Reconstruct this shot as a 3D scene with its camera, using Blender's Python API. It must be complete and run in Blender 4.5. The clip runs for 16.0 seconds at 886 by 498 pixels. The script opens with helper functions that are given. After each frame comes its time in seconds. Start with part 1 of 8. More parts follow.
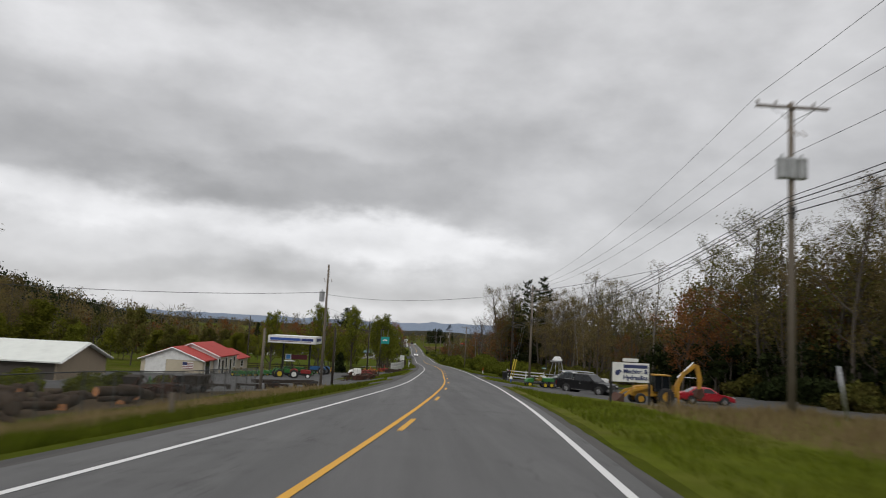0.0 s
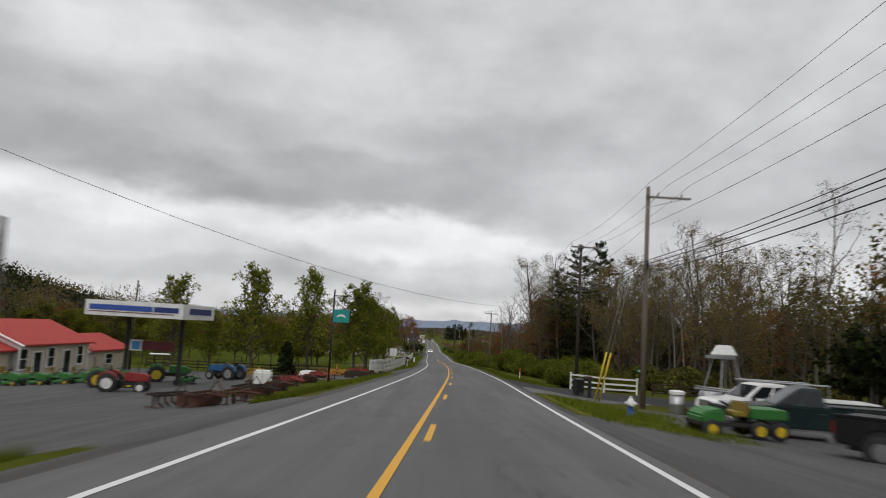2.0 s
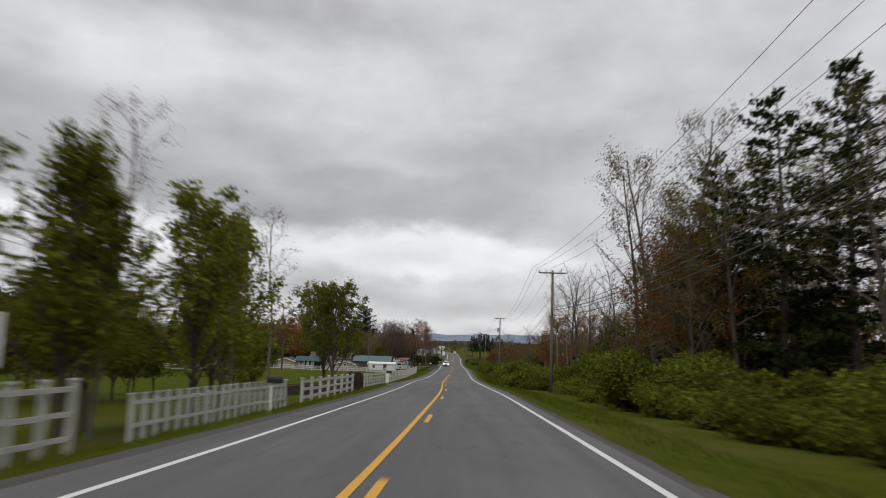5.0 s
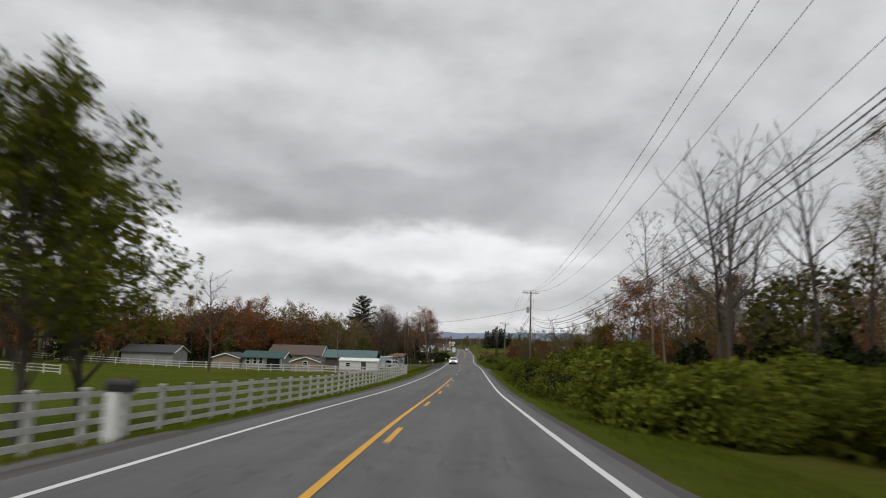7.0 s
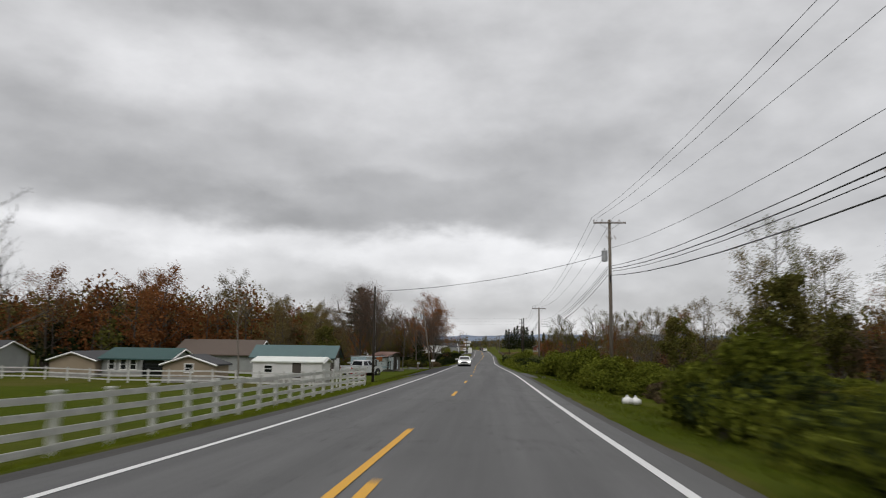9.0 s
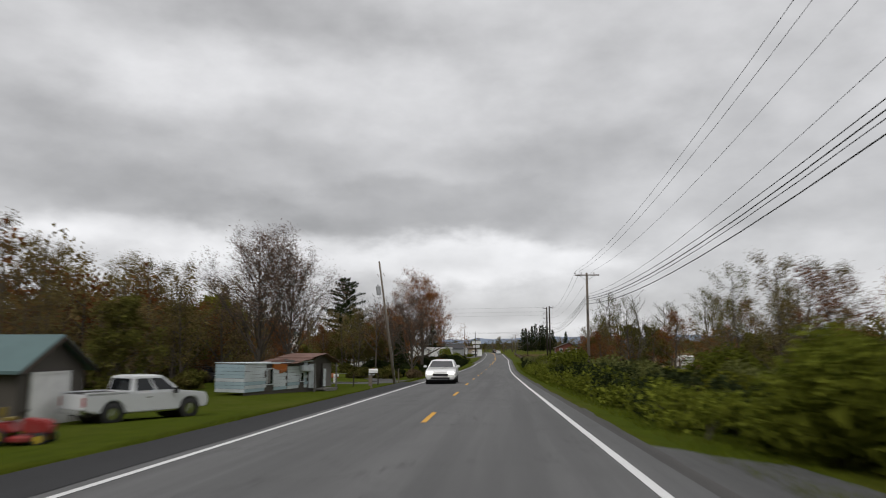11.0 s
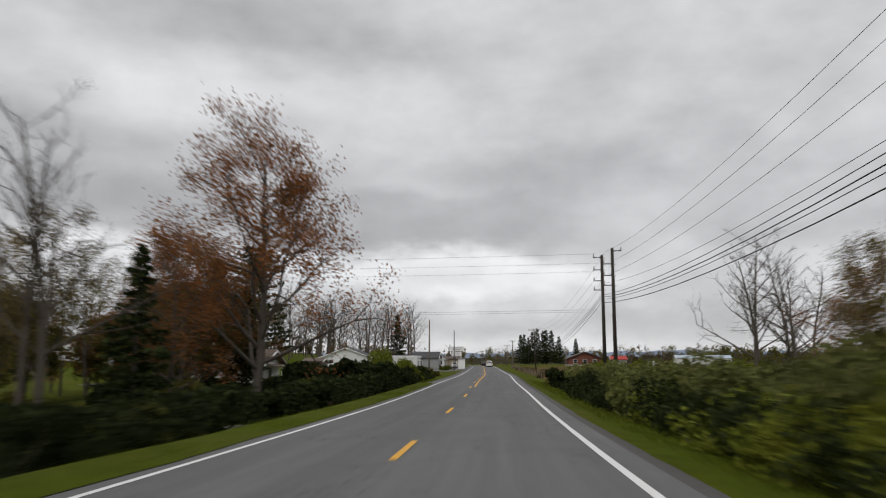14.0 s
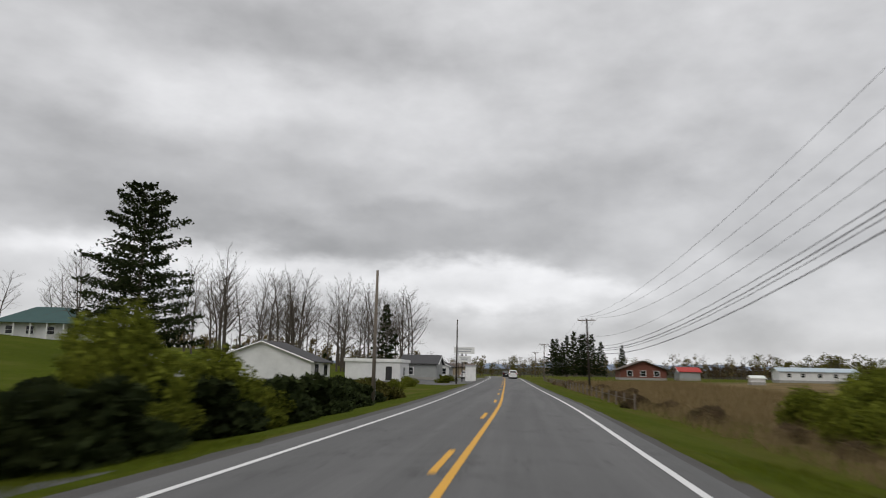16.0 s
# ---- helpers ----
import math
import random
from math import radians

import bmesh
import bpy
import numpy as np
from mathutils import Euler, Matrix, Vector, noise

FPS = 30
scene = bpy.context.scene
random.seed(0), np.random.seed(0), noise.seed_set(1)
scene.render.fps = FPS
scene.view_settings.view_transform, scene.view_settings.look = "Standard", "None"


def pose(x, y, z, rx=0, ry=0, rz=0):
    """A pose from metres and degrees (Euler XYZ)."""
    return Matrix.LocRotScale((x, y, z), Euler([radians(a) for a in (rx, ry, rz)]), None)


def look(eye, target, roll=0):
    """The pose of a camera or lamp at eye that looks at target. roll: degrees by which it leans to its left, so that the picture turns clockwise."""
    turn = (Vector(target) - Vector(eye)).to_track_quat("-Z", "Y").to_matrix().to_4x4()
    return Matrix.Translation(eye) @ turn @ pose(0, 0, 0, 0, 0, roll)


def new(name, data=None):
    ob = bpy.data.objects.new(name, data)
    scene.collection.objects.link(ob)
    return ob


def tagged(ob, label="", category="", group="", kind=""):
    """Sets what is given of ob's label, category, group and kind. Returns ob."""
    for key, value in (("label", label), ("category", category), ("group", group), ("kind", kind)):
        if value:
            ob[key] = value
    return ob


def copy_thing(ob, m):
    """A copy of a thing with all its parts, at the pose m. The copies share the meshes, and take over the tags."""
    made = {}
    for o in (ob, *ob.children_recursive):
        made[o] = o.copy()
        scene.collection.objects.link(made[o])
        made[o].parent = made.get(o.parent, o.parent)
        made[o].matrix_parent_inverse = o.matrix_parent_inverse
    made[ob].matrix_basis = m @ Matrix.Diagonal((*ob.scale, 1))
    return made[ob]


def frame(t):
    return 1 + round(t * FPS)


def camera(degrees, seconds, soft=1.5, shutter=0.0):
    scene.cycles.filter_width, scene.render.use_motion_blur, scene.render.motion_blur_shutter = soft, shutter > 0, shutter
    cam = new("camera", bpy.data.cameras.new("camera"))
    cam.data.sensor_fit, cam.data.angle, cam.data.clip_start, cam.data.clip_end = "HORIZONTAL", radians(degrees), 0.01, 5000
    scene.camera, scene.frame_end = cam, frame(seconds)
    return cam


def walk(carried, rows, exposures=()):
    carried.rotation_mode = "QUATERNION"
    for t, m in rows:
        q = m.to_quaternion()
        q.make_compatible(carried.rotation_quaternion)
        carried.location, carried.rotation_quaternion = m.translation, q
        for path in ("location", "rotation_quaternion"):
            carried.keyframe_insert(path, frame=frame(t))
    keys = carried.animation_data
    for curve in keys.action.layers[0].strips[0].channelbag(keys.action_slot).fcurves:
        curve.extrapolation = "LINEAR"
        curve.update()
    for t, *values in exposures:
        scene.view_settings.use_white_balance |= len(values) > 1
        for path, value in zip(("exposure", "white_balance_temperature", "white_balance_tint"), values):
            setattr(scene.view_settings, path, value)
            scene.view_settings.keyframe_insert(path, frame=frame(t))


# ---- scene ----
cam = camera(63.43, 16.0, soft=1.0, shutter=0.5)
# seconds, x, y, z, yaw, pitch, roll
PATH = [
    (0.0, 0.17, 0.00, 0.012, -2.05, 6.48, 3.05),
    (0.5, 1.22, 12.78, -0.581, -1.33, 6.56, 3.79),
    (1.0, 2.07, 25.65, -1.165, -0.96, 6.44, 3.63),
    (1.5, 2.82, 38.59, -1.780, -0.56, 6.36, 3.39),
    (2.0, 3.47, 51.59, -2.324, -0.31, 6.25, 3.34),
    (2.5, 4.05, 64.66, -2.884, 0.15, 6.30, 3.55),
    (3.0, 4.57, 77.83, -3.443, 0.62, 6.49, 3.15),
    (3.5, 5.09, 91.14, -3.947, 1.39, 6.56, 2.67),
    (4.0, 5.54, 104.59, -4.482, 1.64, 6.52, 2.54),
    (4.2, 5.77, 110.01, -4.721, 1.36, 6.92, 1.80),
    (6.3, 7.12, 167.51, -6.831, 2.17, 7.45, 2.14),
    (6.5, 7.06, 173.04, -7.050, 2.16, 7.30, 0.86),
    (7.0, 6.74, 186.93, -7.581, 2.65, 7.21, 1.57),
    (7.5, 6.44, 200.91, -8.081, 3.00, 7.09, 1.50),
    (8.0, 6.37, 214.98, -8.633, 3.41, 7.08, 0.93),
    (8.5, 6.23, 229.15, -9.136, 3.68, 7.31, 1.13),
    (8.7, 6.19, 234.84, -9.352, 3.78, 7.39, 0.95),
    (10.8, 6.42, 295.52, -10.542, 4.91, 7.73, 0.28),
    (11.0, 6.29, 301.37, -10.648, 5.04, 7.78, -0.02),
    (11.5, 5.92, 316.08, -10.927, 5.08, 7.83, -0.15),
    (12.0, 5.68, 330.88, -11.186, 5.07, 8.00, -0.41),
    (12.5, 5.43, 345.78, -11.484, 4.81, 8.12, -0.41),
    (13.0, 5.17, 360.76, -11.802, 4.81, 8.24, 0.17),
    (13.5, 5.03, 375.86, -12.084, 4.84, 8.62, -0.34),
    (14.0, 4.93, 391.06, -12.316, 4.28, 8.96, 0.21),
    (14.5, 4.83, 406.31, -12.466, 4.33, 8.68, 0.36),
    (15.0, 4.76, 421.61, -12.547, 4.26, 9.04, -0.22),
    (15.5, 4.59, 436.98, -12.521, 4.27, 9.02, 0.73),
    (16.0, 4.28, 452.44, -12.574, 6.31, 9.71, 1.33),
]
walk(cam, [(t, pose(x, y, z, 90 + p, 0, w) @ pose(0, 0, 0, 0, 0, r)) for t, x, y, z, w, p, r in PATH])

# ---------------------------------------------------------------- world and light
world = bpy.data.worlds.new("overcast_sky")
scene.world = world
world.use_nodes = True
wn, wl = world.node_tree.nodes, world.node_tree.links
wn.clear()


def wmath(op, a, b=None, clamp=False):
    n = wn.new("ShaderNodeMath")
    n.operation, n.use_clamp = op, clamp
    for i, v in enumerate((a, b)):
        if v is None:
            continue
        if isinstance(v, (int, float)):
            n.inputs[i].default_value = v
        else:
            wl.new(v, n.inputs[i])
    return n.outputs[0]


def ramp_of(node, stops):
    r = node.color_ramp
    while len(r.elements) < len(stops):
        r.elements.new(0.5)
    for e, (p, c) in zip(r.elements, stops):
        e.position = p
        e.color = (*c, 1) if isinstance(c, tuple) else (c, c, c, 1)


SUN_EL, SUN_ROT = radians(48), radians(200)
sky = wn.new("ShaderNodeTexSky")
sky.sky_type, sky.sun_disc, sky.sun_elevation, sky.sun_rotation = "NISHITA", False, SUN_EL, SUN_ROT
tc = wn.new("ShaderNodeTexCoord")
sep = wn.new("ShaderNodeSeparateXYZ")
wl.new(tc.outputs["Generated"], sep.inputs[0])
up = wmath("MULTIPLY", wmath("ARCSINE", sep.outputs[2]), 57.296)
turn = wmath("MULTIPLY", wmath("ARCTAN2", sep.outputs[0], sep.outputs[1]), 57.296)


def sky_noise(scale, detail, rough, sx, sy, off=0.0):
    """Cloud texture on bearing and height, both in degrees."""
    v = wn.new("ShaderNodeCombineXYZ")
    wl.new(wmath("MULTIPLY", turn, sx), v.inputs[0])
    wl.new(wmath("MULTIPLY", up, sy), v.inputs[1])
    v.inputs[2].default_value = off
    n = wn.new("ShaderNodeTexNoise")
    n.inputs["Scale"].default_value, n.inputs["Detail"].default_value, n.inputs["Roughness"].default_value = scale, detail, rough
    wl.new(v.outputs[0], n.inputs["Vector"])
    return wmath("SUBTRACT", n.outputs[0], 0.5)


# cloud layers: a paler gap low over the hills, a grey belt above it, lighter cloud overhead; edges are frayed by noise
fray_t = wmath("ADD", turn, wmath("MULTIPLY", sky_noise(1.0, 5, .58, .11, .2, 3.0), 16.0))
fray_u = wmath("ADD", up, wmath("MULTIPLY", sky_noise(1.0, 5, .52, .10, .20, 8.0), 6.5))
belt = wn.new("ShaderNodeValToRGB")
belt.color_ramp.interpolation = "EASE"
ramp_of(belt, [(0.0, 0.64), (0.02, 0.74), (0.045, 0.60), (0.075, 0.69), (0.12, 0.67), (0.165, 0.53), (0.24, 0.53), (0.34, 0.60), (0.46, 0.63), (0.6, 0.72), (1.0, 1.05)])
wl.new(wmath("DIVIDE", wmath("MAXIMUM", fray_u, 0.0), 60.0), belt.inputs[0])
# bearing, height, half width, half height, gain, edge softness
CLOUDS = [(-2.5, 6.9, 11.5, 1.9, .34, .5), (-27, 8.0, 13, 1.5, .28, .8), (-7, 11.0, 13, 2.3, -.20, .5), (-34, 12.2, 10, 1.8, -.16, .8), (-20, 9.9, 8, 1.5, -.14, .6),
          (-24, 20.5, 9, 3.6, .17, 1.0), (-6, 19.5, 9, 3.5, .14, 1.0), (-20, 26, 13, 3.6, -.24, 1.0), (5.5, 14.6, 9, 2.6, -.10, .9), (21, 14, 9, 6, .18, 1.0), (-33, 17, 6, 2.5, -.10, 1.0), (-1, 3.6, 15, .9, -.12, .9)]
shape = 1.0
for ca, ce, wa, we, gain, soft_edge in CLOUDS:
    da = wmath("DIVIDE", wmath("SUBTRACT", fray_t, float(ca)), float(wa))
    de = wmath("DIVIDE", wmath("SUBTRACT", fray_u, float(ce)), float(we))
    r = wmath("SQRT", wmath("ADD", wmath("MULTIPLY", da, da), wmath("MULTIPLY", de, de)))
    edge = wn.new("ShaderNodeMapRange")
    edge.interpolation_type = "SMOOTHSTEP"
    edge.inputs[1].default_value, edge.inputs[2].default_value = 1.0 + soft_edge * .6, 1.0 - soft_edge * .8
    edge.inputs[3].default_value, edge.inputs[4].default_value = 0.0, gain
    wl.new(r, edge.inputs[0])
    shape = wmath("ADD", edge.outputs[0], shape)
billow = wmath("ADD", wmath("MULTIPLY", sky_noise(1.0, 6, .5, .075, .13, 1.0), .85), wmath("MULTIPLY", sky_noise(1.0, 5, .5, .22, .40, 5.0), .30))
side = wmath("MULTIPLY", wmath("ADD", 1.0, billow), shape)
cloud = wn.new("ShaderNodeMix")
cloud.data_type, cloud.blend_type = "RGBA", "MULTIPLY"
cloud.inputs[0].default_value = 1.0
wl.new(belt.outputs[0], cloud.inputs[6])
wl.new(side, cloud.inputs[7])
tint = wn.new("ShaderNodeMix")
tint.data_type, tint.blend_type = "RGBA", "MULTIPLY"
tint.inputs[0].default_value = 1.0
tint.inputs[7].default_value = (1.0, 1.0, 1.02, 1)
wl.new(cloud.outputs[2], tint.inputs[6])
skyscale = wn.new("ShaderNodeMix")
skyscale.data_type, skyscale.blend_type = "RGBA", "MULTIPLY"
skyscale.inputs[0].default_value = 1.0
skyscale.inputs[7].default_value = (0.1, 0.1, 0.1, 1)
wl.new(sky.outputs[0], skyscale.inputs[6])
cover = wn.new("ShaderNodeMix")
cover.data_type = "RGBA"
cover.inputs[0].default_value = 0.96
wl.new(skyscale.outputs[2], cover.inputs[6])
wl.new(tint.outputs[2], cover.inputs[7])
bg = wn.new("ShaderNodeBackground")
bg.inputs["Strength"].default_value = 1.0
wl.new(cover.outputs[2], bg.inputs[0])
wo = wn.new("ShaderNodeOutputWorld")
wl.new(bg.outputs[0], wo.inputs[0])

sun = new("sun", bpy.data.lights.new("sun", "SUN"))
sun.data.energy, sun.data.angle, sun.data.color = 1.0, radians(40), (1.0, 0.97, 0.93)
sun.matrix_world = look((0, 0, 60), (0 + math.sin(SUN_ROT) * -40, math.cos(SUN_ROT) * -40, 60 - 40 * math.tan(SUN_EL)))

# ---------------------------------------------------------------- materials


class Mat:
    def __init__(self, name, rough=0.8, metal=0.0, spec=0.3):
        self.m = bpy.data.materials.new(name)
        self.m.use_nodes = True
        self.n, self.l = self.m.node_tree.nodes, self.m.node_tree.links
        self.b = self.n["Principled BSDF"]
        self.b.inputs["Roughness"].default_value = rough
        self.b.inputs["Metallic"].default_value = metal
        self.b.inputs["Specular IOR Level"].default_value = spec

    def link(self, a, b):
        self.l.new(a, b)

    def pos(self):
        return self.n.new("ShaderNodeNewGeometry").outputs["Position"]

    def obj(self):
        return self.n.new("ShaderNodeTexCoord").outputs["Object"]

    def noise(self, vec, scale, detail=4, rough=0.55, stretch=None, distort=0.0):
        t = self.n.new("ShaderNodeTexNoise")
        t.inputs["Scale"].default_value, t.inputs["Detail"].default_value = scale, detail
        t.inputs["Roughness"].default_value, t.inputs["Distortion"].default_value = rough, distort
        if stretch:
            mp = self.n.new("ShaderNodeMapping")
            mp.inputs["Scale"].default_value = stretch
            self.link(vec, mp.inputs[0])
            vec = mp.outputs[0]
        self.link(vec, t.inputs["Vector"])
        return t.outputs[0]

    def ramp(self, fac, stops):
        r = self.n.new("ShaderNodeValToRGB")
        ramp_of(r, stops)
        self.link(fac, r.inputs[0])
        return r.outputs[0]

    def mix(self, fac, a, b, blend="MIX"):
        x = self.n.new("ShaderNodeMix")
        x.data_type, x.blend_type = "RGBA", blend
        for i, v in ((0, fac), (6, a), (7, b)):
            if isinstance(v, (int, float)):
                x.inputs[i].default_value = v
            elif isinstance(v, tuple):
                x.inputs[i].default_value = (*v, 1)
            else:
                self.link(v, x.inputs[i])
        return x.outputs[2]

    def color(self, c):
        if isinstance(c, tuple):
            self.b.inputs["Base Color"].default_value = (*c, 1)
        else:
            self.link(c, self.b.inputs["Base Color"])
        return self

    def bump(self, fac, strength=0.3, dist=0.02):
        u = self.n.new("ShaderNodeBump")
        u.inputs["Strength"].default_value, u.inputs["Distance"].default_value = strength, dist
        self.link(fac, u.inputs["Height"])
        self.link(u.outputs[0], self.b.inputs["Normal"])
        return self


def scaled(c, k):
    return tuple(min(1.0, v * k) for v in c)


def worn(name, c, rough=0.6, metal=0.0, var=0.22, scale=3.0, spec=0.4, grime=(0.09, 0.08, 0.065), dirt=0.25):
    """A painted or plain surface with fine grain and larger uneven dirt."""
    m = Mat(name, rough, metal, spec)
    v = m.obj()
    fine, wide = m.noise(v, scale * 9, 3), m.noise(v, scale * 0.6, 5)
    base = m.mix(fine, scaled(c, 1 - var), scaled(c, 1 + var))
    mask = m.ramp(wide, [(0.45, 0.0), (0.75, dirt)])
    m.color(m.mix(mask, base, grime))
    m.bump(fine, 0.12, 0.01)
    return m.m


def asphalt_mat(name, lo, hi, patch, rough=0.85):
    m = Mat(name, rough, 0, 0.25)
    v = m.pos()
    grit = m.noise(v, 38, 3, 0.7)
    wide = m.noise(v, 0.35, 5, 0.6)
    streak = m.noise(v, 1.0, 4, 0.6, (1.6, 0.035, 1))
    base = m.mix(grit, lo, hi)
    base = m.mix(m.ramp(streak, [(0.36, 0.0), (0.62, 0.55)]), base, scaled(hi, 1.22))
    tracks = m.noise(v, 1.0, 5, 0.65, (0.55, 0.02, 1))
    base = m.mix(m.ramp(tracks, [(0.40, 0.0), (0.64, 0.4)]), base, scaled(lo, 0.8))
    base = m.mix(m.ramp(wide, [(0.5, 0.0), (0.72, 0.5)]), base, patch)
    m.color(base)
    m.bump(grit, 0.5, 0.01)
    return m


def cracked(m):
    v = m.n.new("ShaderNodeTexVoronoi")
    v.feature = "DISTANCE_TO_EDGE"
    v.inputs["Scale"].default_value = 0.22
    warp = m.n.new("ShaderNodeVectorMath")
    warp.operation = "ADD"
    nz = m.n.new("ShaderNodeTexNoise")
    nz.inputs["Scale"].default_value, nz.inputs["Detail"].default_value = 0.9, 5
    p = m.pos()
    m.link(p, nz.inputs["Vector"])
    sc = m.n.new("ShaderNodeVectorMath")
    sc.operation = "SCALE"
    sc.inputs["Scale"].default_value = 2.4
    m.link(nz.outputs["Color"], sc.inputs[0])
    m.link(p, warp.inputs[0])
    m.link(sc.outputs[0], warp.inputs[1])
    m.link(warp.outputs[0], v.inputs["Vector"])
    mask = m.ramp(v.outputs["Distance"], [(0.0, 0.75), (0.006, 0.0)])
    src = m.b.inputs["Base Color"].links[0].from_socket
    m.color(m.mix(mask, src, (0.03, 0.03, 0.03)))
    return m


ROAD = cracked(asphalt_mat("road_asphalt", (0.074, 0.074, 0.074), (0.118, 0.117, 0.116), (0.084, 0.084, 0.083))).m
LOT = cracked(asphalt_mat("lot_asphalt", (0.06, 0.06, 0.06), (0.115, 0.113, 0.11), (0.05, 0.049, 0.047))).m
FRESH = asphalt_mat("fresh_asphalt", (0.016, 0.016, 0.017), (0.03, 0.03, 0.031), (0.024, 0.024, 0.024), 0.95).m
GRAVEL = asphalt_mat("grey_gravel", (0.04, 0.04, 0.04), (0.15, 0.148, 0.146), (0.05, 0.049, 0.047), 0.95).m
DAMP = cracked(asphalt_mat("dark_lot_asphalt", (0.044, 0.044, 0.044), (0.088, 0.087, 0.085), (0.04, 0.04, 0.039))).m
SHOULDER = asphalt_mat("shoulder_gravel", (0.032, 0.031, 0.03), (0.085, 0.081, 0.077), (0.06, 0.057, 0.05), 0.95).m


def grass_mat(name, a, b, dry, dry_amt):
    m = Mat(name, 1.0, 0, 0.02)
    v = m.pos()
    fine, mid, wide = m.noise(v, 14, 4, 0.7), m.noise(v, 1.3, 5, 0.6), m.noise(v, 0.12, 4, 0.6)
    c = m.mix(fine, scaled(a, 0.55), b)
    c = m.mix(m.ramp(mid, [(0.4, 0.0), (0.7, 0.6)]), c, scaled(a, 0.8))
    c = m.mix(m.ramp(wide, [(0.46, 0.0), (0.66, dry_amt)]), c, dry)
    m.color(c)
    m.bump(fine, 0.9, 0.06)
    return m.m


GRASS = grass_mat("spring_grass", (0.037, 0.048, 0.005), (0.104, 0.126, 0.010), (0.105, 0.086, 0.03), 0.55)
MOWN = grass_mat("mown_verge_lawn", (0.062, 0.078, 0.008), (0.150, 0.178, 0.018), (0.16, 0.13, 0.05), 0.55)
LAWN = grass_mat("bright_lawn", (0.036, 0.051, 0.005), (0.096, 0.124, 0.010), (0.095, 0.095, 0.022), 0.35)
STRAW = grass_mat("dry_field_grass", (0.13, 0.095, 0.046), (0.27, 0.20, 0.105), (0.065, 0.056, 0.024), 0.8)
DIRT = grass_mat("bare_earth", (0.06, 0.043, 0.028), (0.12, 0.09, 0.06), (0.05, 0.05, 0.02), 0.5)


def paint_mat(name, c):
    m = Mat(name, 0.7, 0, 0.3)
    v = m.pos()
    worn_off = m.noise(v, 16, 5, 0.75)
    wide = m.noise(v, 1.2, 3)
    base = m.mix(wide, scaled(c, 0.85), c)
    m.color(m.mix(m.ramp(worn_off, [(0.60, 0.0), (0.68, 0.75)]), base, (0.12, 0.12, 0.12)))
    return m.m


LINE_WHITE = paint_mat("white_line_paint", (0.66, 0.66, 0.65))
LINE_YELLOW = paint_mat("yellow_line_paint", (0.62, 0.33, 0.035))


def leaf_mat(name, a, b, c, trans=0.25):
    m = Mat(name, 0.9, 0, 0.05)
    ob = m.n.new("ShaderNodeObjectInfo").outputs["Random"]
    isl = m.n.new("ShaderNodeNewGeometry").outputs["Random Per Island"]
    base = m.mix(isl, a, b)
    base = m.mix(m.ramp(m.noise(m.obj(), 0.55, 3), [(0.42, 0.0), (0.66, 0.8)]), base, c)
    h = m.n.new("ShaderNodeHueSaturation")
    mr = m.n.new("ShaderNodeMapRange")
    mr.inputs[3].default_value, mr.inputs[4].default_value = 0.75, 1.25
    m.link(ob, mr.inputs[0])
    m.link(mr.outputs[0], h.inputs["Value"])
    m.link(base, h.inputs["Color"])
    m.color(h.outputs[0])
    tr = m.n.new("ShaderNodeBsdfTranslucent")
    m.link(h.outputs[0], tr.inputs[0])
    mx = m.n.new("ShaderNodeMixShader")
    mx.inputs[0].default_value = trans
    m.link(m.b.outputs[0], mx.inputs[1])
    m.link(tr.outputs[0], mx.inputs[2])
    m.link(mx.outputs[0], m.n["Material Output"].inputs[0])
    return m.m


LEAF_GREEN = leaf_mat("fresh_green_leaves", (0.08, 0.095, 0.011), (0.205, 0.215, 0.03), (0.125, 0.135, 0.017), 0.35)
LEAF_YELLOW = leaf_mat("yellow_green_leaves", (0.07, 0.08, 0.009), (0.17, 0.168, 0.02), (0.105, 0.108, 0.013))
LEAF_RED = leaf_mat("red_maple_buds", (0.135, 0.052, 0.020), (0.27, 0.105, 0.038), (0.17, 0.085, 0.032))
LEAF_TAN = leaf_mat("tan_opening_buds", (0.10, 0.070, 0.032), (0.20, 0.145, 0.060), (0.14, 0.125, 0.040))
LEAF_PINK = leaf_mat("pinkish_grey_buds", (0.10, 0.062, 0.046), (0.17, 0.11, 0.082), (0.12, 0.08, 0.06))
LEAF_OLIVE = leaf_mat("olive_spring_leaves", (0.055, 0.060, 0.014), (0.135, 0.130, 0.030), (0.10, 0.080, 0.026))
# conifer needles; on undergrowth and brush the dark colour also carries shade
LEAF_DARK = leaf_mat("dark_needles_and_shade_foliage", (0.010, 0.015, 0.006), (0.034, 0.043, 0.014), (0.018, 0.026, 0.008), 0.08)
LEAF_BUSH = leaf_mat("roadside_bush_leaves", (0.036, 0.046, 0.005), (0.185, 0.205, 0.028), (0.10, 0.108, 0.014), 0.25)
LEAF_PALE = leaf_mat("pale_willow_leaves", (0.08, 0.09, 0.026), (0.16, 0.165, 0.055), (0.11, 0.115, 0.034))
LEAF_BROWN = leaf_mat("brown_dry_brush", (0.07, 0.048, 0.03), (0.15, 0.105, 0.06), (0.09, 0.075, 0.035))
BLADES = leaf_mat("grass_blades", (0.045, 0.062, 0.005), (0.130, 0.160, 0.013), (0.092, 0.098, 0.014), 0.25)
BLADES_DRY = leaf_mat("dry_grass_blades", (0.14, 0.10, 0.048), (0.30, 0.225, 0.12), (0.19, 0.145, 0.066), 0.3)


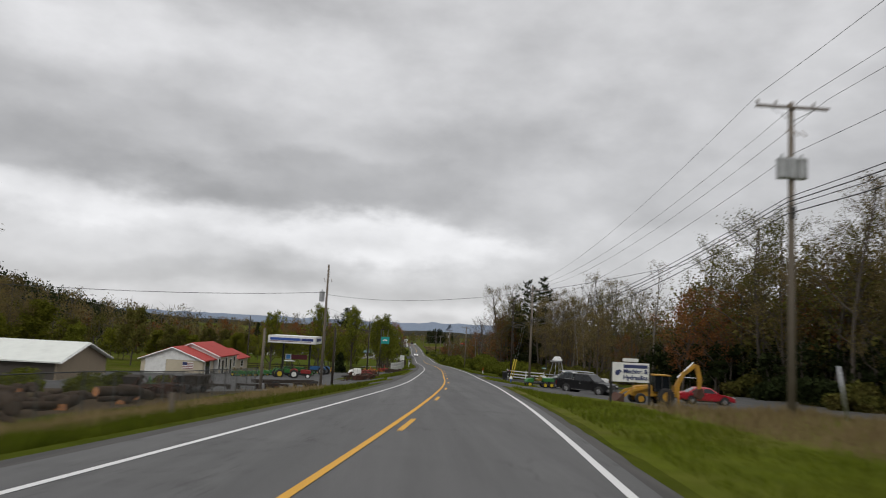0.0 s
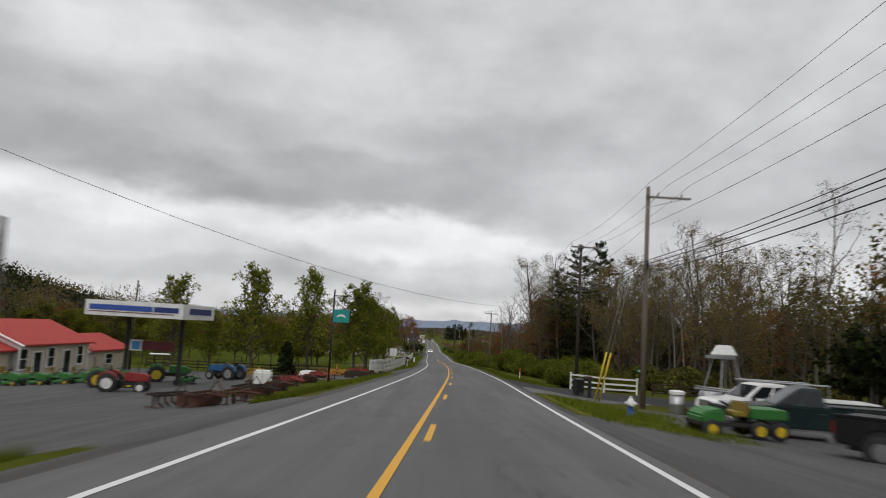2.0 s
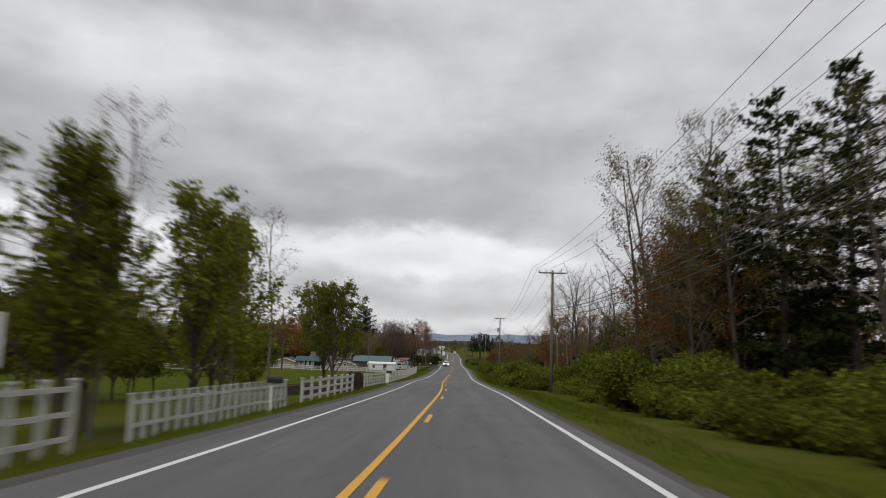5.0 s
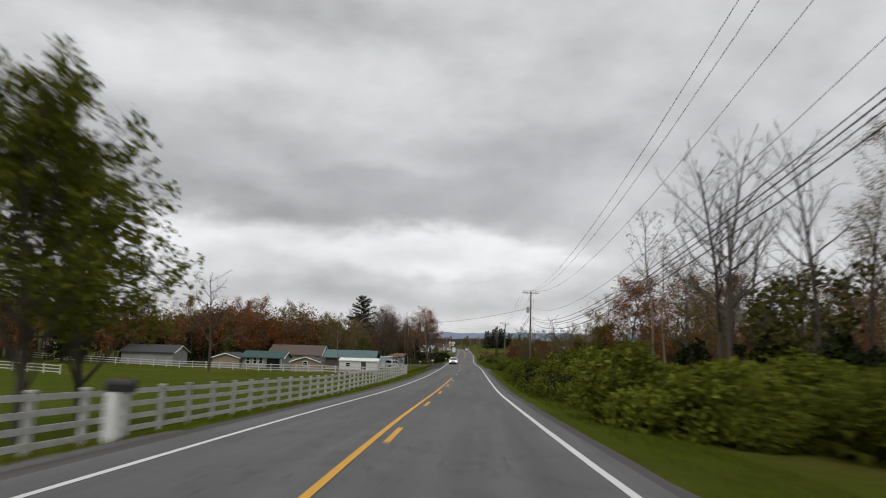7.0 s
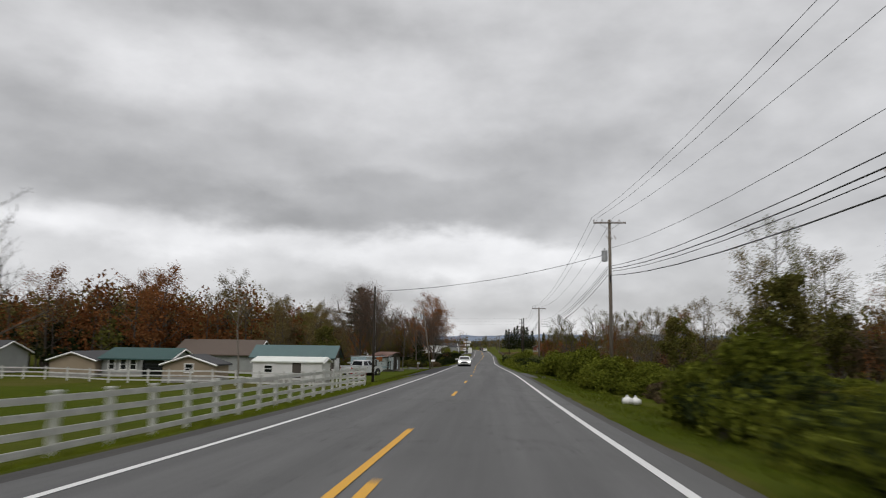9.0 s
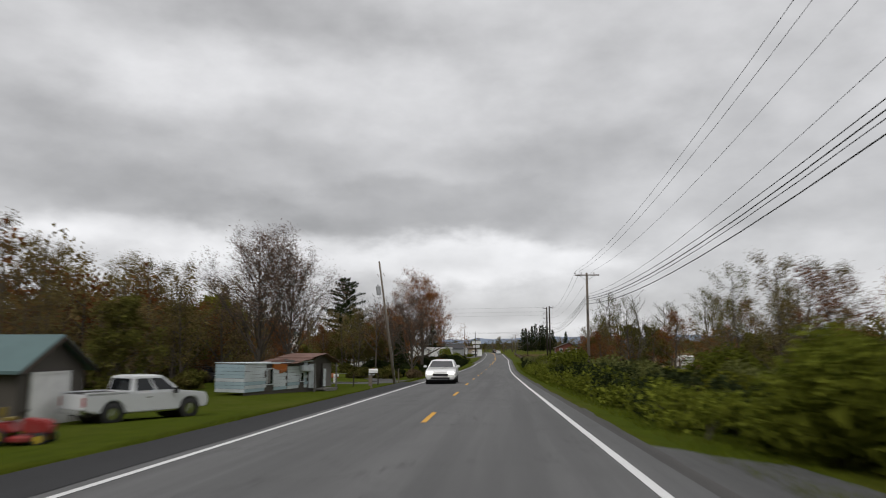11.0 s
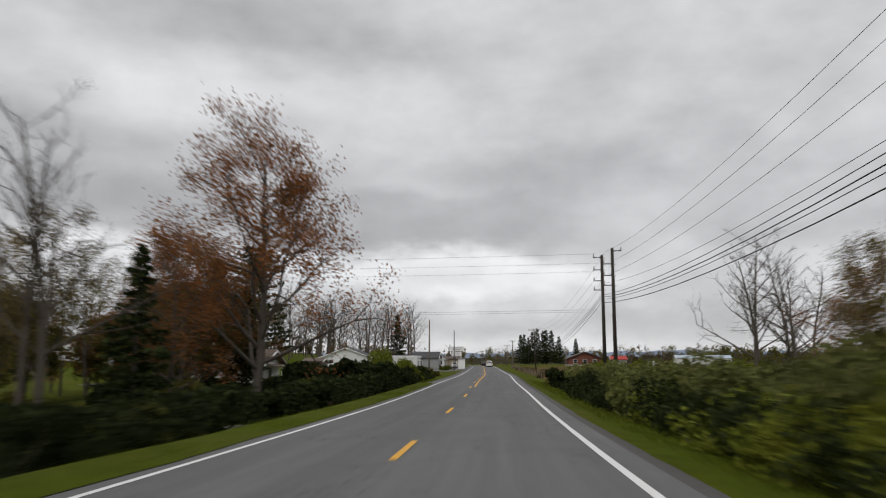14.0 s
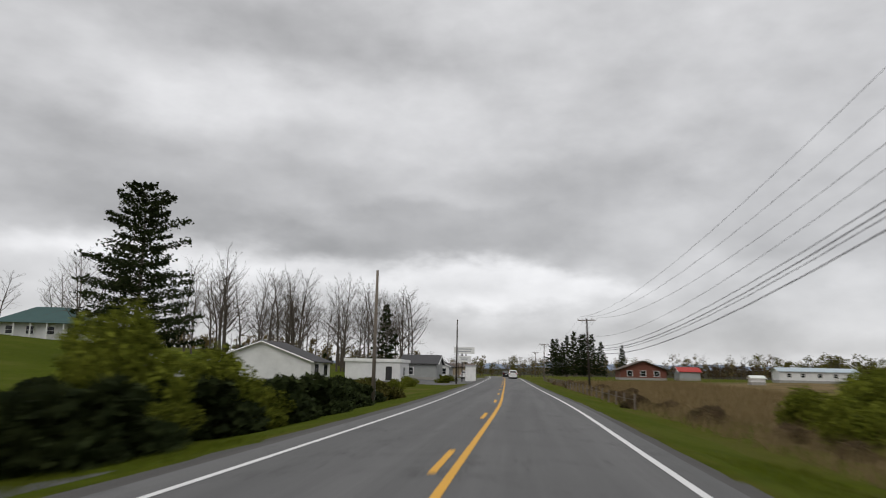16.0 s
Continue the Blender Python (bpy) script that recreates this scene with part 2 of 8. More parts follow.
def bark_mat(name, a, b):
    m = Mat(name, 1.0, 0, 0.04)
    v = m.obj()
    n1 = m.noise(v, 6, 5, 0.65, (3, 3, 0.35))
    m.color(m.mix(n1, a, b))
    m.bump(n1, 0.7, 0.03)
    return m.m


BARK = bark_mat("grey_brown_bark", (0.045, 0.038, 0.031), (0.135, 0.116, 0.098))
BARK_PALE = bark_mat("pale_birch_bark", (0.10, 0.088, 0.073), (0.26, 0.235, 0.205))
POLE_WOOD = bark_mat("weathered_pole_wood", (0.10, 0.083, 0.066), (0.24, 0.205, 0.17))
POLE_DARK = bark_mat("dark_creosote_wood", (0.025, 0.021, 0.018), (0.075, 0.062, 0.052))
STEEL = worn("galvanised_steel", (0.42, 0.43, 0.44), 0.45, 0.7)
GREY_PAINT = worn("grey_enamel", (0.36, 0.37, 0.38), 0.5)
BLACK = worn("black_plastic", (0.018, 0.018, 0.019), 0.5)
RUBBER = worn("tyre_rubber", (0.022, 0.022, 0.022), 0.9, dirt=0.4)
WHITE = worn("white_paint", (0.74, 0.74, 0.72), 0.55, var=0.06, dirt=0.22)
CHROME = worn("bright_chrome", (0.7, 0.7, 0.7), 0.2, 1.0, dirt=0.1)
WIRE = worn("black_cable", (0.03, 0.03, 0.032), 0.6)
CERAMIC = worn("grey_ceramic", (0.30, 0.27, 0.25), 0.3)


def flat_mat(name, c, rough=0.5, metal=0.0, spec=0.5):
    return Mat(name, rough, metal, spec).color(c).m


def glass_mat(name, c=(0.02, 0.024, 0.028)):
    m = Mat(name, 0.06, 0, 0.45).color(c)
    return m.m


DARKGLASS = glass_mat("dark_window_glass", (0.010, 0.012, 0.014))

# ---------------------------------------------------------------- mesh helpers


class MB:
    """Collects plain geometry for one mesh."""

    def __init__(self):
        self.v, self.f = [], []

    def add(self, vs, fs):
        k = len(self.v)
        self.v += [tuple(p) for p in vs]
        self.f += [tuple(i + k for i in q) for q in fs]
        return self

    def box(self, c, s, rz=0.0, ry=0.0, rx=0.0, top=1.0):
        x, y, z = (q / 2 for q in s)
        p = [Vector((sx * x * (top if sz > 0 else 1), sy * y * (top if sz > 0 else 1), sz * z)) for sz in (-1, 1) for sx, sy in ((-1, -1), (1, -1), (1, 1), (-1, 1))]
        m = Euler((radians(rx), radians(ry), radians(rz))).to_matrix()
        return self.add([m @ q + Vector(c) for q in p], [(3, 2, 1, 0), (4, 5, 6, 7), (0, 1, 5, 4), (1, 2, 6, 5), (2, 3, 7, 6), (3, 0, 4, 7)])

    def tube(self, pts, radii, n=6, caps=True):
        pts = [Vector(p) for p in pts]
        if isinstance(radii, (int, float)):
            radii = [radii] * len(pts)
        rings = []
        for i, p in enumerate(pts):
            d = (pts[min(i + 1, len(pts) - 1)] - pts[max(i - 1, 0)]).normalized()
            a = d.orthogonal().normalized() if abs(d.z) > 0.9 else d.cross(Vector((0, 0, 1))).normalized()
            b = d.cross(a)
            rings.append([p + radii[i] * (math.cos(2 * math.pi * k / n) * a + math.sin(2 * math.pi * k / n) * b) for k in range(n)])
        fs = [(i * n + k, i * n + (k + 1) % n, (i + 1) * n + (k + 1) % n, (i + 1) * n + k) for i in range(len(pts) - 1) for k in range(n)]
        if caps:
            fs += [tuple(range(n - 1, -1, -1)), tuple((len(pts) - 1) * n + k for k in range(n))]
        return self.add([q for r in rings for q in r], fs)

    def disc(self, c, axis, r, w, n=16, r2=None):
        """A solid wheel or drum of width w round an axis."""
        c, a = Vector(c), Vector(axis).normalized()
        return self.tube([c - a * w / 2, c + a * w / 2], [r, r if r2 is None else r2], n)

    def lathe(self, prof, n=16, c=(0, 0, 0)):
        vs = [(c[0] + r * math.cos(2 * math.pi * k / n), c[1] + r * math.sin(2 * math.pi * k / n), c[2] + z) for r, z in prof for k in range(n)]
        fs = [(i * n + k, i * n + (k + 1) % n, (i + 1) * n + (k + 1) % n, (i + 1) * n + k) for i in range(len(prof) - 1) for k in range(n)]
        return self.add(vs, fs + [tuple(range(n - 1, -1, -1)), tuple((len(prof) - 1) * n + k for k in range(n))])

    def slab(self, outline, y0, y1):
        """An outline in x and z pushed from y0 to y1."""
        n = len(outline)
        vs = [(x, y, z) for y in (y0, y1) for x, z in outline]
        return self.add(vs, [tuple(range(n)), tuple(range(2 * n - 1, n - 1, -1))] + [((k + 1) % n, k, n + k, n + (k + 1) % n) for k in range(n)])


def mesh_of(name, mb, mat, smooth=False, bevel=0.0):
    me = bpy.data.meshes.new(name)
    me.from_pydata(mb.v, [], mb.f)
    me.materials.append(mat)
    if bevel or not smooth:
        bm = bmesh.new()
        bm.from_mesh(me)
        bmesh.ops.recalc_face_normals(bm, faces=bm.faces)
        if bevel:
            bmesh.ops.bevel(bm, geom=bm.edges[:], offset=bevel, segments=2, affect="EDGES", clamp_overlap=True)
        bm.to_mesh(me)
        bm.free()
    if smooth:
        me.polygons.foreach_set("use_smooth", [True] * len(me.polygons))
    return me


def part(name, mb, mat, parent=None, label="", smooth=False, bevel=0.0, at=None):
    ob = new(name, mesh_of(name, mb, mat, smooth, bevel))
    if parent:
        ob.parent = parent
    if at:
        ob.location = at
    if label:
        ob["label"] = label
    return ob


def thing(name, label, category, m=None, group="", kind=""):
    ob = new(name)
    ob.empty_display_size = 0.2
    tagged(ob, label, category, group, kind)
    if m is not None:
        ob.matrix_basis = m
    return ob


# ---------------------------------------------------------------- the road's line and the lie of the land
# along, centre line x, road level
ROAD_LINE = np.array([(-200, -50, 4), (-52, -8, 1), (0, -1.58, -1.35), (12.8, -0.26, -1.92), (25.6, 0.95, -2.48), (38.6, 1.93, -3.12), (51.6, 2.84, -3.69), (77.8, 3.87, -4.79), (91.1, 4.39, -5.29), (104.6, 4.88, -5.82), (140, 5.6, -7.2), (173, 5.68, -8.4), (186.9, 5.4, -8.92), (200.9, 5.06, -9.41), (229.1, 4.85, -10.5), (262, 4.85, -11.35), (301.4, 4.73, -12), (345.8, 3.93, -12.81), (375.9, 3.57, -13.4), (391.1, 3.4, -13.61), (406.3, 3.33, -13.84), (421.6, 3.35, -13.98), (437, 3.35, -13.97), (452.4, 3.16, -13.96), (484, 3.3, -13.94), (532, 2.4, -13.9), (612, 0.8, -13.6), (692, -3, -13.6), (772, -18, -14.3), (972, -90, -16.3), (2600, -700, -20)])
_ys = np.arange(-200, 2601, 1.0)


def _smooth(col):
    a = np.interp(_ys, ROAD_LINE[:, 0], ROAD_LINE[:, col])
    k = np.hanning(33)
    return np.convolve(np.pad(a, 16, mode="edge"), k / k.sum(), "valid")


_xs, _zs = _smooth(1), _smooth(2)


def road_x(y):
    return float(np.interp(y, _ys, _xs))


def road_z(y):
    return float(np.interp(y, _ys, _zs))


U_NODES = [-400, -120, -75, -45, -20, -13, -8, -4.7, -3.6, 0, 3.6, 4.7, 8, 14, 25, 60, 120, 400]
# height beside the road by station along it
LAND = {
    -100: [2, 0, -1, -1.4, -1.5, -1.4, -.9, -.16, -.12, -.12, -.12, -.16, -.12, -.1, -.2, -.3, 0, 2],
    30.1: [2, 0, -1.4, -1.6, -1.6, -1.4, -.9, -.16, -.12, -.12, -.12, -.16, -.15, -.12, -.3, -.4, 0, 2],
    51.8: [2, 0, -1.8, -2.4, -1.8, -1.4, -.9, -.16, -.12, -.12, -.12, -.16, -.55, -.85, -1.0, -.9, 0, 2],
    132.4: [2, 0, -1.8, -2.2, -1.7, -1.4, -1.0, -.2, -.12, -.12, -.12, -.18, -.65, -.95, -1.1, -.9, 0, 2],
    178.3: [2, 0, -1.2, -1.6, -1.6, -1.3, -.9, -.2, -.12, -.12, -.12, -.2, -.5, -.7, -.8, -.8, 0, 2],
    302.3: [3, .3, -1.2, -1.6, -1.5, -1.3, -1.0, -.2, -.12, -.12, -.12, -.2, -.6, -.9, -1.0, -1, -.5, 1],
    391.6: [9, 2, -.4, -1.0, -1.1, -1.2, -.9, -.2, -.12, -.12, -.12, -.2, -.7, -1.1, -1.3, -1.4, -1, 0],
    472.6: [12, 7, 1.5, -.8, -1.2, -1.1, -.8, -.2, -.12, -.12, -.12, -.2, -.8, -1.2, -1.4, -1.4, -1, 0],
    572.3: [12, 8.5, 4.6, 1.0, -.2, -.5, -.5, -.2, -.12, -.12, -.12, -.2, -.6, -.6, -.3, 0.2, .5, 1],
    692.0: [12, 8, 5, 2, .4, .1, -.1, -.15, -.12, -.12, -.12, -.15, -.3, 0, .3, .6, 1, 2],
    1000: [6, 4, 3, 1, .3, 0, -.1, -.15, -.12, -.12, -.12, -.15, -.2, 0, .3, 1, 2, 3],
    2600: [6, 4, 3, 1, .3, 0, -.1, -.15, -.12, -.12, -.12, -.15, -.2, 0, .3, 1, 2, 3],
}
_ls = np.array(sorted(LAND))
_lt = np.array([LAND[k] for k in sorted(LAND)])


def raw_land(x, y):
    """The lie of the land with its small unevenness."""
    u = x - road_x(y)
    row = np.array([np.interp(y, _ls, _lt[:, i]) for i in range(len(U_NODES))])
    h = road_z(y) + float(np.interp(u, U_NODES, row))
    w = min(1.0, max(0.0, (abs(u) - 5.5) / 8))
    return h + w * (0.22 * noise.noise(Vector((x * 0.07, y * 0.07, 0))) + 0.07 * noise.noise(Vector((x * 0.35, y * 0.35, 4))))


GU = [-3200, -1800, -1000, -600, -400, -260, -180, -120, -95, -75, -60, -50, -42, -35, -30, -26, -23, -20, -18, -16, -14, -12.5, -11, -10, -9, -8, -7, -6.2, -5.4, -4.7, -3.6, 0]
GU = np.array(GU + [-u for u in reversed(GU[:-1])])
GY = np.array([-400, -200, -150] + list(range(-100, 900, 4)) + [920, 960, 1000, 1080, 1200, 1400, 1700, 2100, 2600, 3300, 4200], float)
GZ = np.empty((len(GY), len(GU)))
for j, gy in enumerate(GY):
    yy = min(max(gy, -200), 2600)
    far_row = np.array([np.interp(yy, _ls, _lt[:, i]) for i in range(len(U_NODES))])
    for i, gu in enumerate(GU):
        GZ[j, i] = raw_land(road_x(yy) + gu, yy) if abs(gu) < 900 else road_z(yy) + float(np.interp(gu, U_NODES, far_row))


def land(x, y):
    """Ground level at a place, on the ground sheet itself."""
    j = min(max(int(np.searchsorted(GY, y)) - 1, 0), len(GY) - 2)
    f = min(max((y - GY[j]) / (GY[j + 1] - GY[j]), 0.0), 1.0)
    u = x - road_x(min(max(y, -200), 2600))
    i = min(max(int(np.searchsorted(GU, u)) - 1, 0), len(GU) - 2)
    g = min(max((u - GU[i]) / (GU[i + 1] - GU[i]), 0.0), 1.0)
    return float((GZ[j, i] * (1 - g) + GZ[j, i + 1] * g) * (1 - f) + (GZ[j + 1, i] * (1 - g) + GZ[j + 1, i + 1] * g) * f)


def crown(u):
    return -0.022 * abs(u)


def stand(x, y, rz=0.0, dz=0.0):
    """A pose on the ground."""
    return pose(x, y, land(x, y) + dz, 0, 0, rz)


# ground: one sheet from the roadside to the horizon
mb = MB()
for j, gy in enumerate(GY):
    gx = road_x(min(max(gy, -200), 2600))
    mb.v += [(gx + gu, gy, GZ[j, i]) for i, gu in enumerate(GU)]
nu = len(GU)
mb.f = [(j * nu + i, j * nu + i + 1, (j + 1) * nu + i + 1, (j + 1) * nu + i) for j in range(len(GY) - 1) for i in range(nu - 1)]
ground = part("ground", mb, GRASS, smooth=True)
tagged(ground, "uneven spring grass with dry patches beside the road", "ground", kind="structure")


def strip(name, mat, u0, u1, y0, y1, dz, label, category="road", step=2.0, nu=2, level=None, ragged=0.0, seed=0, shift=None):
    """A sheet that follows the road's line between two offsets."""
    m = MB()
    n = max(2, int((y1 - y0) / step) + 1)
    for j in range(n):
        y = y0 + (y1 - y0) * j / (n - 1)
        r0 = ragged * noise.noise(Vector((y * 0.23, seed, 1))) + ragged * 0.5 * noise.noise(Vector((y * 0.9, seed, 5)))
        r1 = ragged * noise.noise(Vector((y * 0.23, seed, 9))) + ragged * 0.5 * noise.noise(Vector((y * 0.9, seed, 7)))
        for i in range(nu):
            u = (u0 + r0) + (u1 + r1 - u0 - r0) * i / (nu - 1)
            if shift:
                u += float(np.interp(y, *shift))
            x = road_x(y) + u
            z = road_z(y) + crown(u) if level is None else land(x, y)
            rim = level is not None and (i in (0, nu - 1) or j in (0, n - 1))
            m.v.append((x, y, z + (dz if not rim else .003)))
    m.f = [(j * nu + i, j * nu + i + 1, (j + 1) * nu + i + 1, (j + 1) * nu + i) for j in range(n - 1) for i in range(nu - 1)]
    return tagged(part(name, m, mat, smooth=True), label, category, kind="structure")


strip("road", ROAD, -3.75, 3.95, -180, 900, 0.0, "worn grey two-lane asphalt road surface", nu=15)
for nm, a, b, s in (("shoulder_left", -4.6, -3.55, 3), ("shoulder_right", 3.75, 4.7, 8)):
    strip(nm, SHOULDER, a, b, -180, 860, 0.0, "dark gravel and broken asphalt road shoulder", "shoulder", 1.0, 6, ragged=0.18, seed=s)
for o in (bpy.data.objects["shoulder_left"], bpy.data.objects["shoulder_right"]):
    for v in o.data.vertices:
        u = v.co.x - road_x(v.co.y)
        k = (abs(u) - 3.6) / 1.0
        v.co.z += -0.012 - 0.07 * k * k - (0.14 if k > .86 else 0.0)
strip("edge_line_left", LINE_WHITE, -0.06, 0.06, -180, 860, 0.006, "worn white edge line painted on the asphalt", "road marking", ragged=0.012, seed=2, shift=([0, 110, 175, 240, 300, 460], [-2.75, -2.75, -2.95, -2.88, -3.03, -3.05]))
strip("edge_line_right", LINE_WHITE, -0.07, 0.07, -180, 860, 0.006, "white edge line painted on the asphalt", "road marking", ragged=0.012, seed=4, shift=([0, 110, 175, 240, 300, 460], [3.55, 3.62, 3.42, 3.40, 3.37, 3.37]))
strip("centre_line_near", LINE_YELLOW, -0.20, -0.08, -180, 256.9, 0.006, "solid yellow centre line on the asphalt", "road marking")
strip("centre_line_far", LINE_YELLOW, 0.08, 0.20, 440.4, 740, 0.006, "solid yellow centre line on the asphalt", "road marking")
m_d = MB()
starts = [2.2 + 12.3 * k for k in range(-9, 13)] + [6.0 + 12.1 * k for k in range(13, 21)] + [2.8 + 12.1 * k for k in range(22, 62)]
for y0 in starts:
    a, b = (0.08, 0.20) if y0 < 257.9 else ((-0.06, 0.06) if y0 < 438.3 else (-0.20, -0.08))
    for s in range(2):
        ya, yb = y0 + s * 1.525, y0 + (s + 1) * 1.525
        m_d.add([(road_x(ya) + a, ya, road_z(ya) + crown(a) + .006), (road_x(ya) + b, ya, road_z(ya) + crown(b) + .006), (road_x(yb) + b, yb, road_z(yb) + crown(b) + .006), (road_x(yb) + a, yb, road_z(yb) + crown(a) + .006)], [(0, 1, 2, 3)])
tagged(part("centre_dashes", m_d, LINE_YELLOW), "broken yellow centre line on the asphalt", "road marking", kind="structure")


def patch(name, mat, ulo, uhi, y0, y1, label, dz=0.03, cat="driveway", seed=1, rag=0.5, step=1.0, nu=24):
    """Ground cover laid over the land between two offsets."""
    return strip(name, mat, ulo, uhi, y0, y1, dz, label, cat, step, nu, level=1, ragged=rag, seed=seed)


def poly_patch(name, mat, pts, label, cat="driveway", dz=0.03, n=26, seed=3, wob=0.35):
    """Four corners in plan, filled with a grid that lies on the land."""
    a, b, c, d = (Vector((*p, 0)) for p in pts)
    m = MB()
    for j in range(n):
        for i in range(n):
            s, t = i / (n - 1), j / (n - 1)
            p = (a * (1 - s) + b * s) * (1 - t) + (d * (1 - s) + c * s) * t
            e = 1.0 if i in (0, n - 1) or j in (0, n - 1) else 0.0
            p.x += wob * e * noise.noise(Vector((p.x * .4, p.y * .4, seed)))
            p.y += wob * e * noise.noise(Vector((p.x * .4, p.y * .4, seed + 9)))
            m.v.append((p.x, p.y, land(p.x, p.y) + (dz if not e else .003)))
    m.f = [(j * n + i, j * n + i + 1, (j + 1) * n + i + 1, (j + 1) * n + i) for j in range(n - 1) for i in range(n - 1)]
    return tagged(part(name, m, mat, smooth=True), label, cat, kind="structure")


# left: the dealer's lot; right: the workshop's gravel lot and the side roads
patch("dealer_lot", DAMP, -44, -13.5, 57.1, 134.2, "grey asphalt sales lot with patches and cracks", seed=11, step=2, nu=26)
patch("lot_edge", DAMP, -14.5, -6.2, 75.0, 81.0, "dark asphalt margin of the sales lot", seed=52, nu=10, dz=0.036)
patch("lot_edge", DAMP, -14.5, -8.4, 80.6, 88.0, "dark asphalt margin of the sales lot", seed=51, nu=10, dz=0.036)
patch("lot_entrance", DAMP, -14.5, -3.85, 62.0, 75.6, "grey asphalt lot entrance joining the road", seed=12, nu=26, dz=0.034)
patch("lot_exit", DAMP, -26, -3.85, 112.3, 134, "grey asphalt lot exit joining the road", seed=13, nu=48, dz=0.034)
patch("yard_gravel", DIRT, -46, -15, 15.4, 57.1, "trodden brown earth of a fenced yard", seed=14, step=2, nu=20)
patch("workshop_lot", DAMP, 13.5, 44, 47.5, 90.7, "grey asphalt lot with loose gravel", seed=15, step=2, nu=22)
patch("lot_margin", DAMP, 8.5, 14.2, 73.8, 89.5, "grey asphalt margin of the lot", seed=57, nu=14, dz=0.032)
patch("workshop_drive", DAMP, 3.95, 14.5, 57.1, 74.4, "grey asphalt drive joining the road", seed=16, nu=26, dz=0.034)
patch("lot_back", DIRT, 38, 52, 17.1, 96.1, "brown earth and leaf litter at the wood's edge", seed=17, step=2, nu=14)
patch("lot_lane", LOT, 24, 40, 6.8, 50.1, "grey asphalt lane along the wood", seed=27, step=2, nu=14)
poly_patch("yard_apron", SHOULDER, [(-7.4, 48.6), (-0.9, 51.0), (-0.5, 55.4), (-8.4, 53.2)], "dark worn gravel apron at the yard's gate", "driveway", 0.034)
poly_patch("side_road", FRESH, [(8.21, 96.08), (37.65, 99.67), (38.75, 105.05), (9.00, 112.29)], "fresh black asphalt side road", "road", 0.034)
poly_patch("side_gravel", GRAVEL, [(8.4, 88.3), (24, 104), (24, 108.5), (9.0, 97.5)], "pale grey crushed gravel apron", "driveway", 0.028)
poly_patch("gate_drive", LOT, [(-13.20, 190.40), (1.10, 191.33), (1.02, 202.58), (-13.27, 201.64)], "grey gravel drive between gate posts", "driveway", 0.03)
strip("pull_off", FRESH, -4.66, -3.3, 300, 350, .005, "dark worn asphalt pull-off beside the road", "driveway", 1.0, 6, ragged=.06, seed=42)
patch("pull_off", FRESH, -6.4, -4.55, 300, 350, "dark worn asphalt pull-off beside the road", seed=41, rag=.35, dz=.09, nu=6)
poly_patch("garden_drive", DAMP, [(-44, 382.5), (-.7, 376.5), (-.7, 384.0), (-44, 387.5)], "dark worn asphalt drive across the lawn", "driveway", 0.04)
poly_patch("garden_track", SHOULDER, [(-9.5, 384.5), (-6.0, 384.0), (-12.5, 408), (-16, 409)], "narrow gravel track across the lawn", "driveway", 0.05)
poly_patch("hedge_drive", LOT, [(-30, 421.0), (-.9, 415.0), (-.9, 418.6), (-30, 425.0)], "pale gravel drive through a hedge", "driveway", 0.03)
poly_patch("pine_drive", DAMP, [(-40.07, 466.0), (-.7, 457.5), (-.7, 463.5), (-39.74, 472.0)], "dark worn asphalt drive beside the trees", "driveway", 0.03)
poly_patch("sign_lot", LOT, [(-21.63, 562.35), (-1.89, 547.39), (-2.93, 622.16), (-23.67, 622.16)], "grey asphalt lot before low buildings", "driveway", 0.03)
patch("dry_field", STRAW, 11, 120, 464.7, 612.2, "tall straw-coloured dry field grass", cat="field", seed=18, step=4, nu=30, rag=1.5)
poly_patch("paddock", LAWN, [(-65.38, 182.93), (-4.04, 182.93), (-4.44, 298.43), (-68.22, 298.43)], "bright green paddock grass", "field", 0.022, 40)
poly_patch("front_lawn", LAWN, [(-59.35, 331.78), (-4.09, 318.00), (-4.60, 419.94), (-60.97, 419.94)], "bright green mown lawn grass", "field", 0.02, 40)
poly_patch("hill_lawn", LAWN, [(-109.41, 472.63), (-19.70, 472.63), (-19.64, 612.19), (-109.36, 612.19)], "green grass slope below a house", "field", 0.02, 40)
patch("mown_verge", MOWN, 4.6, 24, -30, 57.5, "mown yellow-green verge with dry straw patches", cat="verge", seed=29, step=2, nu=16, rag=.3, dz=0.02)
patch("mown_verge", MOWN, 4.6, 8.6, 74.4, 88.5, "mown green verge between two drives", cat="verge", seed=30, step=2, nu=10, rag=.4, dz=0.02)
patch("verge_right", LAWN, 4.6, 7.0, 109.6, 532.4, "bright green grass verge", cat="verge", seed=21, step=2, nu=5, rag=.3, dz=0.02)
patch("verge_pull_off", DAMP, 3.9, 7.0, 300, 315, "dark worn asphalt pull-off on the verge", seed=43, rag=.4, dz=.03, nu=8)
strip("verge_lip", LAWN, -4.9, -3.4, 397, 451, .012, "green grass creeping over the road edge", "verge", 1.0, 6, ragged=.12, seed=61)
patch("verge_left", LAWN, -7.6, -4.5, 132.4, 532.4, "bright green grass verge", cat="verge", seed=22, step=2, nu=5, rag=.3, dz=0.018)

# ---------------------------------------------------------------- trees
R = random.Random(7)


def rvec(rng, s=1.0):
    return Vector((rng.gauss(0, s), rng.gauss(0, s), rng.gauss(0, s)))


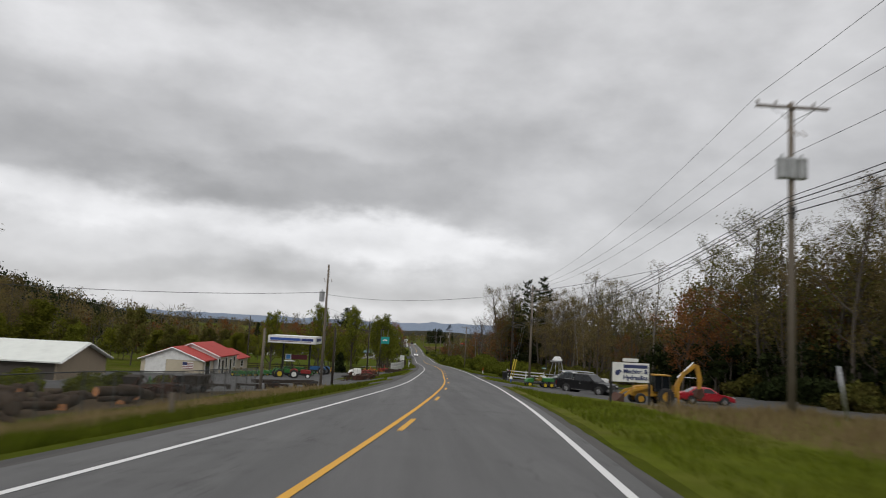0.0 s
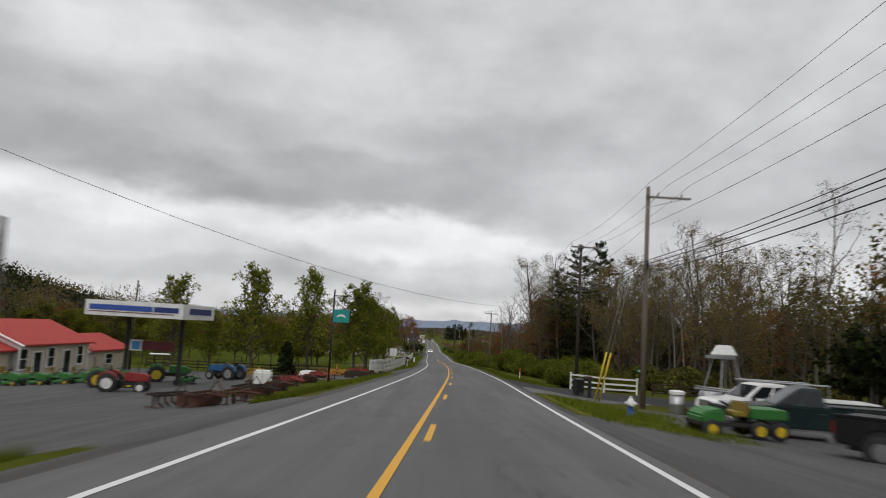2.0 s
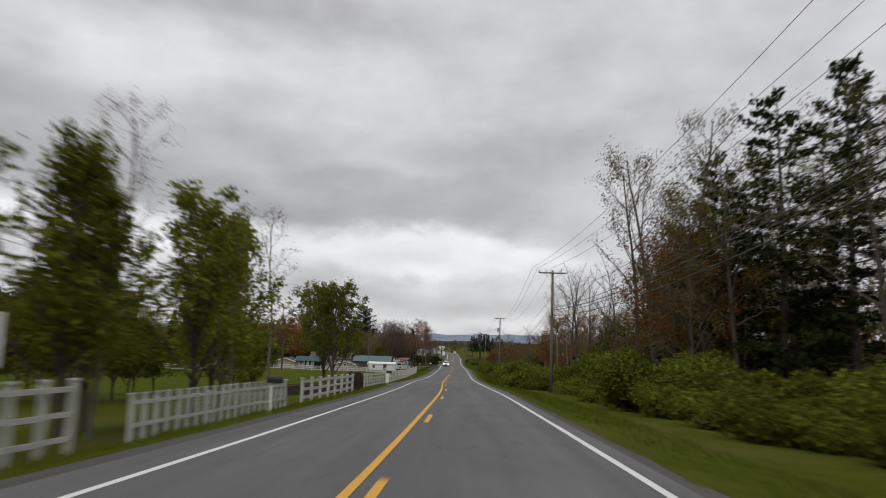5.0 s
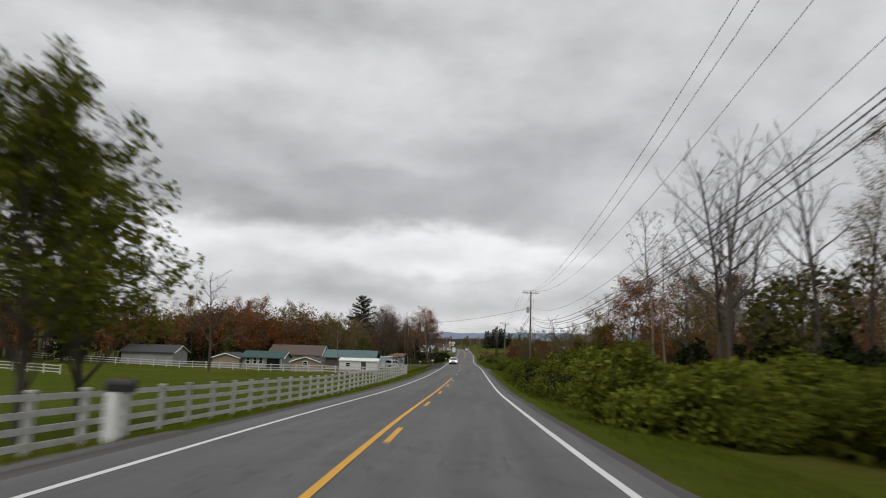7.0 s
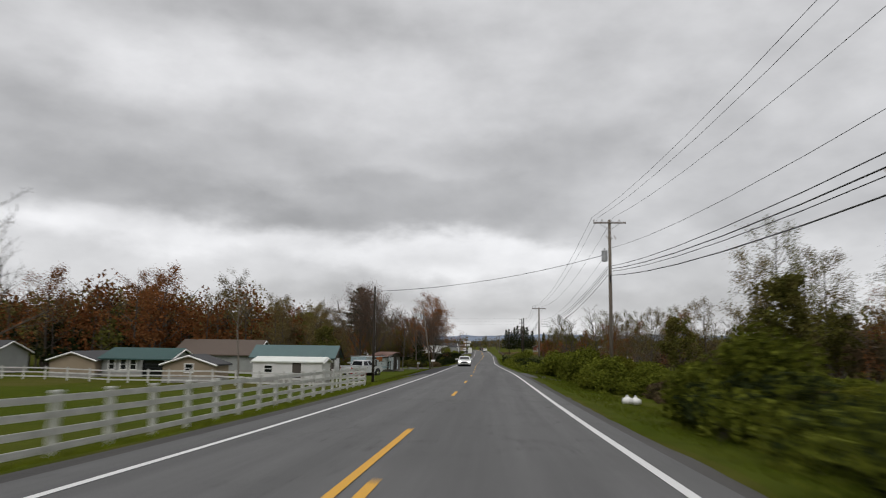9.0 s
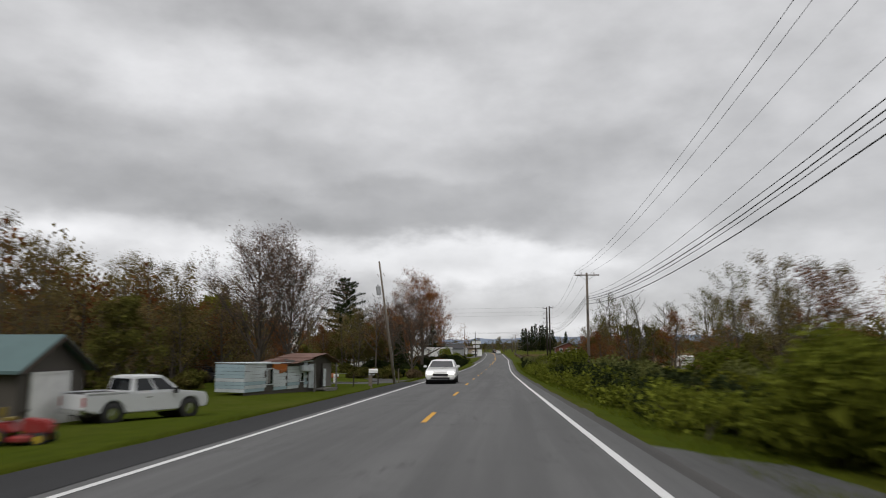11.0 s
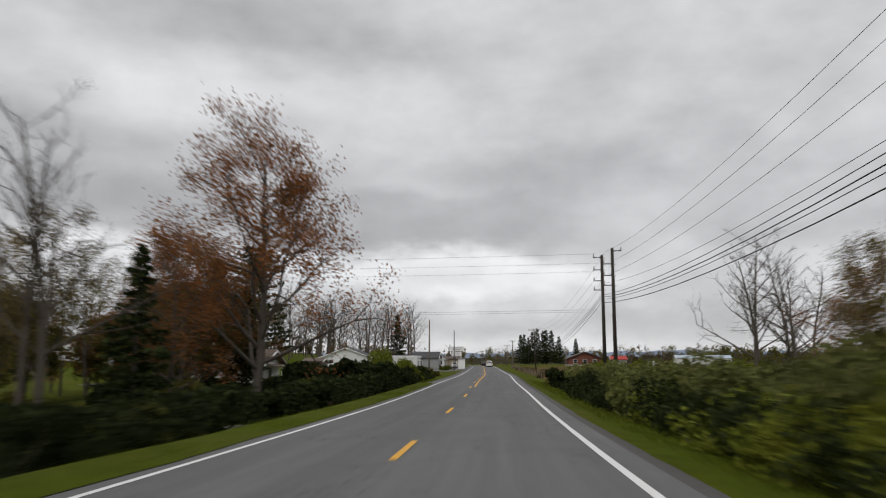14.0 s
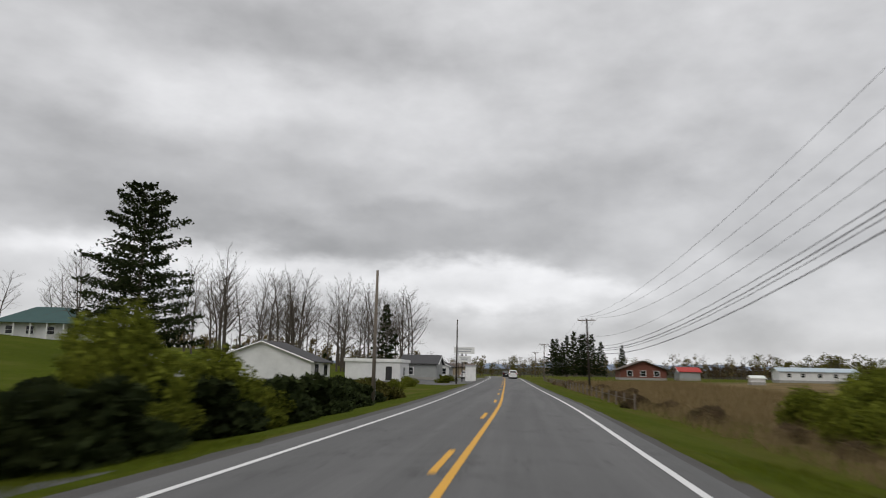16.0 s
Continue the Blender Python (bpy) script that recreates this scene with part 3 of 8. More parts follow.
def skeleton_of(rng, h, r, lean=0.03, first=0.3, n1=14, len1=0.35, up=0.45, n2=4, n3=3, wander=0.12, taper=0.85):
    """Stem, limbs and twigs as runs of points with radii; and the twig ends."""
    runs, tips = [], []
    pts, rad = [Vector((0, 0, 0))], [r]
    d = Vector((rng.gauss(0, lean), rng.gauss(0, lean), 1)).normalized()
    n = 9
    for i in range(n):
        d = (d + rvec(rng, wander * 0.35)).normalized()
        d.z = abs(d.z)
        pts.append(pts[-1] + d * h / n)
        rad.append(r * (1 - taper * (i + 1) / n) + 0.01)
    runs.append((pts, rad, 7))
    tips.append(pts[-1])

    def at(t):
        k = min(int(t * n), n - 1)
        f = t * n - k
        return pts[k].lerp(pts[k + 1], f), rad[k] * (1 - f) + rad[k + 1] * f

    for k in range(n1):
        t = first + (1 - first) * (k + rng.random() * 0.8) / n1
        p, rr = at(min(t, 0.97))
        a = k * 2.4 + rng.uniform(-.5, .5)
        dd = Vector((math.cos(a), math.sin(a), up + rng.uniform(-.15, .35))).normalized()
        L = h * len1 * (1 - 0.62 * (t - first) / (1 - first)) * rng.uniform(0.7, 1.15)
        lp, lr = [p], [rr * 0.55]
        for s in range(4):
            dd = (dd + rvec(rng, wander) + Vector((0, 0, 0.06))).normalized()
            lp.append(lp[-1] + dd * L / 4)
            lr.append(rr * 0.55 * (1 - 0.2 * (s + 1)) + 0.006)
        runs.append((lp, lr, 4))
        tips.append(lp[-1])
        for q in range(n2):
            b = lp[1 + q % 4].lerp(lp[min(2 + q % 4, 4)], rng.random())
            e = (dd + rvec(rng, 0.5) + Vector((0, 0, 0.2))).normalized()
            l2 = L * rng.uniform(0.28, 0.5)
            bp = [b, b + e * l2 * .5, b + (e + rvec(rng, .2)).normalized() * l2]
            runs.append((bp, [rr * .22 + .006, rr * .14 + .005, .006], 3))
            tips.append(bp[-1])
            for w in range(n3):
                f = (e + rvec(rng, 0.55) + Vector((0, 0, .15))).normalized()
                c = bp[1].lerp(bp[2], rng.random())
                g = c + f * l2 * rng.uniform(0.35, 0.7)
                runs.append(([c, g], [.011, .005], 3))
                tips.append(g)
    return runs, tips


def wood_mesh(runs):
    m = MB()
    for p, r, n in runs:
        m.tube(p, r, n, caps=False)
    return m


def leaf(m, c, s, rng, flat=0.0, long=1.0):
    a = rvec(rng)
    a.z *= 1 - flat
    a.normalize()
    b = a.cross(rvec(rng)).normalized()
    q = c - a * s * long * .6
    m.add([c + a * s * long, q + b * s * .75, q - b * s * .75], [(0, 1, 2)])


def leaves_at(tips, rng, per, spread, size):
    m = MB()
    for t in tips:
        for _ in range(per):
            leaf(m, t + rvec(rng, spread), size * rng.uniform(.6, 1.3), rng)
    return m


LIB, USED = {}, set()


def tree_kind(key, name, label, wood, leafmat, build):
    """A tree built once, out of sight below the ground, and copied from there."""
    runs, lv = build(random.Random(sum(map(ord, key))))
    t = thing(name, label, "tree")
    part("trunk", wood_mesh(runs[:1]), wood, t, smooth=True)
    part("twig_crown", wood_mesh(runs[1:]), wood, t, smooth=True)
    if lv is not None and lv.f:
        part("crown", lv, leafmat, t)
    LIB[key] = t
    return t


def b_bare(h, r, per, spread, size, **kw):
    def f(rng):
        runs, tips = skeleton_of(rng, h, r, **kw)
        return runs, leaves_at(tips, rng, per, spread, size) if per else None
    return f


def b_conifer(h, r, first=0.12, w=0.2, n=46, droop=-0.12, gap=0.0, irregular=0.35, inner=0.15, curve=0.75, need=9, size=(.22, .44)):
    def f(rng):
        runs = [([Vector((0, 0, 0)), Vector((rng.gauss(0, .1), rng.gauss(0, .1), h * .5)), Vector((0, 0, h))], [r, r * .6, .03], 7)]
        m = MB()
        for k in range(n):
            t = first + (1 - first) * k / n
            if rng.random() < gap:
                continue
            a = k * 2.4 + rng.uniform(-.4, .4)
            L = h * w * (1 - t) ** curve * rng.uniform(1 - irregular, 1 + irregular) + .35
            base = Vector((0, 0, h * t))
            d = Vector((math.cos(a), math.sin(a), droop + 0.35 * t + rng.uniform(-.1, .1)))
            tip = base + d * L
            runs.append(([base, base + d * L * .5, tip], [r * .25 * (1 - t) + .02, .025, .008], 3))
            side = d.cross(Vector((0, 0, 1))).normalized()
            for q in range(int(10 + L * need)):
                s = rng.uniform(inner, 1.05)
                c = base + d * L * s + side * rng.gauss(0, .24 * L * (1.1 - .6 * s)) + Vector((0, 0, rng.gauss(0, .16) - .06))
                leaf(m, c, rng.uniform(*size), rng, .5, 1.1)
        return runs, m
    return f


def b_pear(h, w, n):
    """Upright tree: full below, open clumps of leaves on steep leaders above."""
    def f(rng):
        runs, tips = skeleton_of(rng, h, .17, first=.12, n1=26, len1=w * 1.25, up=1.25, n2=5, n3=3, wander=.07)
        for k in range(4):
            a = k * 1.6 + rng.uniform(-.3, .3)
            base = Vector((0, 0, h * rng.uniform(.3, .45)))
            tip = Vector((math.cos(a) * h * .11, math.sin(a) * h * .11, h * rng.uniform(.86, 1.02)))
            runs.append(([base, base.lerp(tip, .5) + rvec(rng, .12), tip], [.06, .04, .012], 5))
            tips += [base.lerp(tip, q / 7) + rvec(rng, .12) for q in range(3, 8) for _ in range(3)]
        m = MB()
        for t in tips:
            full = t.z < h * .58
            if not full and rng.random() < .22:
                continue
            for _ in range(n if full else int(n * .8)):
                leaf(m, t + rvec(rng, .36 if full else .19), .135 * rng.uniform(.6, 1.3), rng)
        return runs, m
    return f


def b_round(h, w, per, size, first=.15):
    def f(rng):
        runs, tips = skeleton_of(rng, h, .14, first=first, n1=18, len1=w, up=.55, n2=5, n3=4, wander=.12)
        return runs, leaves_at(tips, rng, per, .3, size)
    return f


def bush_kind(key, name, label, leafmat, h, w, n, size, lumps=7, stems=10, wood=None):
    rng = random.Random(sum(map(ord, key)))
    m, runs = MB(), []
    cs = []
    for k in range(lumps):
        a, rr = rng.uniform(0, 6.28), w * rng.uniform(0, .42)
        cs.append((Vector((math.cos(a) * rr, math.sin(a) * rr, h * rng.uniform(.22, .72))), w * rng.uniform(.16, .3), h * rng.uniform(.18, .32)))
    for k in range(n):
        c, rw, rh = cs[k % lumps]
        d = rvec(rng).normalized() * rng.uniform(.55, 1.08) ** .6
        p = c + Vector((d.x * rw, d.y * rw, d.z * rh))
        if p.z > 0.02:
            leaf(m, p, size * rng.uniform(.6, 1.4), rng)
    for k in range(int(n * .16)):
        c, rw, rh = cs[k % lumps]
        d = rvec(rng).normalized() * rng.uniform(.1, .72)
        leaf(m, Vector((c.x + d.x * rw, c.y + d.y * rw, max(.05, c.z * rng.uniform(.35, 1.0) + d.z * rh))), size * rng.uniform(2.0, 3.2), rng)
    for k in range(stems):
        c = cs[k % lumps][0]
        tip = c + Vector((rng.gauss(0, .3), rng.gauss(0, .3), cs[k % lumps][2] * rng.uniform(.6, 1.5)))
        b = Vector((c.x * .3, c.y * .3, 0))
        runs.append(([b, b.lerp(tip, .5) + rvec(rng, .08), tip], [.03, .02, .006], 3))
    t = thing(name, label, "bush")
    part("stem_base", wood_mesh(runs), wood or BARK, t, smooth=True)
    part("foliage", m, leafmat, t)
    LIB[key] = t
    return t


def plant(key, x, y, s=1.0, rz=None, sink=0.12, group="", label=""):
    src = LIB[key]
    rz = R.uniform(0, 360) if rz is None else rz
    z = land(x, y) - sink
    m = pose(x, y, z, 0, 0, rz)
    if key not in USED:
        USED.add(key)
        src.matrix_basis = m
        o = src
    else:
        o = copy_thing(src, m)
    o.scale = (s * R.uniform(.93, 1.07), s * R.uniform(.93, 1.07), s)
    if group:
        o["group"] = group
    if label:
        o["label"] = label
    return o


tree_kind("bare1", "bare_tree", "tall bare tree with tan opening buds", BARK, LEAF_TAN, b_bare(18, .20, 9, .26, .075, first=.38, n1=13, len1=.26, up=.9))
tree_kind("bare2", "bare_tree", "slender pale-barked tree, mostly leafless", BARK_PALE, LEAF_TAN, b_bare(17, .15, 4, .2, .07, first=.5, n1=11, len1=.24, up=1.0))
tree_kind("bare3", "bare_tree", "tall tree with sparse olive spring leaves", BARK, LEAF_OLIVE, b_bare(16, .2, 15, .32, .085, first=.3, n1=15, len1=.3, up=.7))
tree_kind("bare4", "bare_tree", "leafless grey tree with a wide twiggy crown", BARK, LEAF_TAN, b_bare(14, .2, 0, .3, .1, first=.25, n1=17, len1=.42, up=.6, n2=5, n3=4))
tree_kind("bare5", "bare_tree", "leafless grey tree with upright limbs", BARK, LEAF_TAN, b_bare(16, .2, 0, .3, .1, first=.3, n1=16, len1=.36, up=1.0, n2=5, n3=4))
tree_kind("tan1", "budding_tree", "tree hazed with brown-tan buds", BARK, LEAF_TAN, b_bare(13, .18, 20, .34, .085, first=.14, n1=17, len1=.36, up=.6))
tree_kind("red1", "red_maple", "maple covered in rust-red spring buds", BARK, LEAF_RED, b_bare(12.5, .24, 30, .32, .075, first=.10, n1=24, len1=.50, up=.62, n2=6, n3=4))
tree_kind("red2", "red_maple", "small tree with brown-red buds", BARK, LEAF_RED, b_bare(11, .16, 20, .34, .085, first=.12, n1=16, len1=.4, up=.6))
tree_kind("pink1", "budding_tree", "broad tree with pinkish-grey buds and bare twigs", BARK, LEAF_PINK, b_bare(12.6, .20, 6, .30, .07, first=.12, n1=32, len1=.62, up=1.15, n2=9, n3=6, wander=.09))
tree_kind("pear1", "ornamental_tree", "upright tree in fresh green leaf", BARK, LEAF_GREEN, b_pear(10.5, .30, 15))
tree_kind("pear2", "ornamental_tree", "narrow tree in fresh green leaf", BARK, LEAF_GREEN, b_pear(9.5, .26, 13))
tree_kind("maple", "leafy_tree", "broad dense tree in fresh green leaf", BARK, LEAF_GREEN, b_pear(10.0, .46, 20))
tree_kind("round1", "leafy_tree", "rounded tree in yellow-green leaf", BARK, LEAF_YELLOW, b_round(9, .4, 13, .19))
tree_kind("round2", "leafy_tree", "rounded tree in olive spring leaf", BARK, LEAF_OLIVE, b_round(10, .4, 12, .2))
tree_kind("round3", "leafy_tree", "dense tree in fresh green leaf", BARK, LEAF_GREEN, b_round(8, .42, 13, .19, .1))
tree_kind("round4", "leafy_tree", "dense rounded tree hazed with brown buds", BARK, LEAF_BROWN, b_round(8, .46, 14, .17, .06))
tree_kind("pine1", "pine_tree", "dark conifer with ragged drooping limbs", BARK, LEAF_DARK, b_conifer(24, .32, .14, .2, 84, -.02, .2, .6, .2, .55, 30, (.12, .26)))
tree_kind("pine2", "pine_tree", "dark conifer with layered limbs", BARK, LEAF_DARK, b_conifer(16, .26, .1, .2, 56, -.1, .05, .3))
tree_kind("pine3", "pine_tree", "tall dark pine with a broad top", BARK, LEAF_DARK, b_conifer(20, .3, .1, .30, 96, .04, .08, .5, .2, .5, 40, (.12, .25)))
tree_kind("spruce", "spruce_tree", "small dense dark spruce", BARK, LEAF_DARK, b_conifer(6, .12, .02, .3, 50, -.1, 0, .15))
bush_kind("bush1", "roadside_bush", "leafy green roadside bush", LEAF_BUSH, 2.4, 4.4, 5980, 0.086, 10)
bush_kind("bush2", "roadside_bush", "tall green roadside shrub", LEAF_BUSH, 3.5, 4.6, 6760, 0.094, 12)
bush_kind("bush3", "roadside_bush", "pale willowy shrub in new leaf", LEAF_PALE, 3.2, 4.6, 4800, .10, 11, 24)
bush_kind("bush4", "roadside_bush", "low brown and green brush", LEAF_BROWN, 1.7, 3.6, 1700, .11, 8, 26)
bush_kind("bush5", "roadside_bush", "yellow-green shrub in new leaf", LEAF_YELLOW, 2.4, 4.2, 5590, 0.086, 10)
# leaf colour of this bush is darkened to carry shade low in the growth
bush_kind("under", "undergrowth_bush", "undergrowth with shade put into its dark leaf colour", LEAF_DARK, 2.8, 5.2, 2800, .2, 9)
bush_kind("under2", "undergrowth_bush", "dull olive undergrowth at a wood's edge", LEAF_OLIVE, 2.4, 5.0, 2800, .18, 9)
# ---------------------------------------------------------------- planting


def woods(name, stops, depth, h, n, leafmat, label, seed, lumps=7, per=34, size=.33, bare=.25):
    """A far belt of trees along a line, too many to tell apart: crowns of many small leaves on thin stems."""
    rng = random.Random(seed)
    m, st = MB(), MB()
    pts = [Vector((*p, 0)) for p in stops]
    for k in range(n):
        t = rng.random() * (len(pts) - 1)
        i = min(int(t), len(pts) - 2)
        p = pts[i].lerp(pts[i + 1], t - i)
        d = (pts[i + 1] - pts[i]).normalized()
        p = p + Vector((d.y, -d.x, 0)) * rng.uniform(-.5, .5) * depth
        z = land(p.x, p.y)
        hh = h * rng.uniform(.62, 1.1)
        st.tube([(p.x, p.y, z - .2), (p.x + rng.gauss(0, .4), p.y, z + hh * .92)], [.16, .03], 4, caps=False)
        for q in range(5):
            zz = rng.uniform(.4, .85) * hh
            a = rng.uniform(0, 6.28)
            st.tube([(p.x, p.y, z + zz), (p.x + math.cos(a) * hh * .2, p.y + math.sin(a) * hh * .2, z + zz + hh * .16)], [.06, .015], 3, caps=False)
        if rng.random() < bare:
            continue
        w = hh * rng.uniform(.17, .26)
        for q in range(lumps):
            c = Vector((p.x + rng.gauss(0, w * .55), p.y + rng.gauss(0, w * .55), z + hh * rng.uniform(.22, .92)))
            rr = w * rng.uniform(.35, .7)
            for _ in range(per):
                leaf(m, c + rvec(rng).normalized() * rr * rng.uniform(.5, 1.1), size * rng.uniform(.5, 1.1), rng)
    t = thing(name, label, "woods", kind="stuff")
    tagged(part("stems", st, BARK, t, smooth=True), kind="stuff")
    tagged(part("leaves", m, leafmat, t), kind="stuff")
    return t


def verge_brush(label, leafmat, y0, y1, u, h, seed):
    """One tangled run of brush along the verge: many leafy clumps on arching stems."""
    rng = random.Random(seed)
    m, st = MB(), MB()
    y = y0
    while y < y1:
        x = road_x(y) + u + rng.uniform(-.5, .7)
        z = land(x, y)
        hh = h * rng.uniform(.6, 1.5)
        for q in range(3):
            c = Vector((x + rng.gauss(0, .45), y + rng.gauss(0, .5), z + hh * rng.uniform(.3, .85)))
            st.tube([(x, y, z - .05), (c.x, c.y, c.z + .15)], [.015, .005], 3, caps=False)
            rr = rng.uniform(.4, .7)
            for _ in range(170):
                d = rvec(rng).normalized() * rng.uniform(.35, 1.1) * rr
                p = c + Vector((d.x, d.y, d.z * .8))
                if p.z > z:
                    leaf(m, p, .075 * rng.uniform(.6, 1.4), rng)
        y += rng.uniform(.8, 1.5)
    t = thing("verge_brush", label, "brush", kind="stuff")
    tagged(part("stems", st, BARK, t), kind="stuff")
    tagged(part("leaves", m, leafmat, t), kind="stuff")


# woods on the right
WOOD = ["bare1", "bare2", "bare3", "bare1", "tan1", "pine2", "bare3", "bare1", "tan1", "bare5", "red2"]
for y in np.arange(-10, 290, 4.6):
    edge = 40 if y < 112 else (26 if y < 178 else (27 if y < 212 else 31))
    for k, du in enumerate((0, 6, 13)):
        u = edge + du + R.uniform(-2.5, 2.5)
        key = WOOD[int(R.random() * len(WOOD))]
        if y > 60 and key.startswith("pine"):
            key = "bare5"
        if y < 120 and key in ("bare5", "bare2"):
            key = "bare3"
        plant(key, road_x(y) + u, y + R.uniform(-2, 2), R.uniform(.72, 1.0) * (.8 if y > 250 else 1.42 if y < 108 else .95 if y < 138 else 1.22 if y < 196 else 1.0), group="wood beside the road")
    for k in range(2):
        u = edge - 1 + R.uniform(-2, 3) + k * 6
        plant("under" if R.random() < .35 and not 100 < y < 190 else "under2", road_x(y) + u, y + R.uniform(-2, 2), R.uniform(.8, 1.4), group="undergrowth of the wood")
woods("wood_backdrop", [(50, 40), (52, 80), (50, 120)], 10, 19, 60, LEAF_TAN, "tall brown budding wood at the lot's back", 51, bare=.2, lumps=9)
woods("wood_backdrop", [(48, 30), (50, 80), (48, 118)], 10, 15, 90, LEAF_OLIVE, "olive spring wood at the lot's back", 52, bare=.1, lumps=9)
woods("wood_backdrop", [(64, -40), (70, 60), (62, 130), (60, 200), (72, 290)], 26, 16, 230, LEAF_OLIVE, "dense budding wood behind the roadside trees", 31, bare=.15)
woods("wood_backdrop", [(60, -40), (66, 60), (56, 130), (56, 200), (66, 290)], 26, 15, 110, LEAF_TAN, "brown budding wood behind the roadside trees", 32, bare=.2)
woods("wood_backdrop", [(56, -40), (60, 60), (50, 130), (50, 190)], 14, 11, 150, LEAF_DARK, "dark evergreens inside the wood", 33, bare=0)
# low belt in near-black leaves: the wood's inner shade put into colour
woods("wood_backdrop", [(44, 20), (46, 80), (42, 118)], 8, 7.0, 140, LEAF_DARK, "undergrowth inside the wood, coloured dark for its deep shade", 53, bare=0, lumps=8)
for x, y, s in ((30, 185, 1.0), (32.7, 180.3, 1.02), (27.5, 190, .85)):
    plant("pine1", x, y, s, group="tall conifers by the road")
for x, y, s in ((38.5, 101, 1.25), (41, 96, 1.2)):
    plant("red2", x, y, s)
plant("bare2", 40.1, 118.4, 1.15, label="dead bare snag standing above the wood")
for x, y, s in ((21.5, 229, .95), (23, 236, 1.0), (26, 242, .95), (22.5, 251, .9), (28, 233, 1.05), (25, 257, .85), (30, 248, .95)):
    plant("bare5" if s > .93 else "bare2", x, y, s, group="bare trees above the bushes")
for x, y in ((43, 402), (49, 418), (40, 424), (55, 392), (61, 427), (38, 442), (47, 446), (57, 452), (69, 412), (65, 442), (51, 377), (58, 362), (46, 352), (40, 334), (52, 324), (38, 314), (70, 382), (79, 422), (36, 396), (34, 372), (46, 336), (33, 350), (44, 300), (38, 290)):
    plant(R.choice(["bare4", "tan1", "bare3", "red2", "bare4", "bare3"]), x, y, R.uniform(.7, .92), group="trees behind the bushes")
woods("wood_backdrop", [(31, 184), (32, 215), (31, 252)], 8, 10, 46, LEAF_OLIVE, "olive budding wood above the bushes", 61, bare=.1, lumps=9)
# dark leaf colour here stands for shade under the trees
woods("wood_backdrop", [(29, 180), (29, 215), (27, 256)], 6, 4.6, 60, LEAF_DARK, "undergrowth behind the bushes, coloured dark for shade", 62, bare=0, lumps=8)
for k in range(12):
    plant(["tan1", "bare3", "red2", "bare1"][k % 4], 23 + (k * 37 % 50) / 10, 183 + k * 1.9, 1.05 + .06 * (k % 4), group="wood beside the road")
woods("far_wood", [(60, 300), (84, 380), (92, 470)], 30, 12, 130, LEAF_TAN, "brown budding wood beyond the bushes", 34)
woods("far_wood", [(40, 296), (46, 340), (48, 400), (52, 462)], 14, 5.5, 120, LEAF_BROWN, "brown scrub behind the bushes", 54, bare=.05, lumps=8)
woods("far_wood", [(52, 300), (62, 380), (66, 462)], 16, 9, 90, LEAF_OLIVE, "olive spring wood behind the scrub", 55, bare=.1, lumps=8)
for x, y, s in ((42, 497, 1.25), (50, 505, 1.1), (47, 491, 1.05)):
    plant("bare4", x, y, s)
# bushes along the right verge
y = 119.0
while y < 466:
    if not 262 < y < 284:
        for k in range(2):
            u = (11.6 if y < 205 else 8.6) + k * 3.6 + R.uniform(-1.1, 1.1)
            if 130 < y < 150 and k == 0:
                u += 2.2
            if y > 412:
                key, s = R.choice(["bush3", "bush2", "bush1", "bush3"]), R.uniform(.75, .98)
            elif 368 < y < 396:
                key, s = R.choice(["bush1", "bush4", "bush3", "bush3"]), R.uniform(.55, .8)
            else:
                key, s = R.choice(["bush1", "bush1", "bush2", "bush5", "bush4" if y > 262 else "bush1", "bush3" if y > 320 else "bush2"]), R.uniform(.5, 1.0) + (.12 if y < 240 else 0)
            if k == 1 and 160 < y < 270:
                s *= 1.25
            if y > 440 and key != "bush4":
                key = "under" if int(y) % 2 else "under2"
                s *= .8
            plant(key, road_x(y) + u, y + R.uniform(-1, 1), s, group="bushes along the verge")
    y += 2.9
verge_brush("dense green brush crowding the right verge", LEAF_BUSH, 226, 262, 6.5, 1.0, 71)
verge_brush("dense green brush crowding the right verge", LEAF_BUSH, 318, 408, 6.6, 1.0, 72)
# darker copies of the brush give the shade between bushes by leaf colour
verge_brush("green brush among the verge bushes, darkened for their shade", LEAF_DARK, 228, 262, 6.9, 1.25, 73)
verge_brush("green brush among the verge bushes, darkened for their shade", LEAF_DARK, 318, 440, 7.0, 1.2, 74)
# left verge: tree and hedge shade put into dark brush leaves
verge_brush("brush crowding the left verge, coloured dark for shade", LEAF_DARK, 398, 412, -6.8, .9, 75)
verge_brush("brush crowding the left verge, coloured dark for shade", LEAF_DARK, 421, 449, -6.5, .95, 76)
for k in range(30):
    y = R.uniform(468, 600)
    plant("bush4", road_x(y) + R.uniform(8.6, 14), y, R.uniform(.4, .65), group="brush at the field's edge")
for x, y, s in ((29, 474, 1), (24, 470, .9), (33, 480, 1.0), (19, 468, .8), (38, 486, 1.0)):
    plant("bush2", x, y, s)
# ornamental trees and orchard on the left
for key, x, y, s in (("pear1", -16.6, 132, 1.02), ("pear1", -10.9, 135, 1.02), ("pear1", -5.6, 135.5, .9), ("pear2", -5.2, 145, .95), ("pear1", -25, 131, .9), ("pear2", -21.5, 133, .68), ("pear2", -4.6, 152, .85), ("pear1", -3.9, 160, .8), ("pear2", -6.0, 156, .85), ("pear2", -5.2, 166, .9), ("pear1", -8, 176, 1.0),
                     ):
    plant(key, x, y, s, group="ornamental trees beside the lot")
for x, y, s in ((-7.0, 208.5, .95), (-9.2, 216, 1.0)):
    plant("maple", x, y, s, group="leafy trees beside the gate")
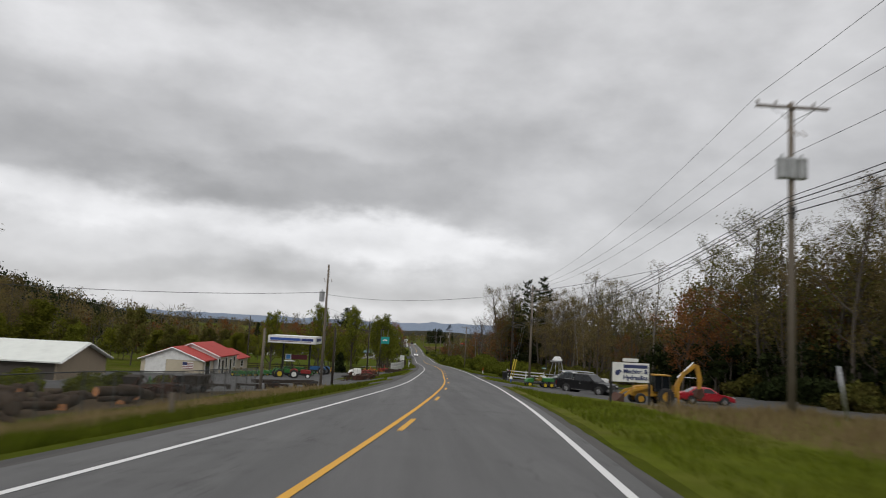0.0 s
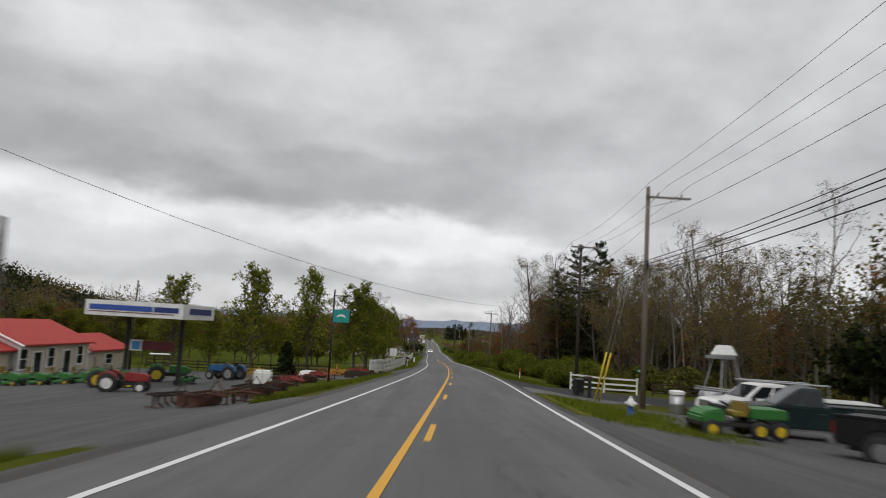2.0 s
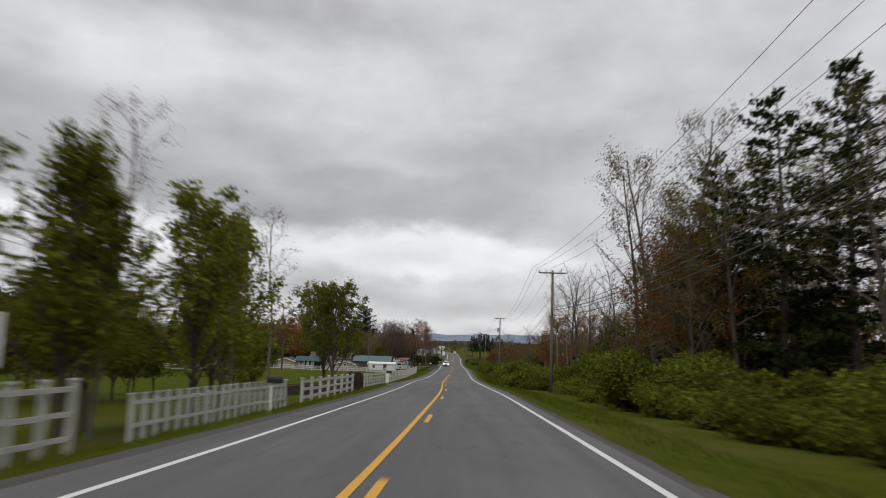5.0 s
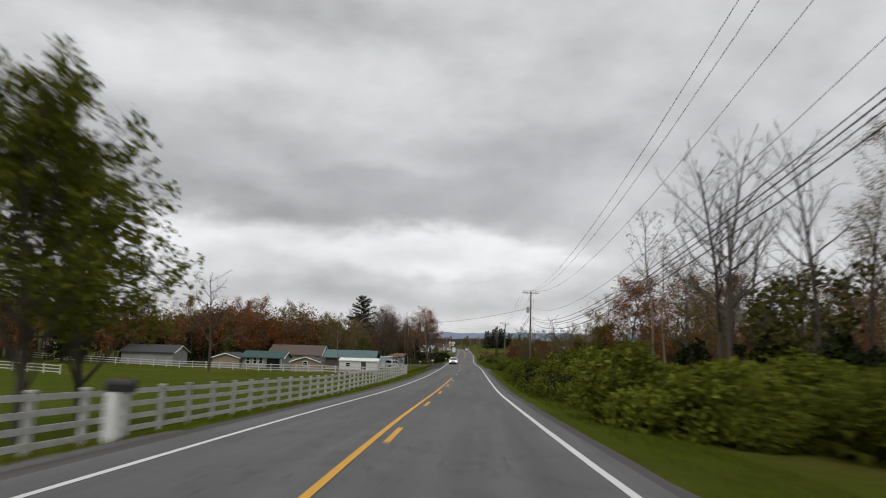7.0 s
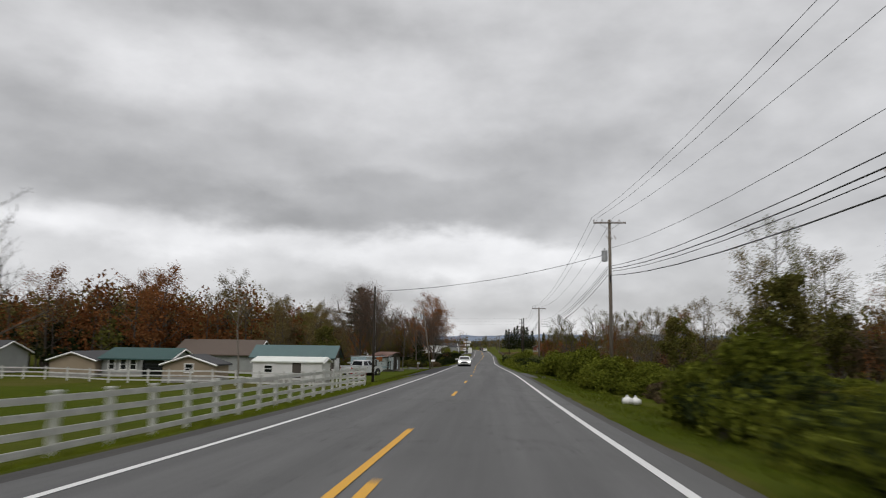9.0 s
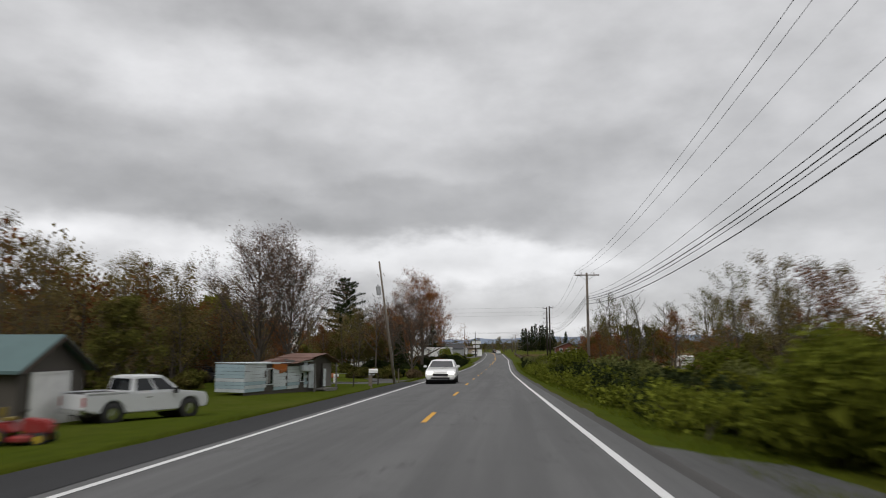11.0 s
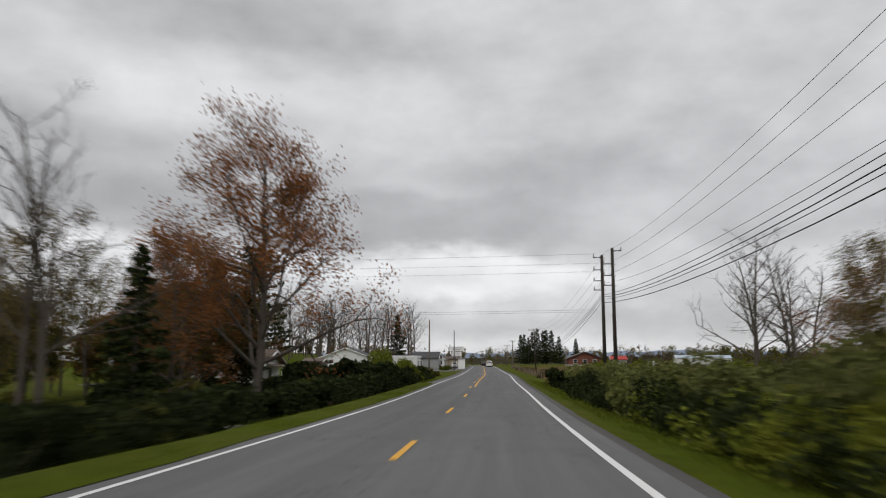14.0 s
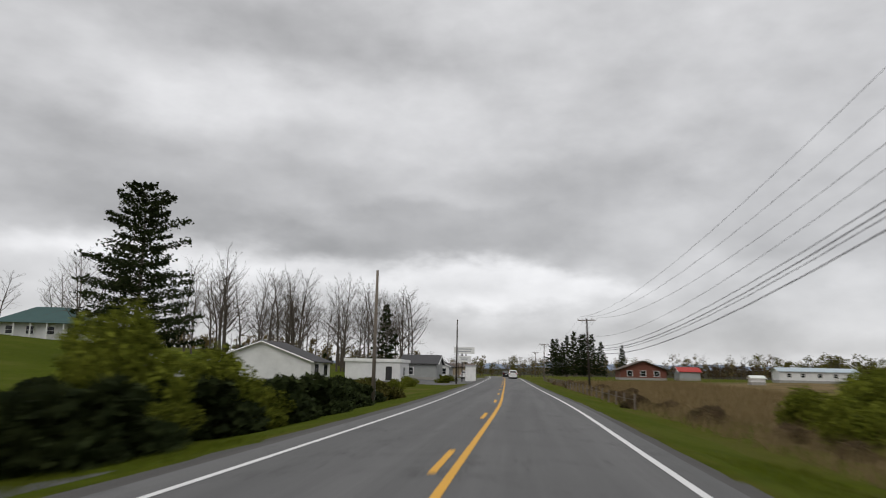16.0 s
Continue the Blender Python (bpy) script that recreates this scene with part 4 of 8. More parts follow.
for x, y, s in ((-15.5, 209.5, .72), (-18, 213, .75), (-17, 207, .6)):
    plant("round3", x, y, s, sink=.4, group="leafy trees beside the gate")
plant("bare2", -4.2, 153, .58)
plant("bare2", -7.0, 183, .75)
plant("bare2", -3.0, 162, .5)
for x, y in ((-34, 54), (-31.5, 50)):
    plant("bare2", x, y, .8)
plant("spruce", -12.6, 131.5, .62)
for k in range(44):
    x, y = R.uniform(-62, -14), R.uniform(146, 194)
    plant(R.choice(["round2", "round1", "round1", "round2"]), x, y, R.uniform(.5, .72), sink=.1, group="orchard behind the lot")
for k in range(14):
    x, y = R.uniform(-66, -46), R.uniform(62, 130)
    plant(R.choice(["round1", "round3", "tan1", "round2"]), x, y, R.uniform(.6, .9), group="trees behind the shop")
for x, y, s in ((-20, 46, .8), (-21, 53, .9), (-23, 41, .8), (-19, 57, .7), (-26, 50, .9)):
    plant("bush1", x, y, s * .85, group="bushes in the yard")
# woods on the left
woods("far_wood", [(-76, -30), (-84, 90), (-92, 200), (-96, 300)], 34, 15.5, 210, LEAF_TAN, "brown and olive budding wood across the fields", 35, bare=.12)
woods("far_wood", [(-70, -30), (-76, 90), (-84, 200), (-90, 300)], 30, 10, 120, LEAF_OLIVE, "olive spring wood across the fields", 36, bare=.05)
woods("far_wood", [(-84, -30), (-92, 100), (-98, 240), (-96, 320)], 30, 16, 70, LEAF_DARK, "dark conifers in the far wood", 37, bare=0)
woods("far_wood", [(-58, 330), (-66, 380), (-70, 430), (-78, 470)], 26, 12, 110, LEAF_TAN, "brown budding wood behind the gardens", 38, bare=.1)
woods("far_wood", [(-54, 330), (-62, 380), (-64, 430), (-70, 470)], 24, 9.5, 60, LEAF_OLIVE, "olive spring wood behind the gardens", 39, bare=.05)
woods("far_wood", [(-90, 210), (-84, 260), (-72, 330), (-74, 400)], 26, 11, 46, LEAF_RED, "rust-red budding maples in the far wood", 40, bare=.05)
woods("far_wood", [(-84, 300), (-58, 332), (-40, 352), (-34, 372)], 18, 12.5, 60, LEAF_RED, "rust-brown budding wood behind the homes", 56, bare=.05, lumps=9)
woods("far_wood", [(-88, 312), (-62, 344), (-44, 362), (-38, 380)], 18, 13.5, 70, LEAF_TAN, "brown budding wood behind the homes", 57, bare=.15, lumps=9)
# near-black leaves paint the shade at the foot of this wood
woods("far_wood", [(-84, 306), (-56, 336), (-38, 360)], 12, 5.5, 60, LEAF_DARK, "undergrowth behind the homes, coloured dark for shade", 58, bare=0, lumps=8)
woods("far_wood", [(-62, 330), (-72, 390), (-76, 460)], 24, 12, 30, LEAF_DARK, "dark conifers behind the gardens", 41, bare=0)
for x, y, key, s in ((-42, 343, "red2", 1.25), (-48, 351, "red1", 1.0), (-36, 355, "tan1", 1.0), (-28.5, 363, "round1", .85), (-54, 337, "red2", 1.2), (-59, 323, "red2", 1.1), (-66, 312, "pine2", .8), (-33, 375, "tan1", .9),
                     (-45, 381, "tan1", 1.0), (-56, 369, "pine2", .85), (-62, 381, "red2", 1.1), (-51, 396, "round2", 1.0), (-58, 411, "round1", 1.0), (-47, 419, "round2", .9), (-55, 426, "round1", 1.1),
                     (-65, 421, "tan1", 1.1), (-49, 438, "red2", 1.05), (-57, 450, "tan1", 1), (-43, 450, "tan1", .9), (-15, 303, "bare2", .55), (-35, 300, "bare4", 1.05), (-26, 414, "round2", .4), (-36, 398, "round2", .85), (-41, 404, "round1", .9)):
    plant(key if key != "round1" else "round4", x, y, s, group="trees behind the houses")
plant("pink1", -16.4, 366, .95)
plant("pink1", -13.8, 367, .85)
plant("round4", -26.6, 384, 1.0, sink=.8)
plant("round1", -32, 399, 1.15, sink=.5)
plant("round1", -37, 404, 1.2, sink=.5)
plant("round4", -28.5, 408, 1.0, sink=.5)
plant("pink1", -5.9, 394.4, .7, label="leafless tree with a fan of fine grey twigs")
for x, y, s in ((-34, 392, .8), (-41, 396, .9), (-44, 402, .9)):
    plant("round2", x, y, s, sink=.6, group="garden trees by the drive")
for x, y in ((-9.5, 397), (-11.5, 400), (-13, 396), (-10.5, 403)):
    plant("under2", x, y, .7, group="garden shrubs by the drive")
for k in range(9):
    y = 203 + k * 2.3
    plant("bare1" if k % 2 else "bare3", road_x(y) + R.uniform(22, 30), y, R.uniform(.76, .92), group="tall trees above the bushes")
plant("bush4", -5.3, 392.1, .8)
plant("pine2", -12.0, 424, .52)
plant("red1", -9.2, 433, 1.22)
plant("bare4", -12, 417, .85)
plant("bare5", -15.5, 421, .75)
plant("pine2", -14, 445, .5)
plant("red1", -17, 441, .85)
plant("red2", -12, 428, .8)
plant("tan1", -20, 429, .8)
plant("tan1", -15, 436, .75)
plant("pine3", -49.5, 548, 1.3)
plant("pine2", -25.4, 610, .95)
for k in range(58):
    x, y = R.uniform(-66, -20), R.uniform(572, 660)
    if y < 586 and x > -34:
        continue
    plant(R.choice(["bare4", "bare5", "bare5"]), x, y, R.uniform(.9, 1.25), group="bare trees behind the homes")
for k in range(16):
    x, y = R.uniform(-108, -62), R.uniform(550, 640)
    plant(R.choice(["bare4", "bare5", "tan1"]), x, y, R.uniform(.8, 1.1), group="bare trees on the slope")
plant("bush2", -7.4, 474.0, .95).scale.z = 1.35
plant("bush2", -6.2, 476.4, .7).scale.z = .95
# thickets in near-black leaves, which also paint the shade beside the road
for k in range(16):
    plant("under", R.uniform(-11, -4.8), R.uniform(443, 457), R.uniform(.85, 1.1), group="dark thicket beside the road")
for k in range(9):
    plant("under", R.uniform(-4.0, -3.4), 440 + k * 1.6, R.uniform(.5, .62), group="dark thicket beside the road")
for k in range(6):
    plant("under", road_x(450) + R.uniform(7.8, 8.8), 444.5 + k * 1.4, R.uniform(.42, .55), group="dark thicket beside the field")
for k in range(34):
    y = R.uniform(464, 494)
    plant(R.choice(["under2", "under", "under2", "bush4"]), road_x(y) - R.uniform(9.5, 19), y, R.uniform(.36, .52), group="low brush beside the drive")
for x, y, s in ((16.5, 478, .9), (19, 484, 1.0), (22, 481, 1.0), (17.5, 489, .7)):
    plant("bush2", x, y, s, group="bushes at the field's corner")
for k in range(14):
    y = 392 + k * 2.6
    plant(R.choice(["tan1", "round2", "bare3", "red2"]), road_x(y) + R.uniform(14, 21), y, R.uniform(.5, .7), sink=.4, group="trees behind the bushes")
for x, y, s in ((26, 452, .95), (28.5, 450, .8), (30, 455, .9)):
    plant("bare4", x, y, s, group="trees behind the bushes")
plant("bare4", -11, 632, .5)
# thicket far behind the paddock's end
for k in range(14):
    x, y = R.uniform(-64, -44), R.uniform(196, 236)
    plant(R.choice(["round2", "round3", "round2", "tan1"]), x, y, R.uniform(.5, .7), sink=.8, group="thicket behind the paddock")
# trees behind the bushes of the right bank
for k in range(34):
    y = 326 + k * 3.2 + R.uniform(-1, 1)
    plant(R.choice(["tan1", "red2", "bare3", "bare4", "round2", "tan1"]), road_x(y) + R.uniform(17, 31), y, R.uniform(.42, .66), group="trees behind the bushes")
for k in range(16):
    y = R.uniform(246, 304)
    plant(R.choice(["tan1", "red2", "bare3", "round2"]), road_x(y) + R.uniform(20, 32), y, R.uniform(.5, .75), group="trees behind the bushes")
for k in range(12):
    y = 259 + k * 2.2
    plant(R.choice(["bush1", "bush5", "bush4", "bush1"]), road_x(y) + R.uniform(9.4, 12), y, R.uniform(.45, .7), group="brush behind the verge")
for x, y, s in ((22.5, 263, 1.0), (26, 267, 1.05), (29.5, 272, 1.1), (33, 268, 1.1)):
    plant("red2", x, y, s, group="trees behind the bushes")
for k in range(22):
    y = R.uniform(258, 290)
    plant(R.choice(["bush4", "bush1", "bush4", "bush5"]), road_x(y) + R.uniform(13, 22), y, R.uniform(.6, .9), group="brush behind the verge")
# garden trees and thicket on the left
for k in range(26):
    x, y = R.uniform(-46, -14), R.uniform(428, 452)
    if x > -20 and 428 < y < 440:
        x -= 8
    plant(R.choice(["tan1", "round2", "red2", "tan1", "bare3"]), x, y, R.uniform(.5, .8), sink=.5, group="thicket of garden trees")
for k in range(16):
    x, y = R.uniform(-34, -13), R.uniform(440, 454)
    plant(R.choice(["tan1", "round2", "red2", "tan1"]), x, y, R.uniform(.55, .85), sink=.5, group="thicket of garden trees")
for k in range(44):
    y = R.uniform(434, 500)
    if 449 < y < 478:
        continue
    plant(R.choice(["under2", "bush4", "bush1", "under"]), road_x(y) + R.uniform(-24, -11), y, R.uniform(.55, .85), group="thicket undergrowth")
for k in range(16):
    x, y = R.uniform(-40, -22), R.uniform(366, 396)
    plant(R.choice(["tan1", "red2", "round2", "tan1"]), x, y, R.uniform(.6, .85), sink=.6, group="trees behind the trailer")
for x, y, s in ((-17.5, 344, .62), (-20, 348, .7), (-23, 343, .7), (-26, 350, .8), (-21, 354, .7)):
    plant("tan1" if s > .65 else "round2", x, y, s, sink=.5, group="trees behind the trailer")
    plant("under2", x + 1, y - 1, .75, group="thicket undergrowth")
for k in range(14):
    plant(R.choice(["under2", "bush4"]), R.uniform(-38, -20), R.uniform(360, 392), R.uniform(.8, 1.1), group="thicket undergrowth")
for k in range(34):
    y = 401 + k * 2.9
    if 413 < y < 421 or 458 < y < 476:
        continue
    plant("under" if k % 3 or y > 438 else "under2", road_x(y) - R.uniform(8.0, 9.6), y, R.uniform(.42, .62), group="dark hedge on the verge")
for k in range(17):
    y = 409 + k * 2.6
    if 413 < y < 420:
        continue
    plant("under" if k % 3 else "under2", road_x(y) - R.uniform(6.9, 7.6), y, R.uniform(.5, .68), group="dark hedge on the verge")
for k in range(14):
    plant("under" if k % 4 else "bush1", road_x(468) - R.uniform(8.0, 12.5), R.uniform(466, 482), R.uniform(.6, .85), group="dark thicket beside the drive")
# hedges on the left
for k in range(38):
    y = 407 + k * 2.7
    if 413 < y < 421 or 449 < y < 476:
        continue
    for q in range(2):
        u = -9.2 - 3.2 * q + R.uniform(-.7, .7)
        plant(R.choice(["under", "bush1", "under", "under2", "under"]), road_x(y) + u, y + R.uniform(-1, 1), R.uniform(.4, .65) if y < 434 else R.uniform(.5, .8), group="hedge on the verge")
for k in range(7):
    y = 520 + k * 11
    plant("bush1", road_x(y) - R.uniform(9, 14), y, R.uniform(.45, .7), group="hedge on the verge")
for k in range(22):
    plant(R.choice(["bush1", "under2", "under2"]), R.uniform(-52, -20), R.uniform(416, 434), R.uniform(.5, .8), group="garden hedge")
# the conifer grove and the far woods
for x, y, s in ((15, 700, .80), (18.5, 704, .74), (22, 698, .95), (25, 706, .92), (28, 700, .9), (31.5, 704, .76), (20.5, 710, .9), (39, 707, .7), (17, 712, .84), (26.5, 711, .95)):
    plant("pine2", x, y, s, group="dark conifer grove")
woods("far_wood", [(-260, 800), (-90, 760), (-10, 830), (60, 790), (200, 760), (380, 700)], 60, 10, 330, LEAF_TAN, "brown far wood along the horizon", 42, per=26, size=.36)
woods("far_wood", [(-260, 820), (-90, 780), (40, 800), (200, 770), (380, 720)], 60, 9, 140, LEAF_OLIVE, "olive far wood along the horizon", 43, per=26, size=.36)
woods("far_wood", [(-112, 652), (-72, 664), (-44, 672), (-26, 690)], 16, 7, 70, LEAF_TAN, "brown leafless wood behind the homes", 45, per=10, size=.5, bare=.6)
woods("far_wood", [(-112, 646), (-72, 658), (-44, 666), (-24, 684)], 10, 3.4, 60, LEAF_DARK, "dark brush below the leafless wood", 46, per=10, size=.5, bare=.1)
woods("far_wood", [(70, 640), (140, 690), (260, 660)], 50, 7, 150, LEAF_OLIVE, "olive and brown trees across the field", 44, per=24, size=.32, bare=.15)
woods("far_wood", [(40, 690), (110, 720), (200, 700), (300, 660)], 40, 5, 150, LEAF_BROWN, "brown scrub across the field", 59, per=24, size=.32, bare=.1)

# ---------------------------------------------------------------- poles and wires


def crossarm_bits(t, z, w, face=0.0, off=0.0):
    """off moves the arm sideways on its pole."""
    part("crossarm", MB().box((off, -.12, z), (w, .10, .12), face), POLE_WOOD, t, bevel=.01)
    for k, x in enumerate((-w * .48, -w * .23, w * .29)):
        part("insulator", MB().lathe([(.02, 0), (.02, .05), (.06, .06), (.05, .12), (.065, .13), (.045, .2), (.02, .22)], 8, (off + x * math.cos(radians(face)), -.12 + x * math.sin(radians(face)), z + .06)), CERAMIC, t)
    for s in (-1, 1):
        part("brace", MB().tube([(off + s * w * .3, -.14, z - .06), (0, -.14, z - .62)], .018, 4), STEEL, t)


def utility_pole(x, y, h, arm=2.4, lean=(0, 0), can=0, wood=None, label="", arm_z=0.25, comm=True, off=0.0):
    t = thing("utility_pole", label or "weathered wooden utility pole with a crossarm and insulators", "utility pole", pose(x, y, land(x, y) - .3, lean[0], lean[1], 0))
    k = 1.0 if comm else .74
    part("pole", MB().tube([(0, 0, 0), (0, 0, h * .5), (0, 0, h + .3)], [.17 * k, .145 * k, .11 * k], 10), wood or POLE_WOOD, t, smooth=True)
    top = h + .3
    if arm:
        crossarm_bits(t, top - arm_z, arm, 0.0, off)
    for k in range(can):
        cx = (-.42, .42, 0)[k]
        part("transformer", MB().lathe([(.05, 0), (.23, .03), (.24, .1), (.24, .82), (.26, .84), (.2, .93), (.07, .96), (.05, 1.1)], 14, (cx, -.05, top - 3.4)), GREY_PAINT, t, "grey steel transformer can")
    if can:
        for s in (-.3, .0, .32):
            part("cutout", MB().tube([(s, -.2, top - 1.3), (s + .12, -.42, top - 1.6)], .035, 6), CERAMIC, t)
    if comm:
        part("cable_clamp", MB().box((0, -.18, h * .66), (.12, .16, .5)), BLACK, t)
    part("ground_wire", MB().tube([(.15, 0, .3), (.12, 0, h)], .008, 4), STEEL, t)
    return t


# x, y, level of the top, lean
RP = [(8.8, -50, 13.5, 0), (15.95, 29.5, 10.6, 0), (15.4, 92.5, 6.5, 0), (16.1, 115.0, 5.75, 0), (14.9, 198.5, 1.3, 0), (15.6, 301.3, .4, 0), (14.95, 379.3, -2.75, 0), (14.9, 458.9, -2.7, 0), (13.5, 551.5, -5.0, 2), (10.3, 640, -4.9, 0), (9.4, 707, -5.0, 0), (4, 772, -5.6, 0)]
RP = [(x, y, z - land(x, y), ln) for x, y, z, ln in RP]
for i, (x, y, h, ln) in enumerate(RP):
    if i == 7:
        for dx, dy, k in ((.2, 1.6, 0), (.55, -2.5, 1)):
            t = thing("transmission_pole", "tall dark wooden pole of a twin-pole power line", "utility pole", stand(x + dx, y + dy, 0, -.3), "twin poles")
            part("pole", MB().tube([(0, 0, 0), (0, 0, 13.3)], [.2, .14], 10), POLE_DARK, t, smooth=True)
            for q, z in enumerate((13.05, 11.85, 10.8, 9.9)):
                s = 1 if k and q == 0 else -1
                part("bracket", MB().box((s * .42, 0, z), (.84, .07, .08)), POLE_DARK, t)
                part("insulator", MB().tube([(s * .78, 0, z), (s * .78, 0, z + .34)], [.07, .04], 6), CERAMIC, t)
                part("insulator", MB().tube([(.1, -.12, z - .1), (.14, -.5, z - .12)], [.06, .05], 6), CERAMIC, t)
        continue
    utility_pole(x, y, h, 3.2 if i == 1 else 2.6 if i != 8 else 2.4, (0, -ln), 3 if i == 1 else (1 if i == 5 else 0), POLE_DARK if i in (3, 8) else None,
                 "weathered wooden utility pole carrying three transformer cans" if i == 1 else "weathered wooden utility pole with a one-sided crossarm" if i == 2 else "", .62 if i == 2 else .25, True, (0, 0, 1.15, .4)[i] if i < 4 else 0.0)


def sag_line(a, b, sag, n=14):
    a, b = Vector(a), Vector(b)
    return [a.lerp(b, k / n) - Vector((0, 0, 4 * sag * (k / n) * (1 - k / n))) for k in range(n + 1)]


def wire(name, stops, r, label, sagk=0.019):
    t = thing(name, label, "overhead wire", group="wires along the road")
    for a, b in zip(stops, stops[1:]):
        L = (Vector(a) - Vector(b)).length
        part("span", MB().tube(sag_line(a, b, L * sagk * max(1.0, L / 66) ** .7), r, 4, caps=False), WIRE, t, smooth=True)
    return t


tops = [(x, y, land(x, y) + h) for x, y, h, _ in RP]
ARM_X = [(-1.5, .5, 1.5), (-1.54, .5, 1.55), (0, 1.2, 2.4), (-.85, .7, 1.65)] + [(-1.9, -1.4, -.1), (-1.4, -.9, .3), (-1.2, -.7, .6), (.3, .3, .3)] + [(-1.2, -.3, 1.2)] * 4
TWIN_Z = (.5, -.65, -1.7)
for k in range(3):
    wire("power_wire", [(x + dx[k], y - .12, z + .2 + (TWIN_Z[k] if i == 7 else 0)) for i, ((x, y, z), dx) in enumerate(zip(tops, ARM_X))], .011, "thin bare power conductor strung between poles")
wire("neutral_wire", [(x, y, z - 2.3) for x, y, z in tops], .011, "thin neutral wire strung between poles")
COMM_Z = [-.9, -.9, -1.1, -.4, -.2, -.5, .7, -.1, -.3, 0, 0, 0]
for dz, r, sg in ((-3.3, .018, .017), (-3.5, .024, .018), (-3.7, .017, .018), (-4.0, .025, .019)):
    wire("communication_cable", [(x - .2, y, z + dz + cz) for (x, y, z), cz in zip(tops, COMM_Z)], r, "thick black communication cable strung between poles", sg)


def left_pole(x, y, h, lean=(0, 0), label="bare wooden service pole", wood=None, arm=0, can=0, cat="utility pole"):
    return utility_pole(x, y, h, arm, lean, can, wood, label, comm=False)


left_pole(-7.8, 65.5, 11.0, (0, 0), "weathered wooden pole with a transformer and side bracket", None, 0, 1)
left_pole(-7.17, 68.97, 5.4, (0, 0), "short dark wooden pole with a small bracket", POLE_DARK)
left_pole(-7.62, 130.12, 9.4, (0, 0), "dark slender wooden pole behind a hanging sign", POLE_DARK)
left_pole(-28.8, 129.4, 9.6, (0, 0), "wooden pole beside a sales lot", POLE_DARK)
left_pole(-12.0, 60.0, 5.0, (0, 0), "grey wooden post at the yard's fence")
left_pole(-4.48, 308.20, 8.6, (0, 0), "dark wooden pole with a sleeve at its foot", POLE_DARK)
left_pole(-4.68, 372.13, 12.3, (-1, -8), "leaning wooden pole with a transformer", POLE_WOOD, 0, 1)
left_pole(-5.12, 498.55, 8.6, (0, 0), "bare wooden service pole beside the homes")
left_pole(-4.69, 554.37, 9.0, (0, 0), "wooden service pole beside a roadside sign", POLE_DARK)
left_pole(-12.86, 662.03, 8.0, (0, 0), "far wooden service pole", POLE_DARK)
wire("service_wire", [(-7.7, 65.5, 2.7), (15.9, 29.5, 4.6)], .011, "black service cable crossing above the road", .032)
wire("service_wire", [(-7.7, 65.5, 1.5), (16.2, 115.0, .8)], .007, "black service cable slung across the road", .036)
wire("service_wire", [(-7.9, 65.5, 2.9), (-39.85, 25.76, 1.98)], .018, "black service cable to the yard", .02)
wire("service_wire", [(-4.48, 308.20, -5.03), (15.83, 304.29, -2.02)], .02, "black service cable crossing above the road", .03)
for z in (-2.1, -3.0, -3.8, -7.4, -7.6):
    wire("transmission_wire", [(-110, 466, z + 1.2), (14.4, 459.4, z)], .009, "thin power wire crossing above the road", .004)

# ---------------------------------------------------------------- hills


def ridge(name, pts, depth, mat, label, seed, rough=6.0, n=120, trees=0):
    """A wooded ridge: pts are x, y, height of its crest; it falls away to both sides."""
    m = MB()
    pts = [Vector(p) for p in pts]
    rows = 14
    for j in range(n):
        t = j / (n - 1) * (len(pts) - 1)
        k = min(int(t), len(pts) - 2)
        c = pts[k].lerp(pts[k + 1], t - k)
        d = (pts[k + 1] - pts[k]).normalized()
        side = Vector((d.y, -d.x, 0))
        for i in range(rows):
            s = -1 + 2 * i / (rows - 1)
            p = c + side * s * depth
            z = (c.z + 20) * (0.5 + 0.5 * math.cos(math.pi * s)) - 20
            z += rough * noise.noise(Vector((p.x * .011, p.y * .011, seed))) + rough * .35 * noise.noise(Vector((p.x * .06, p.y * .06, seed)))
            m.v.append((p.x, p.y, z))
    m.f = [(j * rows + i, j * rows + i + 1, (j + 1) * rows + i + 1, (j + 1) * rows + i) for j in range(n - 1) for i in range(rows - 1)]
    if trees:
        rng, tr = random.Random(seed), MB()
        for _ in range(trees):
            j, i = rng.randrange(n // 2), rng.randrange(2, rows - 2)
            p = Vector(m.v[j * rows + i]).lerp(Vector(m.v[(j + 1) * rows + i + 1]), rng.random())
            p += Vector((rng.gauss(0, 9), rng.gauss(0, 9), 0))
            for _ in range(9):
                leaf(tr, p + Vector((rng.gauss(0, 2), rng.gauss(0, 2), rng.uniform(0, 9))), rng.uniform(.7, 1.5), rng)
        t = thing("hillside_wood", "dark budding wood covering the hillside", "woods", kind="stuff")
        tagged(part("leaves", tr, LEAF_DARK, t), kind="stuff")
    return tagged(part(name, m, mat, smooth=True), label, "hill", kind="structure")


def woods_mat(name, a, b, c):
    m = Mat(name, 0.95, 0, 0.1)
    v = m.pos()
    f = m.noise(v, .16, 6, .75)
    col = m.mix(f, a, b)
    m.color(m.mix(m.ramp(m.noise(v, .02, 4), [(.4, 0.), (.65, .8)]), col, c))
    m.bump(f, 1.0, 4)
    return m.m


HILL = woods_mat("wooded_hillside", (0.014, 0.015, 0.009), (0.05, 0.044, 0.024), (0.036, 0.033, 0.016))
# far hills: distance haze is mixed into the base colour as pale blue
FAR = woods_mat("haze_tinted_far_hills", (0.17, 0.21, 0.27), (0.22, 0.26, 0.33), (0.19, 0.235, 0.30))
